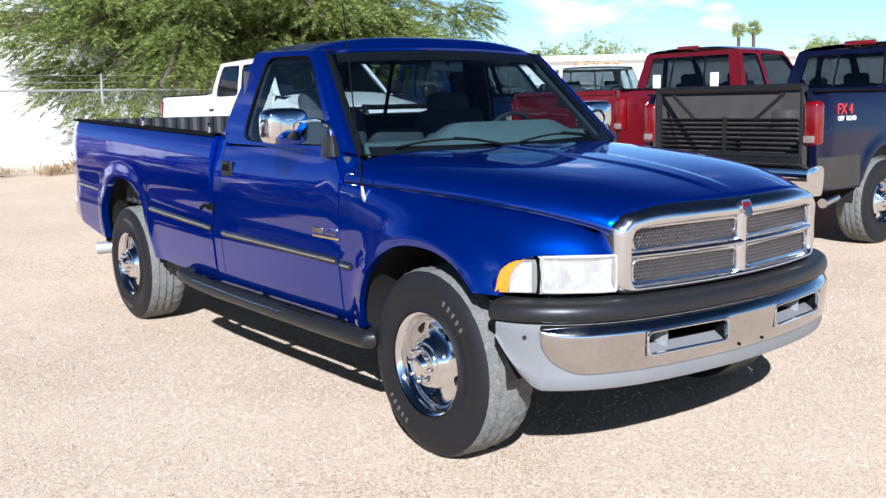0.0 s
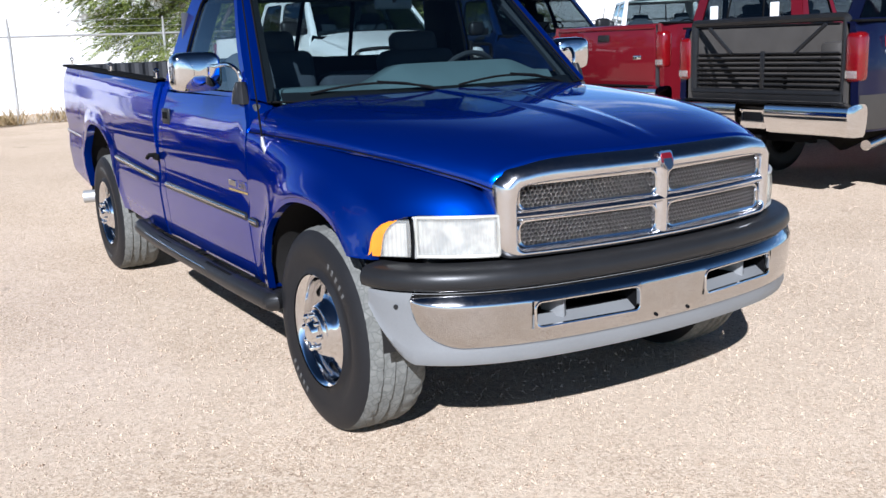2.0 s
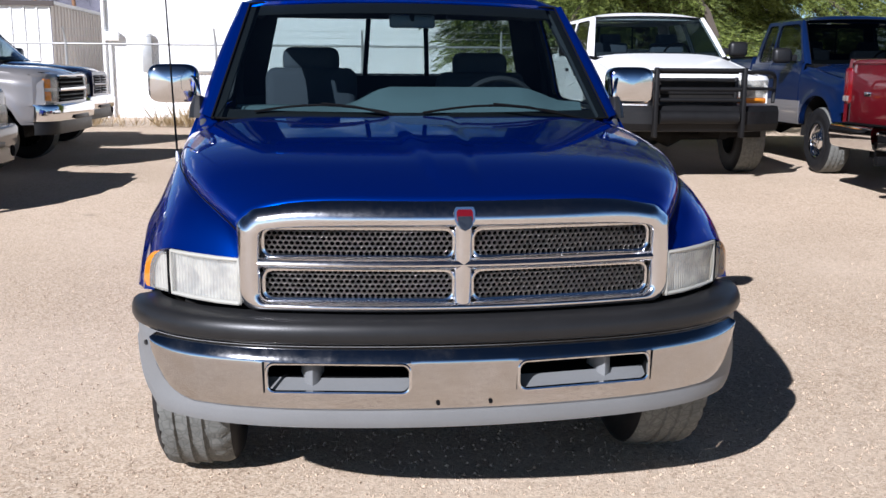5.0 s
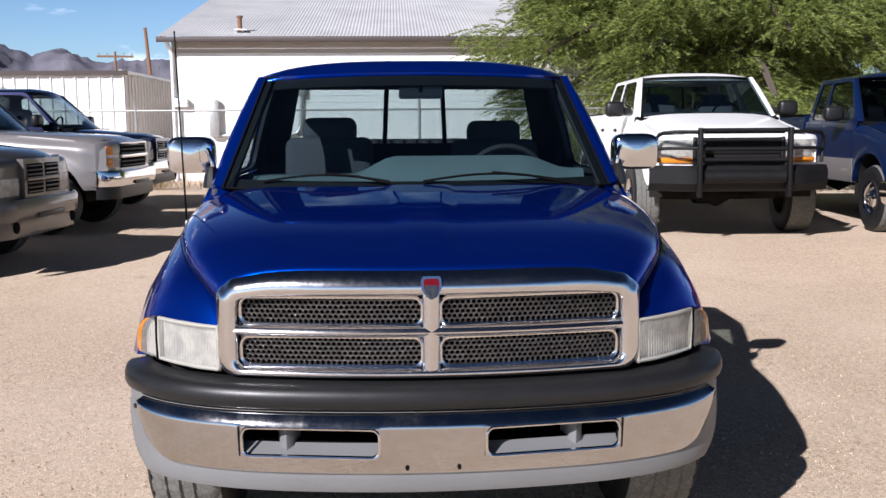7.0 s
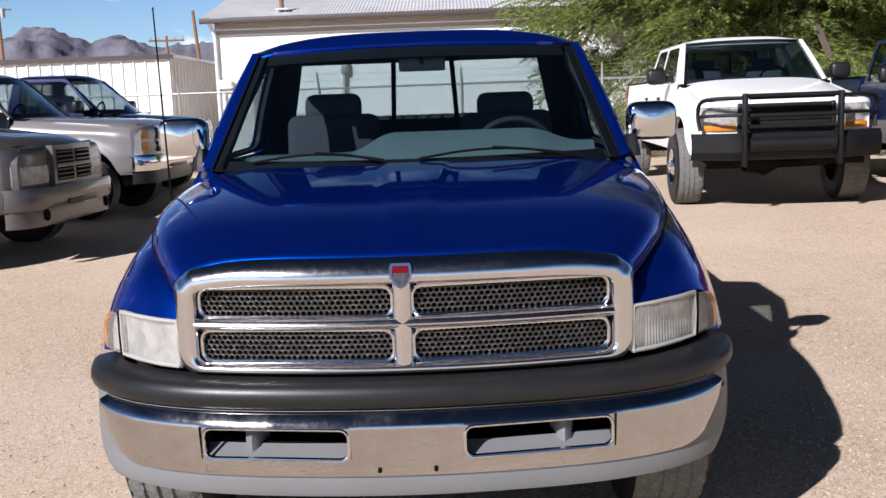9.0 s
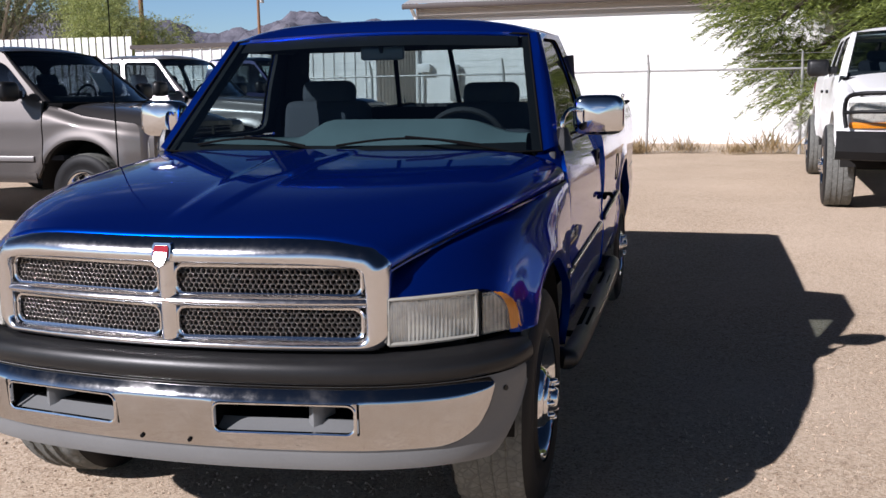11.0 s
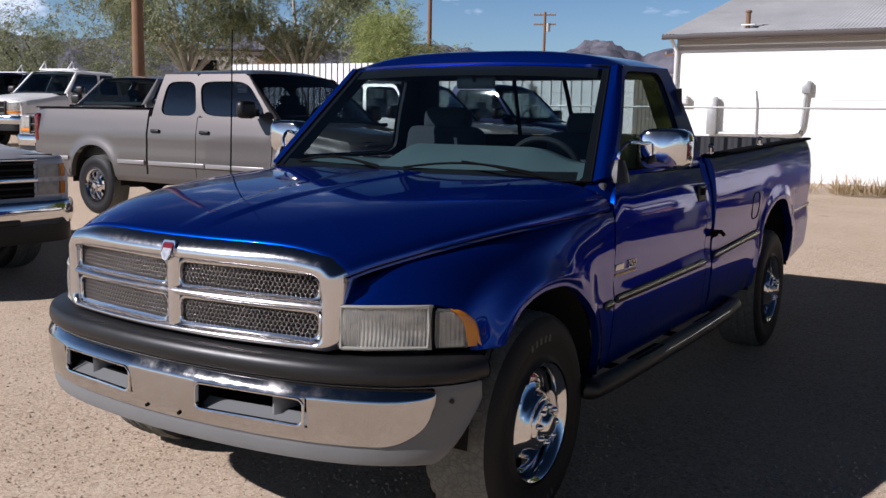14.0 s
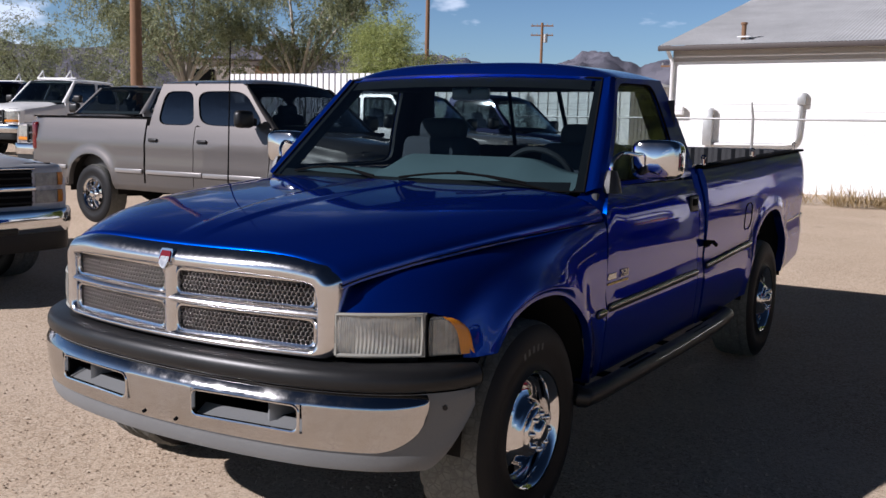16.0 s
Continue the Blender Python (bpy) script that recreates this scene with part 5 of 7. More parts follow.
    for x, y, tr in ((-0.945, -0.015, 0.3), (0.945, -0.015, 1.1), (-0.945, RY, 0.8), (0.945, RY, 0.1)):
        wheel(t, x, y, HUB, "dish", 0.215, 0.25, tr, letters=True)
    # the bed rides higher towards the tail
    for ob in t.children_recursive:
        if ob.type == "MESH" and ob.data.users == 1 and not ob.name.startswith(("tyre", "tread", "rim", "raised", "tail_pipe", "chassis")):
            for v in ob.data.vertices:
                v.co.z += 0.034 * max(0.0, v.co.y - 1.95)
    return t


FRONT_PLAN = [(-0.962, -0.30), (-0.955, -0.44), (-0.915, -0.555), (-0.82, -0.665), (-0.68, -0.748), (-0.50, -0.803), (-0.25, -0.838), (0, -0.85)]


def front_line(n=97):
    pts = [Vector((x, y, 0)) for x, y in FRONT_PLAN] + [Vector((-x, y, 0)) for x, y in FRONT_PLAN[-2::-1]]
    return spline(pts, n)


def front_y(x):
    L = front_line(161)
    for p, q in zip(L, L[1:]):
        if p.x <= x <= q.x:
            return lerp(p.y, q.y, (x - p.x) / max(1e-6, q.x - p.x))
    return -0.3


def grille_y(x):
    return -0.822 + 0.215 * x * x


def ram_front(t):
    """Chrome grille with four mesh panels, bumper with rubber pad and grey valance."""
    L = [p for p in front_line(121)]
    pad = [(-0.03, 0.652), (0.012, 0.652), (0.022, 0.657), (0.027, 0.671), (0.026, 0.690), (0.019, 0.708), (0.004, 0.719), (-0.06, 0.728)]
    line = [Vector((p.x, p.y, 0)) for p in L if p.y < -0.44]
    g = Geo().sweep(line, pad)
    for i in (0, -1):
        g.add([line[i] + Vector((0, 0, z)) + Vector((-1 if i == 0 else 1, 0, 0)) * o for o, z in pad], [tuple(range(len(pad)))])
    bp = part("bumper_pad", g, M["pad"], t, "faded black rubber bumper top", angle=50)
    # skins with the two slot openings
    xs = sorted(set([round(-0.97 + 1.94 * k / 64, 4) for k in range(65)] + [-0.556, -0.15, 0.15, 0.556, -0.545, -0.161, 0.161, 0.545] + [q * (0.748 + 0.128 * math.sin(math.pi / 2 * k / 9)) for k in range(10) for q in (1, -1)] + [round(p.x, 4) for p in front_line(121) if abs(p.x) > 0.8]))
    def skin(x_lim, zs, offs, hole=True, trim=None):
        cols = [x for x in xs if abs(x) <= x_lim]
        rows = []
        for x in cols:
            dx = 0.01
            y = front_y(max(-0.961, min(0.961, x)))
            tan = Vector((2 * dx, front_y(min(0.961, x + dx)) - front_y(max(-0.961, x - dx)), 0)).normalized()
            o = Vector((tan.y, -tan.x, 0))
            row = []
            for z, d in zip(zs, offs):
                zz = trim(x, z) if trim else z
                row.append(Vector((x, y, zz)) + o * d)
            rows.append(row)
        def skip(i, j):
            x = abs((cols[i] + cols[i + 1]) / 2)
            z = (zs[j] + zs[j + 1]) / 2
            return hole and 0.15 < x < 0.556 and 0.512 < z < 0.604
        return Geo().grid(rows, skip=skip)
    zc = [0.458, 0.462, 0.470, 0.512, 0.522, 0.594, 0.604, 0.612, 0.622, 0.634, 0.646, 0.656]
    oc = [0.000, 0.014, 0.019, 0.025, 0.027, 0.032, 0.032, 0.029, 0.023, 0.014, 0.004, -0.010]
    ends = lambda x, z: z + (0.128 - math.sqrt(max(0, 0.128 ** 2 - max(0, abs(x) - 0.748) ** 2))) * (0.642 - z) / 0.184
    ch = part("bumper_face", skin(0.877, zc, oc, True, ends), M["wornchrome"], t, "chrome bumper face, a little hazy", angle=45)
    zv = [0.392, 0.395, 0.405, 0.43, 0.458, 0.512, 0.604, 0.62, 0.645]
    ov = [-0.05, -0.02, 0.004, 0.014, 0.010, 0.010, 0.010, 0.010, 0.006]
    cut = lambda x: 0.385 + 0.26 * min(1, max(0, (front_y(max(-0.961, min(0.961, x))) + 0.62) / 0.19)) ** 1.5 if abs(x) > 0.7 else 0.385
    sag = lambda x, z: lerp(max(cut(x), 0.385), 0.645, (z - 0.392) / 0.253) if cut(x) > 0.392 else z
    part("bumper_valance", skin(0.953, zv, ov, True, sag), M["valance"], t, "matt grey lower bumper skin", angle=45)
    for s in (1, -1):
        # slot pocket, its post and its bright lip
        g = Geo()
        a, b = 0.152, 0.554
        yo = lambda x: front_y(s * x) - 0.010
        rows = [[(s * x, yo(x), 0.513), (s * x, yo(x) + 0.045, 0.540), (s * x, yo(x) + 0.12, 0.60), (s * x, yo(x), 0.603)] for x in [lerp(a, b, k / 8) for k in range(9)]]
        g.grid([[r[0], r[1]] for r in rows])
        pk = part("bumper_slot", g, M["valance"], ch, "grey recessed tow-hook slot")
        g = Geo().grid([[r[1], (r[1][0], r[1][1] + 0.09, r[1][2]), r[2], r[3]] for r in rows])
        for x in (a, b):
            g.add([(s * x, yo(x), 0.513), (s * x, yo(x) + 0.12, 0.513), (s * x, yo(x) + 0.12, 0.60), (s * x, yo(x), 0.603)], [(0, 1, 2, 3)])
        part("slot_shadow", g, M["matte"], pk)
        # chrome corners that round the opening, and the rolled edge
        def edge(inset, r, push):
            return [(s * x, front_y(s * x) + push, z) for x, _, z in ring_path(((a + b) / 2, 0, 0.558), b - a + 0.006 - inset, 0.094 - inset, r, 7)]
        part("slot_corner", Geo().grid([edge(0.0, 0.001, -0.031), edge(0.010, 0.024, -0.032), edge(0.016, 0.022, -0.020)], close_u=True), M["wornchrome"], pk, angle=50)
        lp = edge(0.010, 0.024, -0.031)
        part("slot_lip", Geo().tube(lp + lp[:1], 0.0045, 6), M["chrome"], pk)
        post = Geo()
        post.grid([[(s * (0.425 + w * f), front_y(s * 0.425) + d, z) for w, d in ((-0.032, 0.09), (-0.018, 0.022), (0.0, 0.008), (0.018, 0.022), (0.032, 0.09))] for z, f in ((0.513, 1.5), (0.54, 1.05), (0.58, 1.0), (0.603, 1.1))])
        part("slot_post", post, M["valance"], pk, angle=60)
        part("bumper_bolt", Geo().tube([(s * 0.908, front_y(s * 0.908) + 0.006, 0.598), (s * 0.922, front_y(s * 0.908) - 0.006, 0.598)], 0.008, 8), M["black"], t)
        part("plate_hole", Geo().tube([(s * 0.075, front_y(0.07) - 0.02, 0.483), (s * 0.075, front_y(0.07) - 0.026, 0.483)], 0.006, 8), M["matte"], t)
    # grille surround: a chrome frame lofted from the bonnet edge forward and in to the inserts
    def bonnet_edge(x):
        a = min(0.97, abs(x) / 0.62)
        y = -0.785 + 0.063 * a ** 2.4
        zs = bonnet_seam(y)[1]
        return y, zs + 0.003 + (bonnet_mid(y) - zs) * (1 - a ** 4.4) ** (1 / 2.15)
    loops = [(0.630, 0.732, 1.036, 0.050, 0.090, 0.070), (0.630, 0.733, 1.043, 0.050, 0.012, 0.004), (0.627, 0.735, 1.042, 0.050, 0.002, -0.004), (0.620, 0.738, 1.035, 0.050, -0.008, -0.018), (0.610, 0.742, 1.025, 0.048, -0.014, -0.032), (0.597, 0.748, 1.010, 0.044, -0.018, -0.044),
             (0.583, 0.754, 0.994, 0.036, -0.017, -0.049), (0.573, 0.758, 0.983, 0.030, -0.011, -0.046), (0.566, 0.762, 0.976, 0.026, 0.0, -0.036), (0.563, 0.764, 0.974, 0.025, 0.03, 0.0)]
    rows = []
    for hw, zb, zt, r, d, dt in loops:
        ring = ring_path((0, 0, (zb + zt) / 2), 2 * hw, zt - zb, r, 8)
        row = []
        for p, q in zip(ring, ring[1:] + ring[:1]):
            k = 24 if abs(q[0] - p[0]) > 0.3 else 4 if abs(q[2] - p[2]) > 0.1 else 1
            row += [Vector(p).lerp(Vector(q), i / k) for i in range(k)]
        for p in row:
            top = smooth01((p.z - 0.90) / 0.07)
            ey, ez = bonnet_edge(p.x)
            p.y = lerp(grille_y(p.x) + d, max(ey + dt, grille_y(p.x) - 0.02), top)
            p.z -= (1.046 - ez) * top * smooth01((p.z - 0.93) / 0.10) * (0.75 if abs(p.x) > 0.56 else 1)
        rows.append(row)
    gr = part("grille_frame", Geo().grid(rows, close_u=True), M["grillechrome"], t, "chrome grille surround", angle=70)
    def bar(p0, p1, w, d=0.012):
        rows = []
        for k in range(17):
            c = Vector(p0).lerp(Vector(p1), k / 16)
            up = Vector((0, 0, 1)) if abs(p1[0] - p0[0]) > abs(p1[2] - p0[2]) else Vector((1, 0, 0))
            row = []
            for a, e in ((-1, 0.03), (-0.92, 0.012), (-0.7, 0.0), (-0.35, -0.008), (0, -0.011), (0.35, -0.008), (0.7, 0.0), (0.92, 0.012), (1, 0.03)):
                q = c + up * a * w / 2
                row.append((q.x, grille_y(q.x) + e, q.z))
            rows.append(row)
        return Geo().grid(rows)
    part("grille_bar", bar((-0.58, 0, 0.871), (0.58, 0, 0.871), 0.040), M["grillechrome"], gr)
    part("grille_post", bar((0, 0, 0.757), (0, 0, 0.985), 0.062), M["grillechrome"], gr)
    # honeycomb inserts
    for s in (1, -1):
        for z0, z1 in ((0.765, 0.855), (0.887, 0.972)):
            g = Geo()
            px, pz = 0.0160, 0.0136
            nx, nz = int(0.545 / px) + 2, int((z1 - z0) / pz) + 2
            for i in range(nx):
                for j in range(nz):
                    cx = 0.02 + (i + 0.5 * (j % 2)) * px
                    cz = z0 - 0.002 + j * pz
                    if cx > 0.575 or cz > z1 + 0.006:
                        continue
                    ro, ri, rb = 0.0094, 0.0077, 0.0073
                    k0 = len(g.v)
                    for rr, dd in ((ro, 0.022), (ri, 0.018), (rb, 0.034)):
                        for q in range(6):
                            an = radians(60 * q + 30)
                            x, z = cx + rr * math.cos(an), cz + rr * math.sin(an)
                            g.v.append((s * x, grille_y(x) + dd, z))
                    for q in range(6):
                        w = (q + 1) % 6
                        g.f.append((k0 + q, k0 + w, k0 + 6 + w, k0 + 6 + q))
                        g.f.append((k0 + 6 + q, k0 + 6 + w, k0 + 12 + w, k0 + 12 + q))
            part("grille_mesh", mesh_of("grille_mesh", g, M["gridmetal"], 30, tidy=False), None, gr, "honeycomb metal grille insert")
            lp = [(s * p[0], grille_y(p[0]) + 0.010, p[2]) for p in ring_path((0.291, 0, (z0 + z1) / 2), 0.53, z1 - z0 - 0.004, 0.028, 6)]
            part("insert_rim", Geo().tube(lp + lp[:1], 0.006, 6), M["chrome"], gr)
    part("grille_backing", Geo().grid([[(x, grille_y(x) + 0.075, z) for z in (0.74, 0.985)] for x in (-0.60, -0.3, 0, 0.3, 0.60)]), M["matte"], gr)
    # badge
    sh = [(x * 0.8, 1.0 + (z - 1.0) * 0.85) for x, z in [(-0.030, 1.040), (0.030, 1.040), (0.036, 1.030), (0.036, 0.998), (0.020, 0.972), (0, 0.962), (-0.020, 0.972), (-0.036, 0.998), (-0.036, 1.030)]]
    em = part("grille_badge", Geo().prism([(x, grille_y(0) - 0.022 + 0.32 * max(0, z - 0.99), z) for x, z in sh], (0, 0.03, 0)), M["chrome"], gr, "bright shield badge")
    part("badge_field", Geo().prism([(x * 0.78, grille_y(0) - 0.026 + 0.32 * max(0, z - 0.99), 1.003 + (z - 1.003) * 0.78) for x, z in sh], (0, 0.006, 0)), M["red"], em)
    part("badge_shape", Geo().prism([(x * 0.70, grille_y(0) - 0.030 + 0.32 * max(0, z - 0.99), 0.993 + (z - 1.003) * 0.66) for x, z in sh], (0, 0.006, 0)), M["alloy"], em)


blue_pickup()


# ---------------------------------------------------------------- the other vehicles
def vehicle(name, place, label, cat, paint_mat, *, hw=0.99, fo=0.93, wb=3.6, ro=1.25, r=0.39, rock=0.52, belt=1.30, hood_f=1.10, hood_r=1.27, cowl=0.50, ws_top=1.22, roof=1.90, cab_end=2.55, bed=2.62, rail=1.38, splits=(0.45,), lower=None, lower_z=0.78,
            style="ford", wheels="dish", front_bumper="chrome", rear_bumper="chrome", gate="paint", glass_side="smoke", glass_front="smoke", mirror="black", suv=False, extras=None, group="vehicles parked on the lot", turn=0.0, deep=0.46, rear_sash=0.26, track=-0.035, tyre_w=0.27, soft=9, drop=0.0, head=0.08, bed_lining="liner"):
    t = thing(name, place, label, cat, group)
    P = paint_mat
    tail = wb + ro
    a, b = r + 0.10, r + 0.14

    def arch(y):
        z = rock
        for yc in (0.0, wb):
            d = abs(y - yc) / a
            if d < 1:
                z = max(z, r + b * (1 - d ** 2.3) ** (1 / 2.3))
        return z

    def flare(y, z):
        o = 0.0
        for yc in (0.0, wb):
            d = (abs((y - yc) / a) ** 2.3 + abs(max(z - r, 0) / b) ** 2.3) ** (1 / 2.3)
            o = max(o, 0.025 * math.exp(-((d - 1.03) / 0.12) ** 2))
        return o

    def xf(y, z):
        base = table(z, [(rock - 0.05, hw - 0.05), (rock + 0.05, hw - 0.02), (0.8, hw - 0.005), (0.95, hw - 0.012), (1.1, hw - 0.01), (belt - 0.05, hw - 0.04), (belt + 0.08, hw - 0.07), (1.6, hw - 0.14)])
        nose = 0.10 * smooth01((-0.45 - y) / 0.5)
        return base + flare(y, z) - nose - 0.03 * smooth01((y - tail + 0.25) / 0.25)

    nose_y = -fo + 0.15
    wing_top = lambda y: table(y, [(nose_y, hood_f - 0.07), (0.0, lerp(hood_f, hood_r, 0.5) - 0.05), (cowl + 0.2, belt - 0.02)])
    door_tops = belt
    for s in (1, -1):
        shoulder = lambda y, z: xf(y, z) - 0.075 * smooth01((z - wing_top(y) + 0.14) / 0.14) ** 1.6
        part("front_wing", side_skin(nose_y, cowl + 0.16, arch, wing_top, shoulder, s, 36, 18, 0.06), P, t, angle=60)
        end = cab_end
        cuts = [cowl + 0.17] + [lerp(cowl + 0.2, end, k) for k in splits] + [end]
        for y0, y1 in zip(cuts, cuts[1:]):
            dr = part("door", side_skin(y0 + 0.006, y1 - 0.006, arch, lambda y: door_tops, xf, s, 10, 14), P, t, angle=60)
            hy = y1 - 0.16
            part("door_handle", Geo().box((s * (xf(hy, belt - 0.18) + 0.012), hy, belt - 0.18), (0.03, 0.17, 0.045), 0.018, None, 3), M["black"] if style != "white" else P, dr)
        if suv:
            part("rear_quarter", side_skin(cab_end + 0.006, tail, arch, lambda y: belt, xf, s, 40, 12), P, t, angle=60)
        else:
            bs = part("bed_side", side_skin(bed, tail, arch, lambda y: rail, xf, s, 60, 14, 0.07), P, t, angle=60)
            part("bed_rail_cap", Geo().box((s * (hw - 0.10), (bed + tail) / 2, rail + 0.004), (0.10, tail - bed - 0.02, 0.02), 0.006), M["matte"], bs)
            part("bed_inner_wall", Geo().box((s * (hw - 0.16), (bed + tail) / 2, (rail + 0.75) / 2), (0.03, tail - bed, rail - 0.78)), M[bed_lining], bs)
        if lower:
            part("lower_trim", side_skin(0.55 if not suv else -0.3, wb - a - 0.02, lambda y: max(arch(y), rock) - 0.004, lambda y: max(lower_z, arch(y) + 0.02), lambda y, z: xf(y, z) + 0.006, s, 24, 4, 0.03), lower, t)
            part("lower_trim", side_skin(wb + a + 0.02, tail - 0.01, lambda y: rock + 0.02, lambda y: lower_z, lambda y, z: xf(y, z) + 0.006, s, 6, 4, 0.03), lower, t)
        for yc in (0.0, wb):
            rows = [[(s * (hw - 0.05), yc + (a + 0.03) * math.cos(math.pi * k / 14), r + 0.02 + b * math.sin(math.pi * k / 14)), (s * (hw - 0.42), yc + (a + 0.03) * math.cos(math.pi * k / 14), r + 0.02 + b * math.sin(math.pi * k / 14))] for k in range(15)]
            g = Geo().grid(rows)
            g.prism([(s * (hw - 0.42), p[0][1], p[0][2]) for p in rows], (-s * 0.02, 0, 0))
            part("wheel_house", g, M["under"], t)
            wheel(t, s * (hw + track), yc, r, wheels, 0.215, tyre_w, turn + yc)
        # mirrors
        mm = M["black"] if mirror == "black" else P
        mb = part("side_mirror", Geo().box((s * (hw + 0.14), cowl + 0.42, belt + 0.10), (0.25, 0.13, 0.20), 0.055, None, 3), mm, t)
        part("mirror_arm", Geo().box((s * (hw - 0.0), cowl + 0.45, belt + 0.07), (0.16, 0.06, 0.09), 0.02), mm, mb)
    # bonnet
    rows = []
    for i in range(19):
        v = i / 18
        row = []
        for j in range(25):
            u = -1 + j / 12
            y = lerp(-fo + 0.06 + 0.10 * u * u, cowl + 0.12 * u * u, v)
            half = lerp(hw - 0.21, hw - 0.125, v)
            edge = wing_top(y) - 0.004
            mid = lerp(hood_f, hood_r, v ** 0.85)
            drop = 0.07 * (1 - min(1, v * 4.5)) ** 2
            row.append((u * half, y, lerp(edge, mid, (1 - abs(u) ** 3.6) ** 0.7) - drop))
        rows.append(row)
    part("bonnet", Geo().panel(rows, (0, 0, -0.03)), P, t, angle=60)
    part("cowl_grille", Geo().box((0, cowl + 0.12, belt - 0.045), (2 * hw - 0.22, 0.30, 0.05), 0.02), M["matte"], t)
    ct = hw - 0.235
    greenhouse(t, P, (hw - 0.16, cowl + 0.16, belt - 0.01), (hw - 0.29, ws_top, roof - 0.09 - drop), (hw - 0.085, cowl + 0.21, belt), (ct, ws_top - 0.01, roof - 0.085 - drop), (hw - 0.085, tail - 0.06 if suv else cab_end, belt), (ct, tail - 0.22 if suv else cab_end - 0.10, roof - 0.075), 0.075 + 0.4 * drop, splits, M[glass_front], M[glass_side], M["smoke"], 0.2, 0.07, 0.03, head, 0.035, 0.07 if len(splits) else 0.13, 0.05, rear_bars=() if suv else (0.33, 0.66), back_low=None if suv else rail - 0.5, rear_sash=rear_sash, soft=soft)
    # cabin inside
    part("dashboard", Geo().box((0, cowl + 0.42, belt - 0.02), (2 * hw - 0.36, 0.36, 0.14), 0.05, None, 3), M["trimdark"], t)
    for x in (-0.4, 0.4):
        seat(t, x, cowl + 1.15, belt - 0.35, 0.48, belt + 0.30, M["cloth"])
    ring = [(0.40 + 0.18 * math.cos(q), cowl + 0.70 - 0.05 * math.sin(q), belt + 0.02 + 0.16 * math.sin(q)) for q in [2 * math.pi * k / 20 for k in range(21)]]
    part("steering_wheel", Geo().tube(ring, 0.014, 6, caps=False), M["matte"], t)
    part("cab_floor", Geo().box((0, (cowl + cab_end) / 2, 0.75), (2 * hw - 0.2, cab_end - cowl, 0.05)), M["trimdark"], t)
    if not suv:
        part("bed_floor", Geo().box((0, (bed + tail) / 2, 0.80), (2 * hw - 0.3, tail - bed, 0.04)).box((0, bed + 0.03, rail - 0.28), (2 * hw - 0.3, 0.03, 0.56)), M[bed_lining], t)
        if gate == "paint":
            tgm = Geo().box((0, tail - 0.02, (rail + 0.80) / 2), (2 * hw - 0.34, 0.06, rail - 0.80), 0.02)
            tgm.box((0, tail + 0.012, rail - 0.03), (2 * hw - 0.36, 0.03, 0.05), 0.012)
            tg = part("tailgate", tgm, P, t)
            part("tailgate_handle", Geo().box((0, tail + 0.022, rail - 0.14), (0.19, 0.025, 0.075), 0.01), M["black"], tg)
            for x in (-0.55, 0.5):
                part("tailgate_badge", Geo().box((x, tail + 0.014, rail - 0.36), (0.13, 0.012, 0.045), 0.006), M["chrome"], tg)
    else:
        part("rear_door", Geo().box((0, tail - 0.03, 0.95), (2 * hw - 0.2, 0.06, 0.72), 0.03), P, t)
    top_l = rail - 0.06 if not suv else belt
    for s in (1, -1):
        tl = part("tail_lamp", Geo().box((s * (hw - 0.10), tail - 0.045, top_l - 0.22), (0.155, 0.14, 0.40), 0.05, None, 4), M["redlens"], t, "red tail lamp")
        part("reverse_lens", Geo().box((s * (hw - 0.10), tail + 0.024, top_l - 0.355), (0.105, 0.012, 0.06), 0.005), M["headlamp"], tl)
    if rear_bumper:
        mat = M["chrome"] if rear_bumper == "chrome" else M["black"]
        g = Geo()
        for s in (1, -1):
            g.grid([[(s * x, tail + y, z) for y, z in ((0.0, 0.55), (0.08, 0.55), (0.115, 0.575), (0.14, 0.66), (0.15, 0.735), (0.135, 0.785), (0.09, 0.81), (0.0, 0.815))] for x in (0.16, 0.30, 0.60, hw - 0.12, hw - 0.03)])
            g.grid([[(s * (hw - 0.03 + d), tail + y * q, z) for y, z in ((0.0, 0.55), (0.08, 0.55), (0.115, 0.575), (0.14, 0.66), (0.15, 0.735), (0.135, 0.785), (0.09, 0.81), (0.0, 0.815))] for d, q in ((0, 1), (0.02, 0.6), (0.02, -0.6))])
        g.grid([[(x, tail + y, z) for y, z in ((0.02, 0.58), (0.09, 0.58), (0.10, 0.66), (0.10, 0.74), (0.06, 0.76), (0.0, 0.76))] for x in (-0.17, 0.0, 0.17)])
        rb = part("rear_bumper", g, mat, t, "chrome step bumper", angle=40)
        part("plate_recess", Geo().box((0, tail + 0.104, 0.685), (0.20, 0.012, 0.075), 0.02), M["matte"], rb)
        for x in (-0.13, 0.13):
            part("bumper_bolt", Geo().tube([(x, tail + 0.095, 0.735), (x, tail + 0.112, 0.735)], 0.014, 10), M["chrome"], rb)
        part("bumper_step_pad", Geo().box((0, tail + 0.06, 0.812), (2 * hw - 0.4, 0.10, 0.012), 0.004), M["matte"], rb)
        part("tow_hitch", Geo().box((0, tail + 0.06, 0.47), (0.09, 0.22, 0.09), 0.01).box((0, tail - 0.1, 0.50), (1.0, 0.07, 0.07)), M["matte"], t)
    # underneath
    g = Geo().box((0.42, wb / 2, 0.56), (0.09, wb + 1.6, 0.17)).box((-0.42, wb / 2, 0.56), (0.09, wb + 1.6, 0.17)).box((0, -0.1, 0.68), (1.1, 0.8, 0.3))
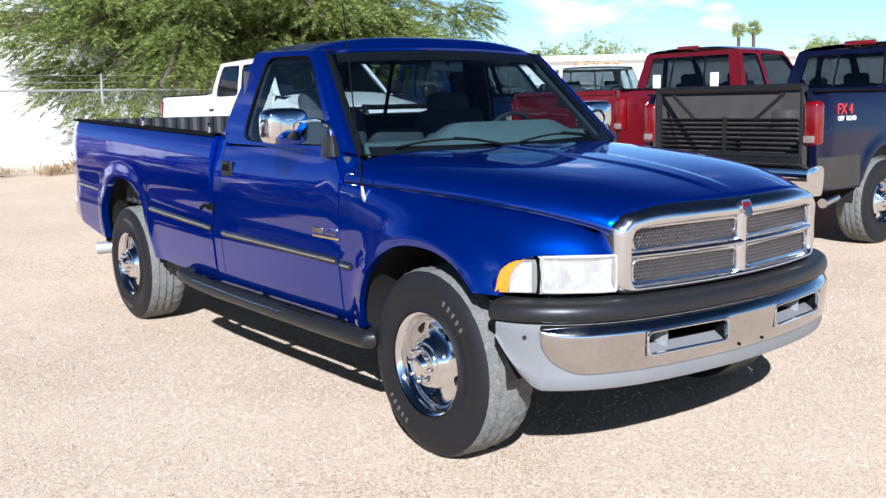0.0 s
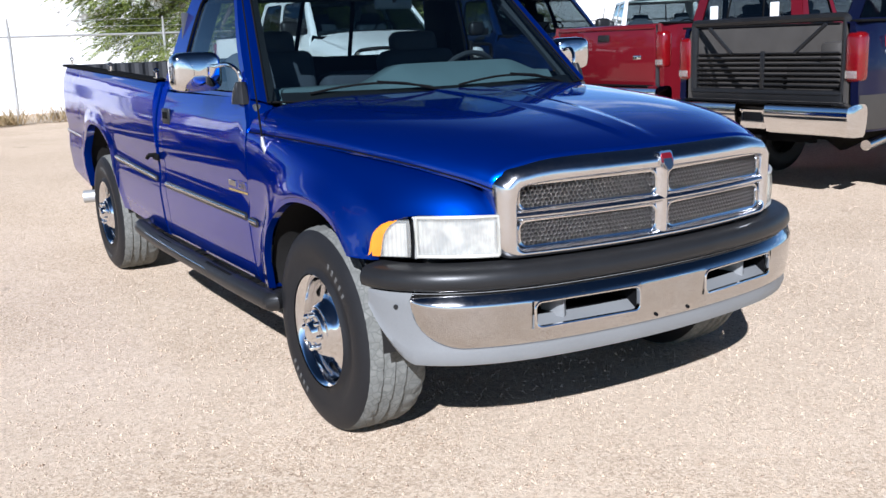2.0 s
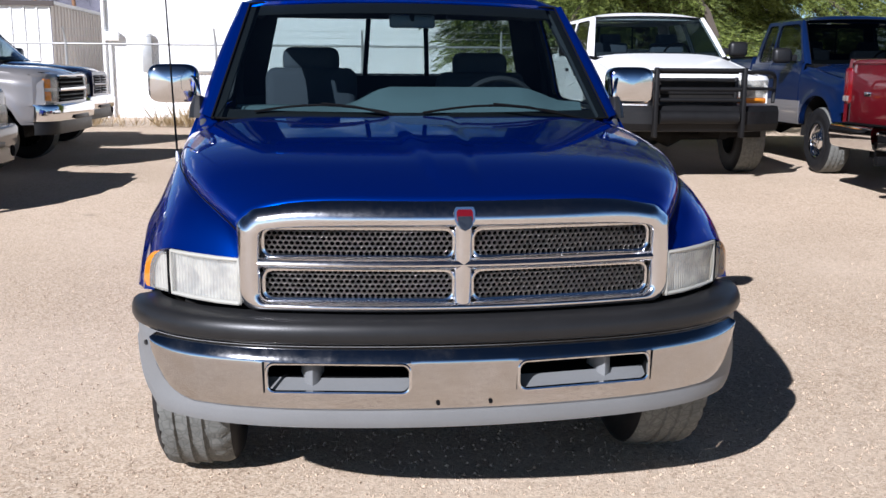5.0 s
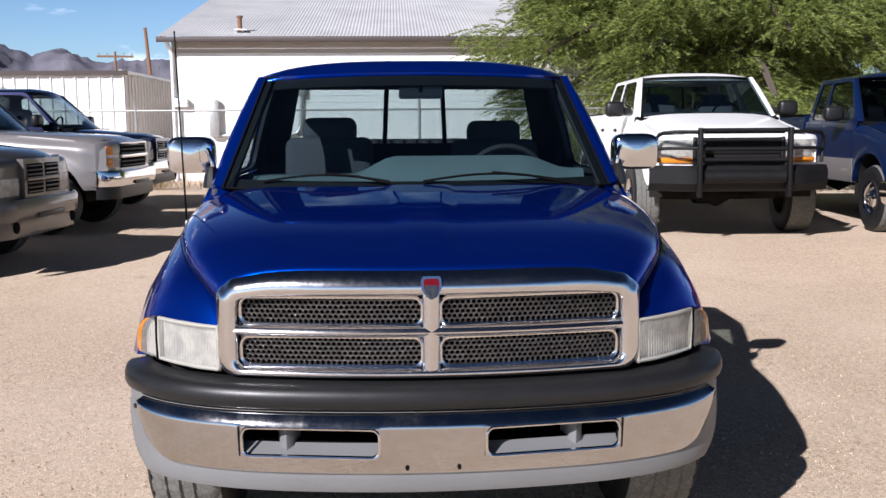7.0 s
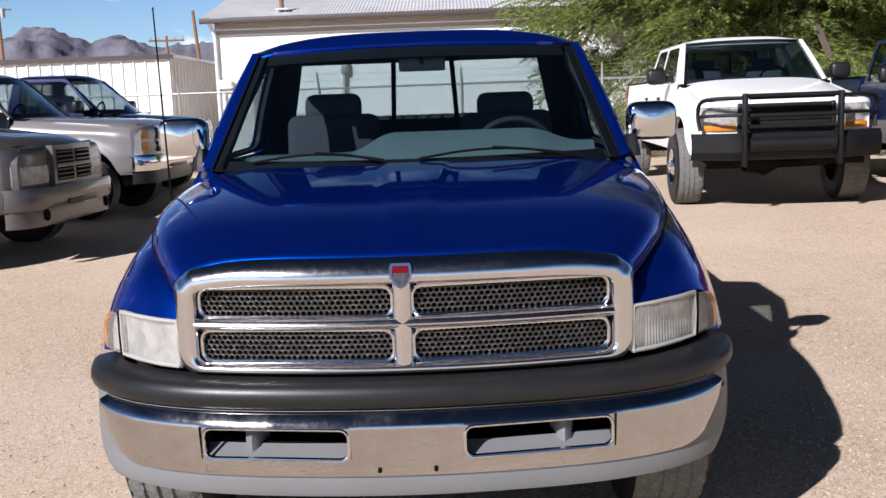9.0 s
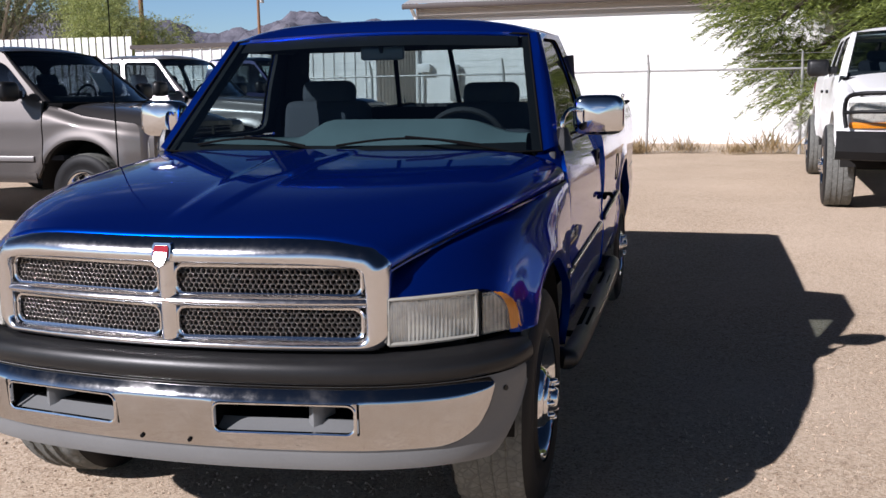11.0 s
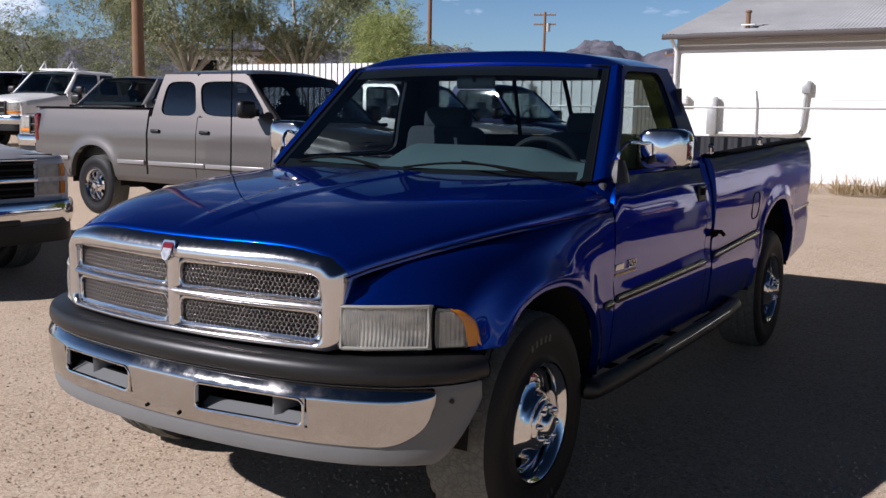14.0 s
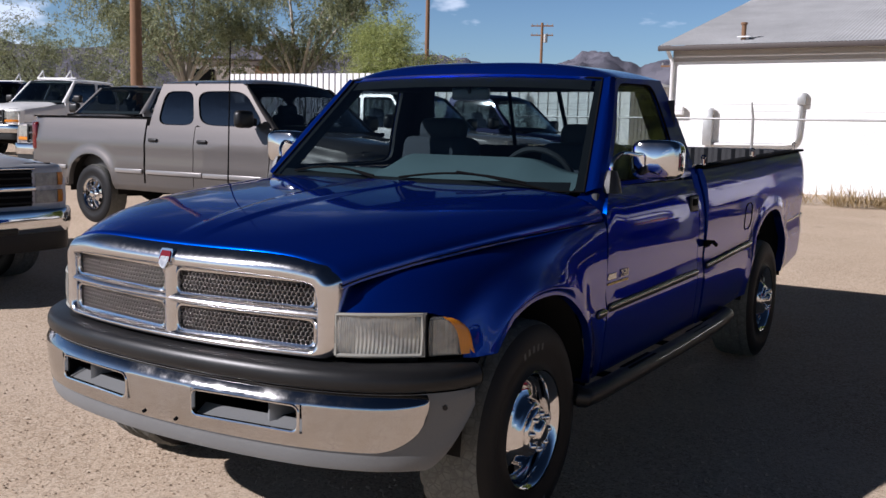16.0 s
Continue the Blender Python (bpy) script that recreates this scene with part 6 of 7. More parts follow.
    for y in (0.05, wb):
        g.tube([(-hw + 0.25, y, r), (-0.18, y, r), (0, y, r), (0.18, y, r), (hw - 0.25, y, r)], [0.05, 0.06, 0.15, 0.06, 0.05], 10)
    part("chassis", g, M["under"], t)
    front_end(t, style, P, hw, fo, hood_f, front_bumper, deep)
    if extras:
        extras(t, dict(fo=fo, hw=hw, tail=tail, rail=rail, bed=bed, belt=belt, roof=roof, cab_end=cab_end, ws_top=ws_top, wb=wb, cowl=cowl))
    return t


def front_end(t, style, P, hw, fo, hood_f, bumper, deep):
    y0 = -fo + 0.06
    top = hood_f - 0.075
    def yb(x):
        # plan of the nose: shallow bow in the middle, wrapping round at the corners
        u = min(1.0, abs(x) / hw)
        q = max(0.0, (u - 0.70) / 0.30)
        return y0 + 0.05 * u * u + 0.30 * (1 - (1 - min(1, q) ** 2.2) ** (1 / 2.2))
    def slab(xa, xb, za, zb, dy, name, mat, depth=0.05, label="", parent=None, n=12):
        rows = [[(x, yb(x) + dy + 0.006 * abs(2 * k / 3 - 1) ** 2, lerp(za, zb, k / 3)) for k in range(4)] for x in [lerp(xa, xb, i / n) for i in range(n + 1)]]
        return part(name, Geo().panel(rows, (0, depth, 0)), mat, parent or t, label)
    lo = top - 0.34
    part("grille_backing", Geo().box((0, y0 + 0.16, top - 0.17), (2 * hw - 0.4, 0.04, 0.42)), M["matte"], t)
    # painted nose skin that carries lamps and grille and turns over into the bonnet
    rows = []
    for i in range(41):
        x = (hw - 0.035) * math.sin(lerp(-0.5, 0.5, i / 40) * math.pi)
        rows.append([(x * k, yb(x) + d, z) for d, z, k in ((0.05, lo - 0.20, 1), (0.022, lo - 0.05, 1), (0.018, top - 0.05, 1), (0.022, top - 0.015, 1), (0.05, top + 0.02, 0.985), (0.11, top + 0.035, 0.95))])
    part("nose_panel", Geo().grid(rows), P, t, angle=50)
    if style == "ford":
        gf = slab(-0.50, 0.50, lo + 0.02, top, -0.005, "grille", M["matte"], 0.04)
        for z in (top - 0.02, top - 0.16, lo + 0.04):
            slab(-0.52, 0.52, z - 0.022, z + 0.022, -0.03, "grille_bar", M["black"], 0.03, parent=gf)
        for x in (-0.5, 0.5):
            part("grille_bar", Geo().box((x, yb(x) - 0.012, top - 0.16), (0.045, 0.05, 0.34), 0.012), M["black"], gf)
        slab(-0.47, 0.47, lo + 0.05, top - 0.03, -0.012, "grille_mesh", M["under"], 0.01, parent=gf)
        for s in (1, -1):
            slab(s * 0.53, s * (hw - 0.09), lo + 0.13, top - 0.02, -0.015, "headlamp", M["headlamp"], 0.06, "clear headlamp")
            slab(s * 0.53, s * (hw - 0.09), lo + 0.055, lo + 0.115, -0.015, "turn_signal", M["amber"], 0.06, "amber turn signal")
            slab(s * 0.535, s * (hw - 0.095), lo + 0.06, top - 0.025, 0.010, "lamp_reflector", M["bulb"], 0.004)
    elif style == "ram":
        gf = slab(-0.42, 0.42, lo - 0.02, top + 0.03, -0.03, "grille", P, 0.06)
        slab(-0.36, -0.03, lo + 0.03, top - 0.02, -0.036, "grille_opening", M["matte"], 0.01, parent=gf)
        slab(0.03, 0.36, lo + 0.03, top - 0.02, -0.036, "grille_opening", M["matte"], 0.01, parent=gf)
        for k in range(7):
            z = lerp(lo + 0.05, top - 0.04, k / 6)
            for xa, xb in ((-0.36, -0.03), (0.03, 0.36)):
                slab(xa, xb, z - 0.007, z + 0.007, -0.044, "grille_slat", P, 0.02, parent=gf)
        slab(-0.38, 0.38, (lo + top) / 2 - 0.014, (lo + top) / 2 + 0.022, -0.046, "grille_bar", P, 0.03, parent=gf)
        for s in (1, -1):
            slab(s * 0.45, s * (hw - 0.075), lo + 0.02, lo + 0.20, 0.004, "headlamp", M["headlamp"], 0.05, "clear headlamp")
            slab(s * 0.455, s * (hw - 0.08), lo + 0.025, lo + 0.195, 0.014, "lamp_reflector", M["bulb"], 0.004)
    else:
        gf = slab(-0.52, 0.52, lo + 0.02, top, 0.0, "grille", M["matte"], 0.04)
        for k in range(6):
            z = lerp(lo + 0.05, top - 0.03, k / 5)
            slab(-0.52, 0.52, z - 0.008, z + 0.008, -0.012, "grille_slat", M["black"], 0.02, parent=gf)
        slab(-0.54, 0.54, (lo + top) / 2 - 0.02, (lo + top) / 2 + 0.02, -0.025, "grille_bar", M["chrome"], 0.03, parent=gf)
        slab(-0.54, 0.54, top - 0.012, top + 0.012, -0.018, "grille_bar", M["chrome"], 0.03, parent=gf)
        for s in (1, -1):
            for za, zb in ((lo + 0.04, lo + 0.15), (lo + 0.19, lo + 0.30)):
                slab(s * 0.56, s * (hw - 0.20), za, zb, -0.005, "headlamp", M["headlamp"], 0.05, "clear headlamp")
                slab(s * (hw - 0.195), s * (hw - 0.115), za, zb, -0.005, "turn_signal", M["amber"], 0.06, "amber turn signal")
            slab(s * 0.565, s * (hw - 0.125), lo + 0.045, lo + 0.295, 0.012, "lamp_reflector", M["bulb"], 0.004)
    # bumper
    if bumper in ("chrome", "paint", "black"):
        mat = {"chrome": M["chrome"], "paint": P, "black": M["black"]}[bumper]
        zt = lo - 0.005
        rows = []
        for i in range(41):
            x = (hw - 0.005) * math.sin(lerp(-0.5, 0.5, i / 40) * math.pi)
            yy = yb(x) - 0.09
            rows.append([(x, yy + d, zt - q) for d, q in ((0.10, 0.0), (0.02, 0.0), (0.0, 0.03), (0.005, 0.14), (0.02, 0.20), (0.10, 0.21))])
        fb = part("front_bumper", Geo().grid(rows), mat, t, angle=40)
        slab(-hw + 0.03, hw - 0.03, zt - 0.36, zt - 0.19, -0.045, "bumper_valance", P if bumper == "paint" else M["black"], 0.06, n=40)
        part("bumper_pad", Geo().box((0, yb(0) - 0.088, zt - 0.17), (0.62, 0.012, 0.05), 0.005), M["black"], fb)
        if style == "ram":
            for s in (1, -1):
                part("fog_lamp", Geo().tube([(s * 0.66, yb(0.66) - 0.055, zt - 0.26), (s * 0.66, yb(0.66) + 0.02, zt - 0.26)], 0.055, 16), M["matte"], t)


def guard(t, k):
    """Heavy black brush guard with replacement bumper."""
    y = -k["fo"] - 0.12
    up = 0.0
    g = Geo()
    rows = []
    for i in range(17):
        x = lerp(-1.02, 1.02, i / 16)
        sweep = 0.22 * smooth01((abs(x) - 0.55) / 0.5)
        rows.append([(x, y + sweep + d, z + up) for d, z in ((0.16, 0.86), (0.0, 0.86), (-0.05, 0.80), (-0.05, 0.66), (0.0, 0.58), (0.16, 0.56))])
    b = part("front_bumper", Geo().grid(rows), M["guardblack"], t, "black steel replacement bumper", angle=25)
    part("bumper_roll", Geo().tube([(-0.45, y - 0.07, 0.74 + up), (0.45, y - 0.07, 0.74 + up)], 0.075, 14), M["guardblack"], b)
    for x in (-0.50, 0.50):
        part("guard_upright", Geo().box((x, y - 0.07, 0.90 + up), (0.05, 0.10, 0.78), 0.015), M["guardblack"], b)
    for z in (1.26, 1.05, 0.93):
        part("guard_bar", Geo().tube([(-0.50, y - 0.05, z), (0.50, y - 0.05, z)], 0.026, 10), M["guardblack"], b)
    for s in (1, -1):
        part("lamp_hoop", Geo().tube(spline([(s * 0.50, y - 0.05, 1.24), (s * 0.80, y + 0.02, 1.24), (s * 0.93, y + 0.14, 1.20), (s * 0.95, y + 0.18, 1.05), (s * 0.93, y + 0.15, 0.90)], 14), 0.022, 8), M["guardblack"], b)
        part("lamp_hoop_rail", Geo().tube([(s * 0.50, y - 0.05, 1.06), (s * 0.80, y + 0.03, 1.06), (s * 0.95, y + 0.17, 1.05)], 0.018, 8), M["guardblack"], b)
    part("guard_screen", Geo().box((0, y - 0.02, 1.245), (0.9, 0.012, 0.05)), M["under"], b)


def cab_lights(t, k):
    for x in (-0.42, -0.22, 0.0, 0.22, 0.42):
        part("clearance_lamp", Geo().box((x, k["ws_top"] + 0.10, k["roof"] - 0.005), (0.09, 0.14, 0.04), 0.015), M["amber"], t, "amber roof clearance lamp")


def louvre_gate(t, k):
    """Black louvred tailgate under a net frame, with stays."""
    tail, rail, hw = k["tail"], k["rail"], k["hw"]
    y = tail - 0.03
    f = part("tailgate_frame", Geo().tube([Vector(p) for p in ring_path((0, y, rail - 0.27), 1.62, 0.62, 0.03, 4)] + [ring_path((0, y, rail - 0.27), 1.62, 0.62, 0.03, 4)[0]], 0.035, 8), M["black"], t, "black aftermarket louvred tailgate")
    for q in range(7):
        part("tailgate_louvre", Geo().box((0, y, rail - 0.52 + 0.045 * q), (1.52, 0.05, 0.012), 0.004, Matrix.Rotation(radians(35), 4, "X")), M["black"], f)
    part("tailgate_louvre_post", Geo().box((0, y + 0.02, rail - 0.38), (0.04, 0.02, 0.32), 0.004), M["black"], f)
    part("gate_lower_panel", Geo().box((0, y, rail - 0.60), (1.62, 0.06, 0.10), 0.01), M["black"], f)
    for s in (1, -1):
        part("gate_stay", Geo().tube([(s * 0.62, y + 0.01, rail - 0.01), (s * 0.34, y + 0.03, rail - 0.24)], 0.018, 8), M["black"], f)
    part("hitch_plate", Geo().box((0, bedmid(k), 0.95), (0.9, 0.5, 0.3), 0.03).box((0.05, bedmid(k), 1.18), (0.22, 0.30, 0.22), 0.04), M["dusty"], f)


def bedmid(k):
    return (k["bed"] + k["tail"]) / 2


def offroad_mark(t, k):
    """Off-road lettering behind the rear wheel on the near bed side."""
    x = -(k["hw"] - 0.022)
    yy = k["tail"] - 0.42
    turn = Matrix.Translation((x - 0.012, yy, k["rail"] - 0.245)) @ Matrix.Rotation(radians(-90), 4, "Z") @ Matrix.Rotation(radians(90), 4, "X")
    flat_text("OFF", 0.058, M["paper"], "offroad_lettering", t, Matrix.Translation((0, 0.085, 0)) @ turn)
    flat_text("ROAD", 0.058, M["paper"], "offroad_lettering", t, Matrix.Translation((0, -0.085, 0)) @ turn)
    up = Matrix.Rotation(radians(-90), 4, "Z") @ Matrix.Rotation(radians(90), 4, "X")
    flat_text("FX", 0.14, M["redfoil"], "trim_lettering", t, Matrix.Translation((x - 0.005, yy + 0.06, k["rail"] - 0.165)) @ up)
    flat_text("4", 0.14, M["redfoil"], "trim_lettering", t, Matrix.Translation((x - 0.005, yy - 0.088, k["rail"] - 0.165)) @ up)


def fx_extras(t, k):
    louvre_gate(t, k)
    offroad_mark(t, k)
    part("tail_step", Geo().tube([(-0.9, k["tail"] - 0.45, 0.50), (-0.95, k["tail"] - 0.15, 0.47)], 0.045, 10), M["wornchrome"], t, "exhaust tip")
    price_card(t, k, -0.52)


def price_card(t, k, x, w=0.13, h=0.20):
    part("window_card", Geo().box((x, k["cab_end"] + 0.0, k["belt"] + 0.20), (w, 0.006, h)), M["paper"], t, "white paper card in the rear window")


def red_extras(t, k):
    price_card(t, k, -0.48)
    price_card(t, k, 0.50)
    part("stop_lamp", Geo().box((0, k["cab_end"] - 0.05, k["roof"] - 0.02), (0.34, 0.06, 0.05), 0.01), M["redlens"], t, "red high stop lamp")
    turn = Matrix.Translation((-(k["hw"] + 0.004), k["tail"] - 0.45, k["rail"] - 0.20)) @ Matrix.Rotation(radians(-90), 4, "Z") @ Matrix.Rotation(radians(90), 4, "X")
    flat_text("4X4", 0.14, M["paper"], "drive_lettering", t, turn)


def fx_card(t, k):
    fx_extras(t, k)
    part("stop_lamp", Geo().box((0, k["cab_end"] - 0.05, k["roof"] - 0.02), (0.34, 0.06, 0.05), 0.01), M["redlens"], t, "red high stop lamp")


def roof_rack(t, k):
    y, z = k["ws_top"] + 0.18, k["roof"] - 0.03
    part("rack_bar", Geo().box((0, y, z + 0.03), (1.30, 0.05, 0.03), 0.008), M["white"], t, "white ladder-rack bar")
    for x in (-0.52, 0.42):
        part("rack_strut", Geo().tube([(x - 0.14, y, z + 0.02), (x + 0.05, y, z + 0.23), (x + 0.10, y, z + 0.02)], 0.02, 6), M["white"], t, "white ladder-rack strut")


def windscreen_card(t, k):
    part("window_card", Geo().box((0.35, k["cowl"] + 0.42, k["belt"] + 0.20), (0.22, 0.01, 0.26), 0.0, Matrix.Rotation(radians(-35), 4, "X")), M["paper"], t, "white paper card behind the windscreen")


def pewter_extras(t, k):
    windscreen_card(t, k)
    for s in (1, -1):
        # moulding strips; silver paint stands in for the sky reflected along them
        for y0, y1 in ((0.56, 1.56), (1.58, 2.63), (2.71, 3.26), (4.34, k["tail"] - 0.06)):
            part("side_moulding", Geo().box((s * (k["hw"] + 0.002), (y0 + y1) / 2, 0.745), (0.022, y1 - y0, 0.055), 0.008), M["silver"], t, "body-side moulding, sky reflection painted in as pale silver")


def lot_z(y, x=0.0):
    """The lot lies level round the blue pickup and rises a little behind it, more towards the gum trees."""
    return (0.15 + 0.42 * smooth01((-8 - x) / 14)) * smooth01((y - 3.7) / 4.0)


vehicle("pickup_truck", pose(3.90, 8.05, lot_z(8.0), 0, 0, -4), "white crew-cab pickup truck with a black brush guard", "pickup truck", M["white"], hw=1.0, fo=0.95, wb=4.37, ro=1.2, r=0.455, rock=0.62, belt=1.44, hood_f=1.25, hood_r=1.47, cowl=0.45, ws_top=1.20, roof=2.04, cab_end=3.1, bed=3.17, rail=1.50, splits=(0.52,), front_bumper="none", glass_front="pane", track=0.08, tyre_w=0.30, extras=guard)
vehicle("pickup_truck", pose(6.72, 7.75, lot_z(7.7), 0, 0, -5), "dark blue extended-cab pickup truck with silver lower sides", "pickup truck", M["steelblue"], hw=1.0, fo=0.95, wb=3.6, ro=1.2, r=0.41, rock=0.58, belt=1.36, hood_f=1.20, hood_r=1.36, cowl=0.45, ws_top=1.20, roof=2.02, cab_end=2.45, bed=2.52, rail=1.46, splits=(0.62,), lower=M["silver"], lower_z=0.88, glass_side="pane")
vehicle("pickup_truck", pose(9.95, 5.42, lot_z(5.4), 0, 0, 90), "dark red extended-cab pickup truck with chrome rear bumper", "pickup truck", M["red"], hw=1.0, fo=0.95, wb=3.55, ro=1.15, r=0.41, rock=0.58, belt=1.40, hood_f=1.20, hood_r=1.38, roof=2.07, cab_end=2.35, bed=2.42, rail=1.48, splits=(0.6,), rear_sash=0.14, extras=red_extras)
vehicle("pickup_truck", pose(9.30, 2.53, 0, 0, 0, 90), "navy pickup truck with grey lower sides and a black louvred tailgate", "pickup truck", M["navy"], hw=1.0, fo=0.95, wb=3.6, ro=1.2, r=0.41, rock=0.58, belt=1.36, hood_f=1.18, hood_r=1.34, roof=2.0, cab_end=2.45, bed=2.52, rail=1.46, splits=(0.6,), lower=M["lowgrey"], lower_z=0.88, gate="none", bed_lining="dusty", extras=fx_card)
vehicle("pickup_truck", pose(10.57, 9.5, lot_z(9.5), 0, 0, -35), "white pickup truck with amber roof clearance lamps", "pickup truck", M["white"], hw=1.0, fo=0.95, wb=3.97, ro=1.2, r=0.42, rock=0.6, belt=1.36, hood_f=1.20, hood_r=1.36, roof=2.02, cab_end=2.75, bed=2.82, rail=1.48, splits=(0.52,), glass_front="pane", glass_side="pane", extras=cab_lights)
vehicle("pickup_truck", pose(-4.52, 6.15, lot_z(6.1), 0, 0, 87), "pewter four-door pickup truck with bright wheels", "pickup truck", M["pewter"], hw=1.0, fo=0.97, wb=3.80, ro=1.38, r=0.40, rock=0.50, belt=1.33, hood_f=1.14, hood_r=1.31, cowl=0.28, ws_top=1.08, roof=1.94, cab_end=2.66, bed=2.69, rail=1.43, splits=(0.58,), style="ram", wheels="spoke", front_bumper="paint", lower=M["pewter"], lower_z=0.60, glass_front="pane", glass_side="tinted", soft=4.5, drop=0.07, head=0.17, extras=pewter_extras)
vehicle("pickup_truck", pose(-4.45, 9.5, lot_z(9.5), 0, 0, 88), "pale silver pickup truck with stacked headlamps", "pickup truck", M["silver"], hw=0.97, fo=0.92, wb=3.35, ro=1.2, r=0.39, rock=0.56, belt=1.32, hood_f=1.22, hood_r=1.32, cowl=0.70, ws_top=1.40, roof=1.92, cab_end=2.4, bed=2.47, rail=1.36, splits=(0.62,), style="chevy", glass_side="pane", glass_front="pane")
vehicle("pickup_truck", pose(-4.85, 12.7, lot_z(12), 0, 0, 88), "navy blue pickup truck with chrome bumper", "pickup truck", M["navy"], hw=1.0, fo=0.92, wb=3.42, ro=1.2, r=0.40, rock=0.56, belt=1.36, hood_f=1.22, hood_r=1.34, cowl=0.32, ws_top=1.06, roof=2.0, cab_end=2.0, bed=2.07, rail=1.40, splits=(), style="ram", glass_side="pane", glass_front="pane")
vehicle("sport_utility", pose(-5.70, 1.5, 0, 0, 0, 90), "silver-white sport utility vehicle with chrome bumper and black lower trim", "car", M["pearl"], hw=0.99, fo=0.95, wb=2.95, ro=1.05, r=0.385, rock=0.50, belt=1.25, hood_f=1.12, hood_r=1.22, cowl=0.45, ws_top=1.2, roof=1.90, cab_end=2.55, splits=(0.35, 0.65), style="chevy", suv=True, lower=M["pewter"])
vehicle("pickup_truck", pose(-19.45, 11.75, lot_z(12, -19.5), 0, 0, 10), "white pickup truck with white roof rack struts", "pickup truck", M["white"], hw=1.0, fo=0.95, wb=3.6, ro=1.2, r=0.41, rock=0.58, belt=1.43, hood_f=1.26, hood_r=1.43, roof=2.08, cab_end=2.75, bed=2.82, rail=1.50, splits=(0.55,), glass_front="pane", glass_side="tinted", extras=roof_rack)
vehicle("sport_utility", pose(-13.0, 8.8, lot_z(9, -13), 0, 0, 7), "silver sport utility vehicle with a sloping windscreen", "car", M["silver"], hw=0.97, fo=0.9, wb=2.8, ro=1.0, r=0.38, rock=0.5, belt=1.38, hood_f=1.20, hood_r=1.36, cowl=0.45, ws_top=1.2, roof=1.98, cab_end=2.4, splits=(0.4, 0.7), suv=True, glass_front="pane")
vehicle("pickup_truck", pose(-22.3, 12.2, lot_z(12, -22), 0, 0, 10), "black pickup truck with a white roof rack", "pickup truck", M["navy"], hw=1.0, fo=0.95, wb=3.6, ro=1.2, r=0.40, rock=0.56, belt=1.34, hood_f=1.18, hood_r=1.33, roof=2.02, cab_end=2.2, bed=2.27, rail=1.45, splits=(), extras=roof_rack)


# ---------------------------------------------------------------- ground, buildings, fences
g = Geo()
ticks = [-4600, -900, -200, -60, -30, -15, -7, -3] + [0.5 * k for k in range(20)] + [12, 16, 20, 30, 60, 200, 900, 4600]
across = [-4600, -900, -200, -60, -30] + [-24 + 1.5 * k for k in range(12)] + [0, 20, 60, 200, 900, 4600]
g.grid([[(x, y, lot_z(y, x)) for y in ticks] for x in across])
solid("ground", g, M["gravel"], "pale pink decomposed-granite gravel lot, dry and sunlit", "ground", kind="structure")

EAVE, EX, EY = 3.80, -6.05, 21.1


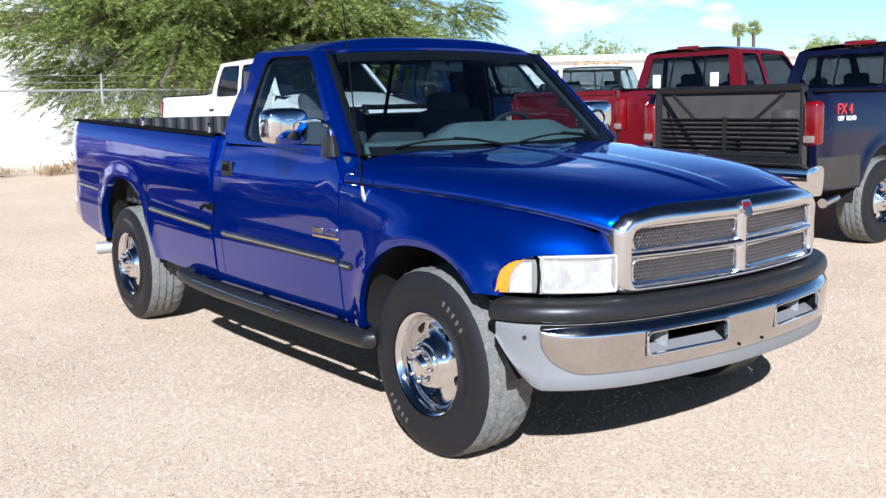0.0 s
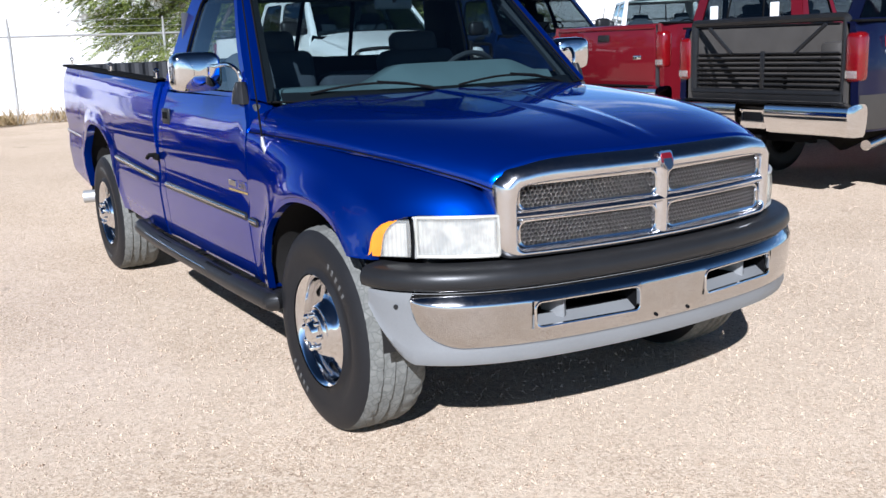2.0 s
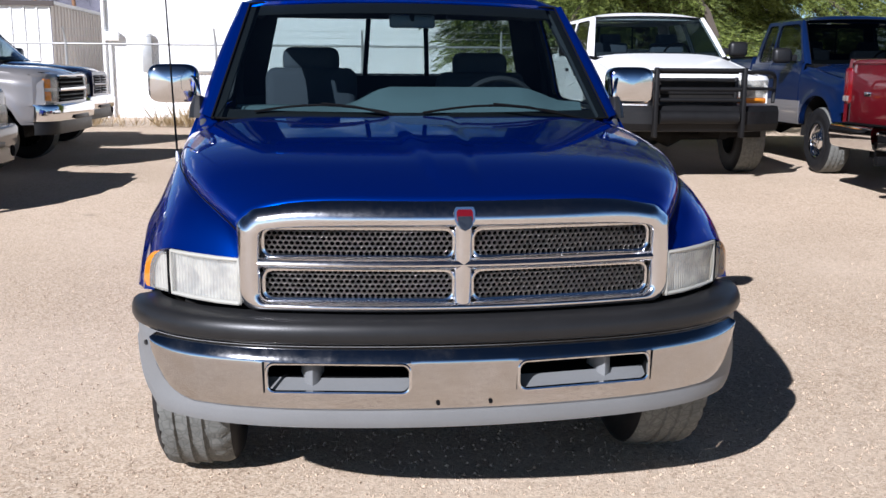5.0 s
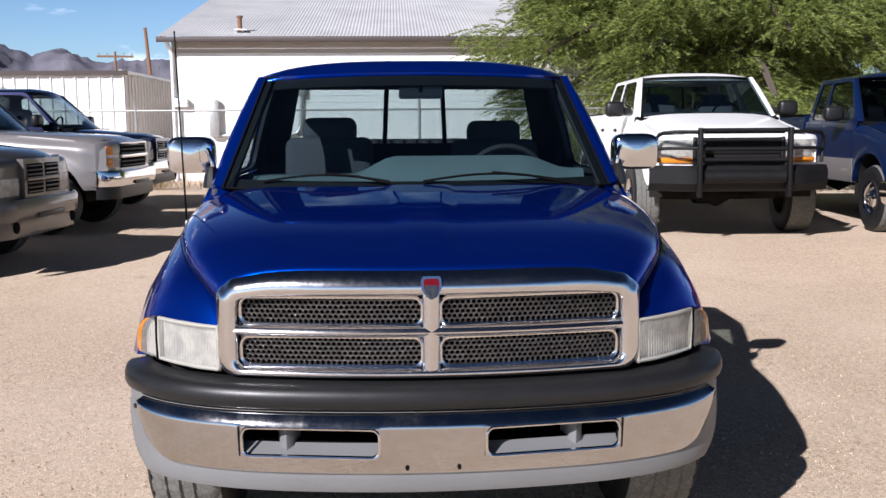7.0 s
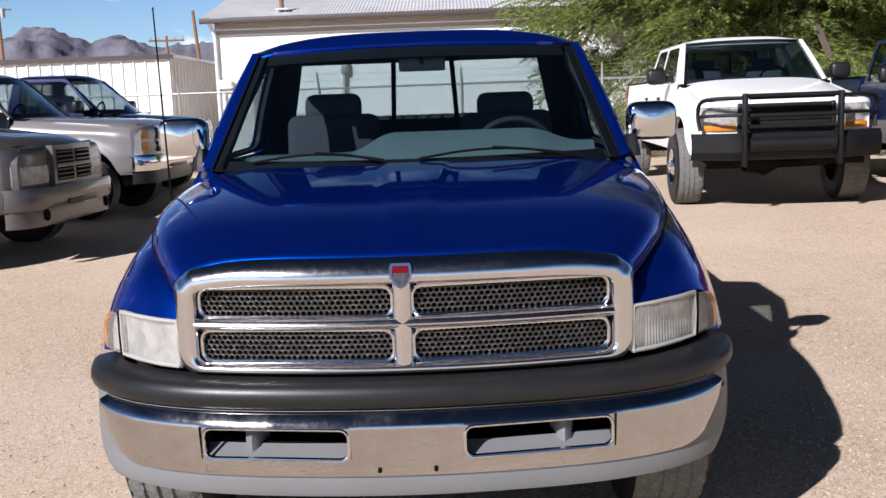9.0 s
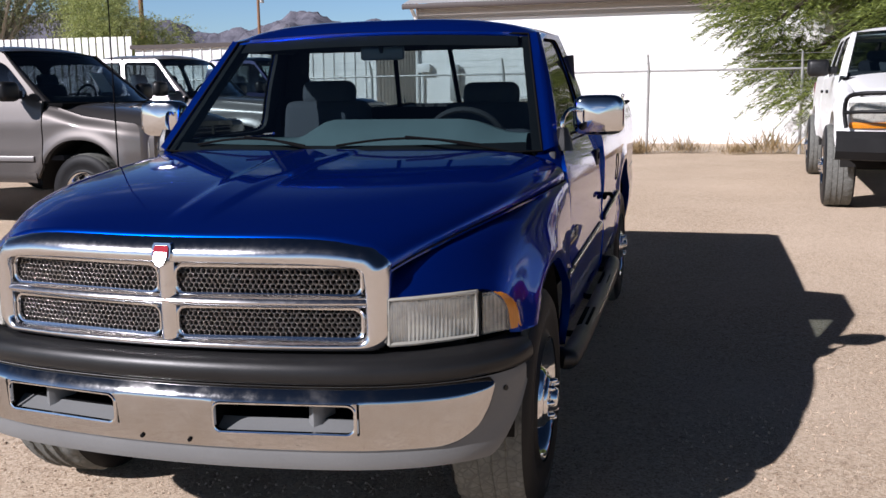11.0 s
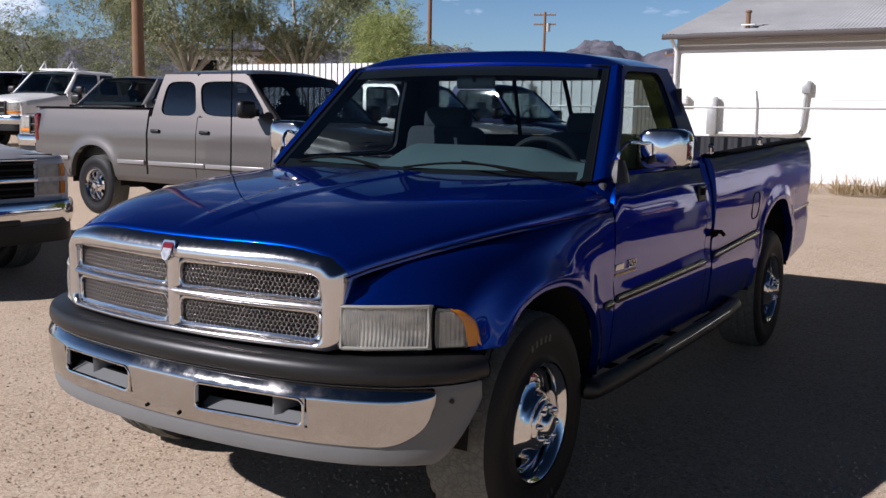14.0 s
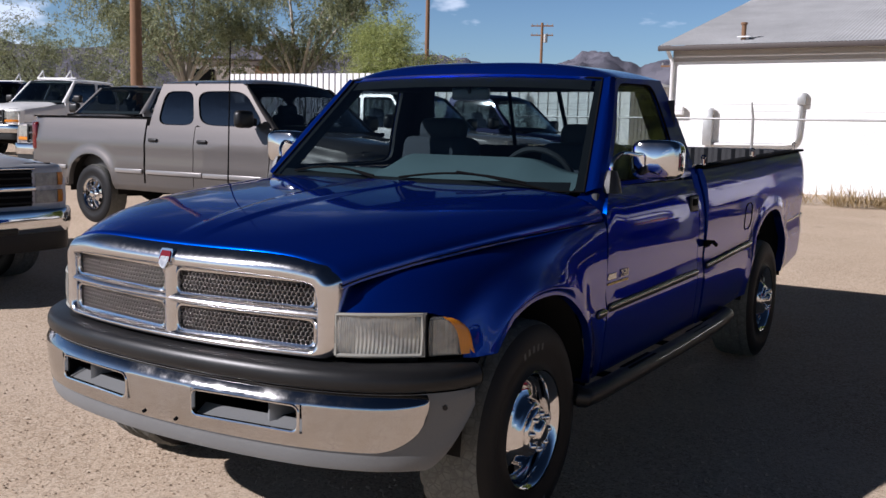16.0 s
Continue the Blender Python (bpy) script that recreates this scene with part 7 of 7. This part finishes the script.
def long_building():
    t = thing("building", pose(0, 0, 0), "long white-painted building with a corrugated metal roof", "building")
    x0, x1, yw, yr, zr = EX + 0.30, 12.0, EY + 0.35, 31.0, 6.35
    part("wall", Geo().box(((x0 + x1) / 2, yw + 0.1, 1.72), (x1 - x0, 0.2, 3.46)).box((x0 + 0.1, (yw + 41) / 2, 1.72), (0.2, 41 - yw, 3.44)), M["wall"], t, "white painted block wall")
    part("soffit_band", Geo().box(((x0 + x1) / 2, yw + 0.085, 3.58), (x1 - x0 + 0.02, 0.2, 0.34)).box((x0 + 0.1, (yw + 41) / 2, 3.58), (0.23, 41 - yw, 0.34)), M["band"], t, "beige boards under the eave")
    part("gable", Geo().prism([(x0 + 0.04, yw, 3.7), (x0 + 0.04, yr, zr - 0.1), (x0 + 0.04, 41, 3.7)], (0.15, 0, 0)), M["band"], t)
    rows_f, rows_b = [], []
    n = int((x1 - EX) / 0.0225)
    for k in range(n + 1):
        x = EX + k * 0.0225
        dz = 0.011 * math.sin(2 * math.pi * k / 4)
        rows_f.append([(x, EY, EAVE + dz), (x, (EY + yr) / 2, (EAVE + zr) / 2 + dz), (x, yr, zr + dz)])
        if k % 8 == 0:
            rows_b.append([(x, yr, zr), (x, 41.2, EAVE)])
    roof = part("roof", mesh_of("roof", Geo().grid(rows_f), M["roof"], 180, tidy=False), None, t, "weathered corrugated roofing")
    part("roof_back", Geo().grid(rows_b), M["roof"], t)
    part("gutter", Geo().box(((EX + x1) / 2, EY - 0.03, EAVE - 0.075), (x1 - EX, 0.09, 0.12), 0.012), M["fascia"], t, "dark gutter")
    part("barge_board", Geo().prism([(EX, EY, EAVE - 0.14), (EX, EY, EAVE), (EX, yr, zr), (EX, yr, zr - 0.16)], (0.04, 0, 0)), M["fascia"], t)
    part("ridge_cap", Geo().tube([(EX, yr, zr + 0.02), (x1, yr, zr + 0.02)], 0.12, 8, flat=0.4), M["roof"], t)
    part("downspout", Geo().tube([(EX + 0.22, EY + 0.05, EAVE - 0.1), (EX + 0.30, yw - 0.06, EAVE - 0.42), (EX + 0.30, yw - 0.06, 0.1)], 0.05, 8), M["sheet"], t)
    vp = part("vent_pipe", Geo().tube([(-4.05, 21.7, 3.95), (-4.05, 21.7, 4.33)], 0.06, 10).tube([(-4.05, 21.7, 4.33), (-4.05, 21.7, 4.38)], 0.085, 10), M["wood"], t, "rusty vent pipe")
    part("pipe_flashing", Geo().box((-4.02, 21.7, 4.02), (0.34, 0.3, 0.03), 0.01), M["sheet"], vp)
    tv = Geo().tube([(-0.4, 31.0, 6.3), (-0.4, 31.0, 6.62)], 0.22, 14)
    tv.revolve([(-0.16, 0.22), (-0.08, 0.36), (0.06, 0.36), (0.16, 0.18), (0.18, 0.0)], 18)
    tv.v = tv.v[:28] + [(-0.4 + p[2], 31.0 + p[1], 6.78 + p[0]) for p in tv.v[28:]]
    part("turbine_vent", tv, M["galv"], t, "round turbine vent", angle=20)
    part("roof_sign_box", Geo().box((EX + 0.05, 30.6, 6.40), (0.35, 0.5, 0.30), 0.02), M["sheet"], t, "small white box at the roof end")
    # conduit and boxes on the wall
    yv = yw - 0.05
    part("conduit", Geo().tube(spline([(-4.6, yv, 1.30), (-4.5, yv, 1.30), (-3.4, yv, 1.31), (-2.75, yv, 1.33), (-2.55, yv, 1.45), (-2.50, yv, 1.75), (-2.47, yv, 2.35)], 40), 0.055, 8), M["galv"], t, "bent grey conduit")
    part("conduit_head", Geo().box((-2.47, yv - 0.02, 2.46), (0.20, 0.14, 0.30), 0.02), M["galv"], t)
    part("meter_box", Geo().box((-4.72, yv - 0.06, 1.75), (0.24, 0.16, 0.95), 0.02), M["galv"], t)
    part("service_box", Geo().box((-5.55, yv - 0.06, 2.15), (0.34, 0.16, 0.22), 0.02), M["sheet"], t)
    part("riser_pipe", Geo().tube([(-5.62, yv, 0.2), (-5.62, yv, 2.1)], 0.045, 8), M["sheet"], t)


long_building()


def ribbed_store():
    t = thing("metal_shed", pose(0, 0, 0), "low white ribbed sheet-metal shed", "shed")
    x1, x0, y0, y1, h = -7.3, -15.0, 22.6, 29.0, 2.97
    def ribs(p, q, n):
        rows = []
        p, q = Vector(p), Vector(q)
        nrm = Vector(((q - p).y, -(q - p).x, 0)).normalized()
        for k in range(n):
            for f, d in ((0.0, 0), (0.80, 0), (0.84, 0.035), (0.96, 0.035)):
                b = p.lerp(q, (k + f) / n) + nrm * d
                rows.append([b, b + Vector((0, 0, h))])
        return Geo().grid(rows)
    part("wall", ribs((x0, y0, 0), (x1, y0, 0), 24), M["sheet"], t, "ribbed white sheet wall", angle=20)
    part("wall", ribs((x1, y0, 0), (x1, y1, 0), 20), M["band"], t, "ribbed tan sheet wall", angle=20)
    part("roof", Geo().box(((x0 + x1) / 2, (y0 + y1) / 2, h + 0.04), (x1 - x0 + 0.2, y1 - y0 + 0.2, 0.08)), M["roof"], t)
    part("roof_trim", Geo().box(((x0 + x1) / 2, y0 - 0.08, h + 0.02), (x1 - x0 + 0.2, 0.06, 0.12)), M["fascia"], t)


ribbed_store()


def picket_wall():
    t = thing("picket_fence", pose(0, 0, 0), "tall white slatted metal fence with dark rails", "fence")
    slat = mesh_of("slat", Geo().box((0, 0, 1.62), (0.19, 0.03, 3.2)), M["sheet"])
    n = 30
    for k in range(n):
        part("slat", slat, None, t, place=Matrix.Translation((lerp(-15.2, -22.3, k / n), lerp(22.6, 22.0, k / n), 0.1)))
    part("fence_rail", Geo().tube([(-15.2, 22.66, 3.12), (-22.3, 22.06, 3.12)], 0.03, 6), M["fascia"], t)
    part("fence_rail", Geo().tube([(-15.2, 22.66, 0.6), (-22.3, 22.06, 0.6)], 0.03, 6), M["fascia"], t)


picket_wall()


def chain_fence(x0, x1, y, height, gap):
    t = thing("chain_link_fence", pose(0, 0, 0.15), "galvanised chain-link fence with a top rail", "fence")
    n = round((x1 - x0) / gap)
    for k in range(n + 1):
        x = x0 + k * gap
        lean = 0.02 * math.sin(k * 2.3)
        p = part("fence_post", Geo().tube([(x, y, 0), (x + lean, y, height + 0.02), (x + lean - 0.02, y - 0.10, height + 0.34)], [0.03, 0.03, 0.018], 8), M["galv"], t)
    part("top_rail", Geo().tube([(x0, y, height), (x1, y, height)], 0.022, 8), M["galv"], t)
    part("barbed_wire", Geo().tube([(x0, y - 0.09, height + 0.30), (x1, y - 0.09, height + 0.30)], 0.004, 4).tube([(x0, y - 0.05, height + 0.16), (x1, y - 0.05, height + 0.16)], 0.004, 4), M["galv"], t)
    # woven wire: zigzags
    step = 0.075
    m = int(height / step)
    verts, faces = [], []
    cols = int((x1 - x0) / step)
    w = 0.0022
    for c in range(cols):
        xa = x0 + c * step
        for d in (0, 1):
            k0 = len(verts)
            for j in range(m + 1):
                xx = xa + (step / 2 if (j + d) % 2 else 0) + (step / 2 if d else 0)
                zz = 0.03 + j * step * height / (m * step) * 0.98
                verts += [(xx - w, y, zz), (xx + w, y - w, zz), (xx, y + w, zz)]
            for j in range(m):
                a = k0 + 3 * j
                for q in range(3):
                    r2 = (q + 1) % 3
                    faces.append((a + q, a + r2, a + 3 + r2, a + 3 + q))
    g = Geo()
    g.v, g.f = verts, faces
    ob = part("wire_netting", mesh_of("wire_netting", g, M["galv"], 180, tidy=False), None, t)
    ob["kind"] = "stuff"


chain_fence(-17.85, 18.75, 17.35, 1.72, 3.05)


# ---------------------------------------------------------------- plants
def leaves(points, dirs, size, rng, width=0.3):
    """Small lens-shaped leaves at the points, along the directions."""
    n = len(points)
    a = dirs / np.linalg.norm(dirs, axis=1, keepdims=True)
    r = rng.normal(size=(n, 3))
    b = np.cross(a, r)
    b /= np.linalg.norm(b, axis=1, keepdims=True) + 1e-9
    L = size * rng.uniform(0.6, 1.3, (n, 1))
    v = np.stack([points, points + a * L * 0.45 + b * L * width * 0.5, points + a * L, points + a * L * 0.45 - b * L * width * 0.5], axis=1).reshape(-1, 3)
    return v, np.arange(4 * n).reshape(-1, 4)


def fast_mesh(name, v, f, mat):
    me = bpy.data.meshes.new(name)
    me.from_pydata([tuple(p) for p in v.tolist()], [], f.tolist())
    me.materials.append(mat)
    return me


def tree(name, place, label, mat, bark, height, radius, trunk, seed, sprays, per, leaf, droop=0.5, low=0.25, squash=0.8, clumps=26, width=0.3, twig=0.7):
    rng = np.random.default_rng(seed)
    t = thing(name, place, label, "tree", "trees round the lot")
    centre = np.array([0, 0, height * (low + (1 - low) / 2)])
    half = height * (1 - low) / 2
    g = Geo()
    fork = height * (low * 0.7 + 0.05)
    g.tube(spline([(0, 0, -0.05), (0.1 * trunk, 0.05, fork * 0.5), (0, 0, fork)], 6), [trunk, trunk * 0.85, trunk * 0.8, trunk * 0.75, trunk * 0.7, trunk * 0.7], 10)
    part("trunk", g, bark, t)
    cl = []
    for k in range(clumps):
        d = rng.normal(size=3)
        d /= np.linalg.norm(d)
        rr = rng.uniform(0.45, 0.98) ** 0.6
        c = centre + d * np.array([radius, radius, half]) * rr * rng.uniform(0.75, 1.08)
        c[2] = max(c[2], height * low * 0.8)
        cl.append((c, rng.uniform(0.24, 0.42) * radius * squash))
        if k < 14:
            mid = Vector(c) * 0.5 + Vector((0, 0, fork * 0.6))
            part("limb", Geo().tube(spline([(0, 0, fork * 0.92), tuple(mid), tuple(c)], 7), [trunk * 0.5 * (1 - q / 7.5) for q in range(7)], 6), bark, t)
    pts, drs = [], []
    for k in range(sprays):
        c, cr = cl[rng.integers(len(cl))]
        d = rng.normal(size=3)
        d /= np.linalg.norm(d)
        root = c + d * cr * np.array([1, 1, 0.8]) * rng.uniform(0.3, 1.0) ** 0.5
        out = d * np.array([1, 1, 0.5]) + np.array([0, 0, -droop]) + rng.normal(size=3) * 0.25
        out /= np.linalg.norm(out)
        length = twig * rng.uniform(0.5, 1.2)
        q = rng.uniform(0, 1, per)
        p = root + out * (q[:, None] * length) + np.array([0, 0, -droop * 0.35])[None] * (q[:, None] ** 2) * length
        p += rng.normal(size=(per, 3)) * 0.05 * length
        side = rng.normal(size=(per, 3)) * 0.75 + out
        pts.append(p)
        drs.append(side)
    v, f = leaves(np.concatenate(pts), np.concatenate(drs), leaf, rng, width)
    ob = part("crown", fast_mesh("crown", v, f, mat), None, t)
    return t


def mesquite(place, seed):
    """Layered drooping sprays of fine paired leaflets on spreading limbs."""
    rng = np.random.default_rng(seed)
    t = thing("mesquite_tree", place, "large feathery green mesquite tree hanging over the fence", "tree", "trees round the lot")
    part("trunk", Geo().tube(spline([(0, 0, -0.1), (0.12, 0.05, 0.9), (0, 0, 1.9)], 7), [0.40, 0.35, 0.32, 0.30, 0.29, 0.28, 0.27], 12), M["bark"], t)
    heads = []
    for k in range(46):
        az = 2 * math.pi * (k * 0.382 + rng.uniform(-0.04, 0.04))
        el = math.asin(min(0.97, max(-0.12, -0.12 + 1.1 * (k + 0.5) / 46)))
        d = np.array([math.cos(az) * math.cos(el), math.sin(az) * math.cos(el), math.sin(el)])
        reach = np.array([6.2, 4.6, 7.4]) * rng.uniform(0.84, 1.08)
        reach[0] *= 0.90 if d[0] < 0 else 1.0
        tip = np.array([0, 0, 2.6]) + d * reach
        mid = np.array([0, 0, 1.9]) * 0.45 + tip * 0.52 + np.array([0, 0, 0.9 * math.cos(el)])
        tip[2] = max(0.9, tip[2] - 1.2 * math.cos(el))
        path = spline([(0, 0, 1.6), tuple(mid), tuple(tip)], 9)
        part("limb", Geo().tube(path, [0.15 * (1 - q / 9.5) + 0.012 for q in range(9)], 6), M["bark"], t)
        for q in (0.4, 0.52, 0.64, 0.76, 0.88, 1.0):
            c = np.array(path[int(q * 8)]) + rng.normal(size=3) * np.array([0.45, 0.45, 0.3])
            heads.append((c, rng.uniform(0.6, 1.0) * (0.75 + 0.4 * q), d))
    pts, drs = [], []
    per = 40
    for k in range(30000):
        c, cr, d = heads[rng.integers(len(heads))]
        e = rng.normal(size=3)
        e /= np.linalg.norm(e)
        root = c + e * cr * np.array([1, 1, 0.42]) * rng.uniform(0, 1) ** 0.45
        out = d * np.array([0.7, 0.7, 0.25]) + e * np.array([0.7, 0.7, 0.2]) + rng.normal(size=3) * 0.22 + np.array([0, 0, -0.30])
        out /= np.linalg.norm(out)
        length = rng.uniform(0.35, 0.75)
        q = np.linspace(0.05, 1, per)
        side = np.cross(out, [0, 0, 1.0])
        side /= np.linalg.norm(side) + 1e-6
        p = root + out * (q[:, None] * length) + np.array([0, 0, -0.22])[None] * (q[:, None] ** 2) * length
        sgn = np.where(np.arange(per) % 2 == 0, 1.0, -1.0)[:, None]
        pts.append(p)
        drs.append(out[None] * 0.85 + side[None] * sgn * 0.6 + rng.normal(size=(per, 3)) * 0.25)
    v, f = leaves(np.concatenate(pts), np.concatenate(drs), 0.115, rng, 0.15)
    part("crown", fast_mesh("crown", v, f, M["leaf"]), None, t)


mesquite(pose(8.0, 20.0, 0.1), 3)
tree("gum_tree", pose(-35, 32, 0), "tall gum tree with pale limbs and sparse leaves", M["gumleaf"], M["palebark"], 10.5, 5.2, 0.26, 5, 1500, 30, 0.19, 0.8, 0.42, 0.50, 30, 0.24, 1.0)
tree("gum_tree", pose(-31, 36, 0), "tall gum tree with pale limbs and sparse leaves", M["gumleaf"], M["palebark"], 11.0, 5.0, 0.26, 6, 1500, 30, 0.19, 0.8, 0.42, 0.50, 30, 0.24, 1.0)
tree("palo_verde_tree", pose(-22.5, 34, 0), "rounded yellow-green palo verde tree", M["verde"], M["bark"], 6.6, 3.4, 0.22, 7, 3600, 34, 0.11, 0.3, 0.22, 0.8, 30, 0.25, 0.9)
tree("palo_verde_tree", pose(-33, 23, 0), "wispy grey-green desert tree with bare twigs", M["gumleaf"], M["bark"], 5.6, 4.8, 0.18, 8, 2500, 30, 0.12, 0.3, 0.15, 0.8, 30, 0.25, 1.0)
tree("shade_tree", pose(36, 35, 0), "small green tree beyond the lot", M["verde"], M["bark"], 4.5, 4.0, 0.2, 9, 1400, 30, 0.15, 0.3, 0.25, 0.8, 20, 0.3, 0.9)
tree("shade_tree", pose(62, 35, 0), "small green tree beyond the lot", M["verde"], M["bark"], 5.7, 3.2, 0.2, 10, 1600, 30, 0.16, 0.3, 0.25, 0.8, 20, 0.3, 0.9)


def palm(place, h, seed):
    rng = np.random.default_rng(seed)
    t = thing("palm_tree", place, "tall fan palm on a bare trunk", "tree", "trees round the lot")
    part("trunk", Geo().tube([(0, 0, 0), (0.1, 0, h * 0.5), (0, 0, h)], [0.28, 0.22, 0.2], 8), M["bark"], t)
    pts, drs = [], []
    for k in range(46):
        a, e = rng.uniform(0, 2 * math.pi), rng.uniform(-0.9, 1.2)
        d = np.array([math.cos(a) * math.cos(e), math.sin(a) * math.cos(e), math.sin(e)])
        tip = np.array([0, 0, h]) + d * 0.35
        for q in range(14):
            pts.append(tip)
            drs.append(d + rng.normal(size=3) * 0.45)
    v, f = leaves(np.array(pts), np.array(drs), 0.72, rng, 0.10)
    part("crown", fast_mesh("crown", v, f, M["verde"]), None, t)


palm(pose(91.9, 64, 0), 9.0, 1)
palm(pose(94.8, 64, 0), 9.3, 2)


def weeds():
    rng = np.random.default_rng(11)
    n = 5200
    m = 62
    clump, depth, wide = rng.uniform(-12, 12, m), rng.normal(size=m) * 0.22, rng.uniform(0.06, 0.30, m)
    pick = np.minimum(rng.integers(m, size=n), rng.integers(m, size=n))
    x = clump[pick] + rng.normal(size=n) * wide[pick]
    y = 17.3 + depth[pick] + rng.normal(size=n) * wide[pick] * 0.7
    tall = (0.25 + 2.2 * wide[pick] * rng.uniform(0.4, 1.1, n))[:, None]
    p = np.stack([x, y, np.full(n, 0.15)], 1)
    d = np.stack([rng.normal(size=n) * 0.5, rng.normal(size=n) * 0.5, np.ones(n)], 1)
    v, f = leaves(p, d, 0.60, rng, 0.05)
    v = (v.reshape(n, 4, 3) - p[:, None]) * tall[:, None] + p[:, None]
    v = v.reshape(-1, 3)
    tagged(new("dry_weeds", fast_mesh("dry_weeds", v, f, M["straw"])), "dry straw-coloured weeds along the fence foot", "weeds", kind="stuff")
    k = 24000
    p = np.stack([rng.normal(size=k) * 2.6, -0.6 + rng.normal(size=k) * 2.2, np.full(k, 0.0005)], 1)
    s = 0.0025 + 0.006 * rng.uniform(0, 1, k) ** 2
    base = np.array([[1, 0, 0], [0, 1, 0], [-1, 0.1, 0], [0, -1, 0], [0.1, 0, 0.8]])
    v = (p[:, None, :] + base[None] * s[:, None, None] * rng.uniform(0.7, 1.3, (k, 5, 3))).reshape(-1, 3)
    f = np.concatenate([np.array([[0, 1, 4], [1, 2, 4], [2, 3, 4], [3, 0, 4]]) + 5 * i for i in range(k)])
    tagged(new("loose_stones", fast_mesh("loose_stones", v, f, M["stone"])), "loose pale gravel chips scattered over the lot", "gravel", kind="stuff")


weeds()


def utility_pole(place, h, arms, r=0.14):
    t = thing("utility_pole", place, "weathered wooden utility pole with crossarms", "utility pole", "utility poles")
    part("pole_shaft", Geo().tube([(0, 0, 0), (0, 0, h)], [r, r * 0.7], 10), M["wood"], t)
    for z in arms:
        a = part("crossarm", Geo().box((0, 0, z), (2.2, 0.12, 0.12)), M["wood"], t)
        for x in (-1, -0.5, 0.5, 1):
            part("insulator", Geo().tube([(x, 0, z + 0.06), (x, 0, z + 0.22)], 0.05, 6), M["galv"], a)
    if arms:
        part("transformer", Geo().tube([(0.35, 0, h - 1.9), (0.35, 0, h - 1.1)], 0.22, 10), M["galv"], t)
    return t


utility_pole(pose(-17.5, 13.9, 0), 9.5, (), 0.17)
utility_pole(pose(-39.5, 82.5, 0, 0, 0, 20), 12.4, (12.1, 11.2), 0.18)
utility_pole(pose(-30.3, 47.5, 0, 0, 0, 30), 13.0, (12.6,), 0.16)
utility_pole(pose(-10.2, 38, 0, 0, -4, 0), 5.8, (), 0.10)
utility_pole(pose(-17.6, 58, 0, 0, 0, 10), 6.4, (6.1,), 0.10)


def mountains():
    rows = []
    na, nr = 760, 34
    for i in range(na + 1):
        deg = -100 + 200 * i / na
        az = radians(deg)
        west = smooth01((deg + 75) / 15) * smooth01((8 - deg) / 15)
        ridge = lerp(100, 285, west) + 55 * noise.fractal(Vector((deg * 0.16, 3.1, 0)), 0.7, 2.2, 7) + 40 * noise.noise(Vector((deg * 0.09, 9, 0)))
        row = []
        for j in range(nr + 1):
            q = j / nr
            d = 2700 + 900 * q
            rough = noise.fractal(Vector((math.sin(az) * d * 0.006, math.cos(az) * d * 0.006, 0.4)), 0.6, 2.2, 7)
            h = max(30, ridge) * math.sin(math.pi / 2 * q) ** 0.9 * (0.90 + 0.20 * rough * (1 - 0.55 * q)) * (0.8 + 0.25 * q)
            row.append((math.sin(az) * d, math.cos(az) * d, h if j else -5))
        rows.append(row)
    solid("mountain_range", Geo().grid(rows), M["rock"], "hazy bare desert mountains on the horizon", "mountain", kind="structure", angle=80)


mountains()

# low white building across the road
far = thing("building", pose(26, 24, 0, 0, 0, -40), "long low white building beyond the lot", "building")
part("wall", Geo().box((0, 0, 1.45), (26, 6, 2.9)), M["wall"], far)
part("roof", Geo().box((0, 0, 3.0), (26.6, 6.6, 0.2), 0.05), M["sheet"], far)

# pale stucco house and a rust-coloured shed behind the far fence
house = thing("building", pose(-50, 52, 0, 0, 0, 35), "pale tan stucco building half hidden by trees", "building")
part("wall", Geo().box((0, 0, 3.2), (9.0, 6.0, 6.4)).box((5.5, 0.5, 2.4), (4.0, 5.0, 4.8)), M["band"], house)
part("roof", Geo().box((0, 0, 6.45), (9.4, 6.4, 0.16), 0.03), M["fascia"], house)
part("doorway", Geo().box((-2.6, -3.02, 4.6), (1.6, 0.06, 2.2), 0.01), M["matte"], house)
shed = thing("shed", pose(-44.5, 50, 0, 0, 0, 35), "rusty brown metal shed", "shed")
part("wall", Geo().box((0, 0, 2.9), (3.4, 3.0, 5.8), 0.02), M["wood"], shed)
part("roof", Geo().box((0, 0, 5.85), (3.7, 3.3, 0.1), 0.02), M["fascia"], shed)
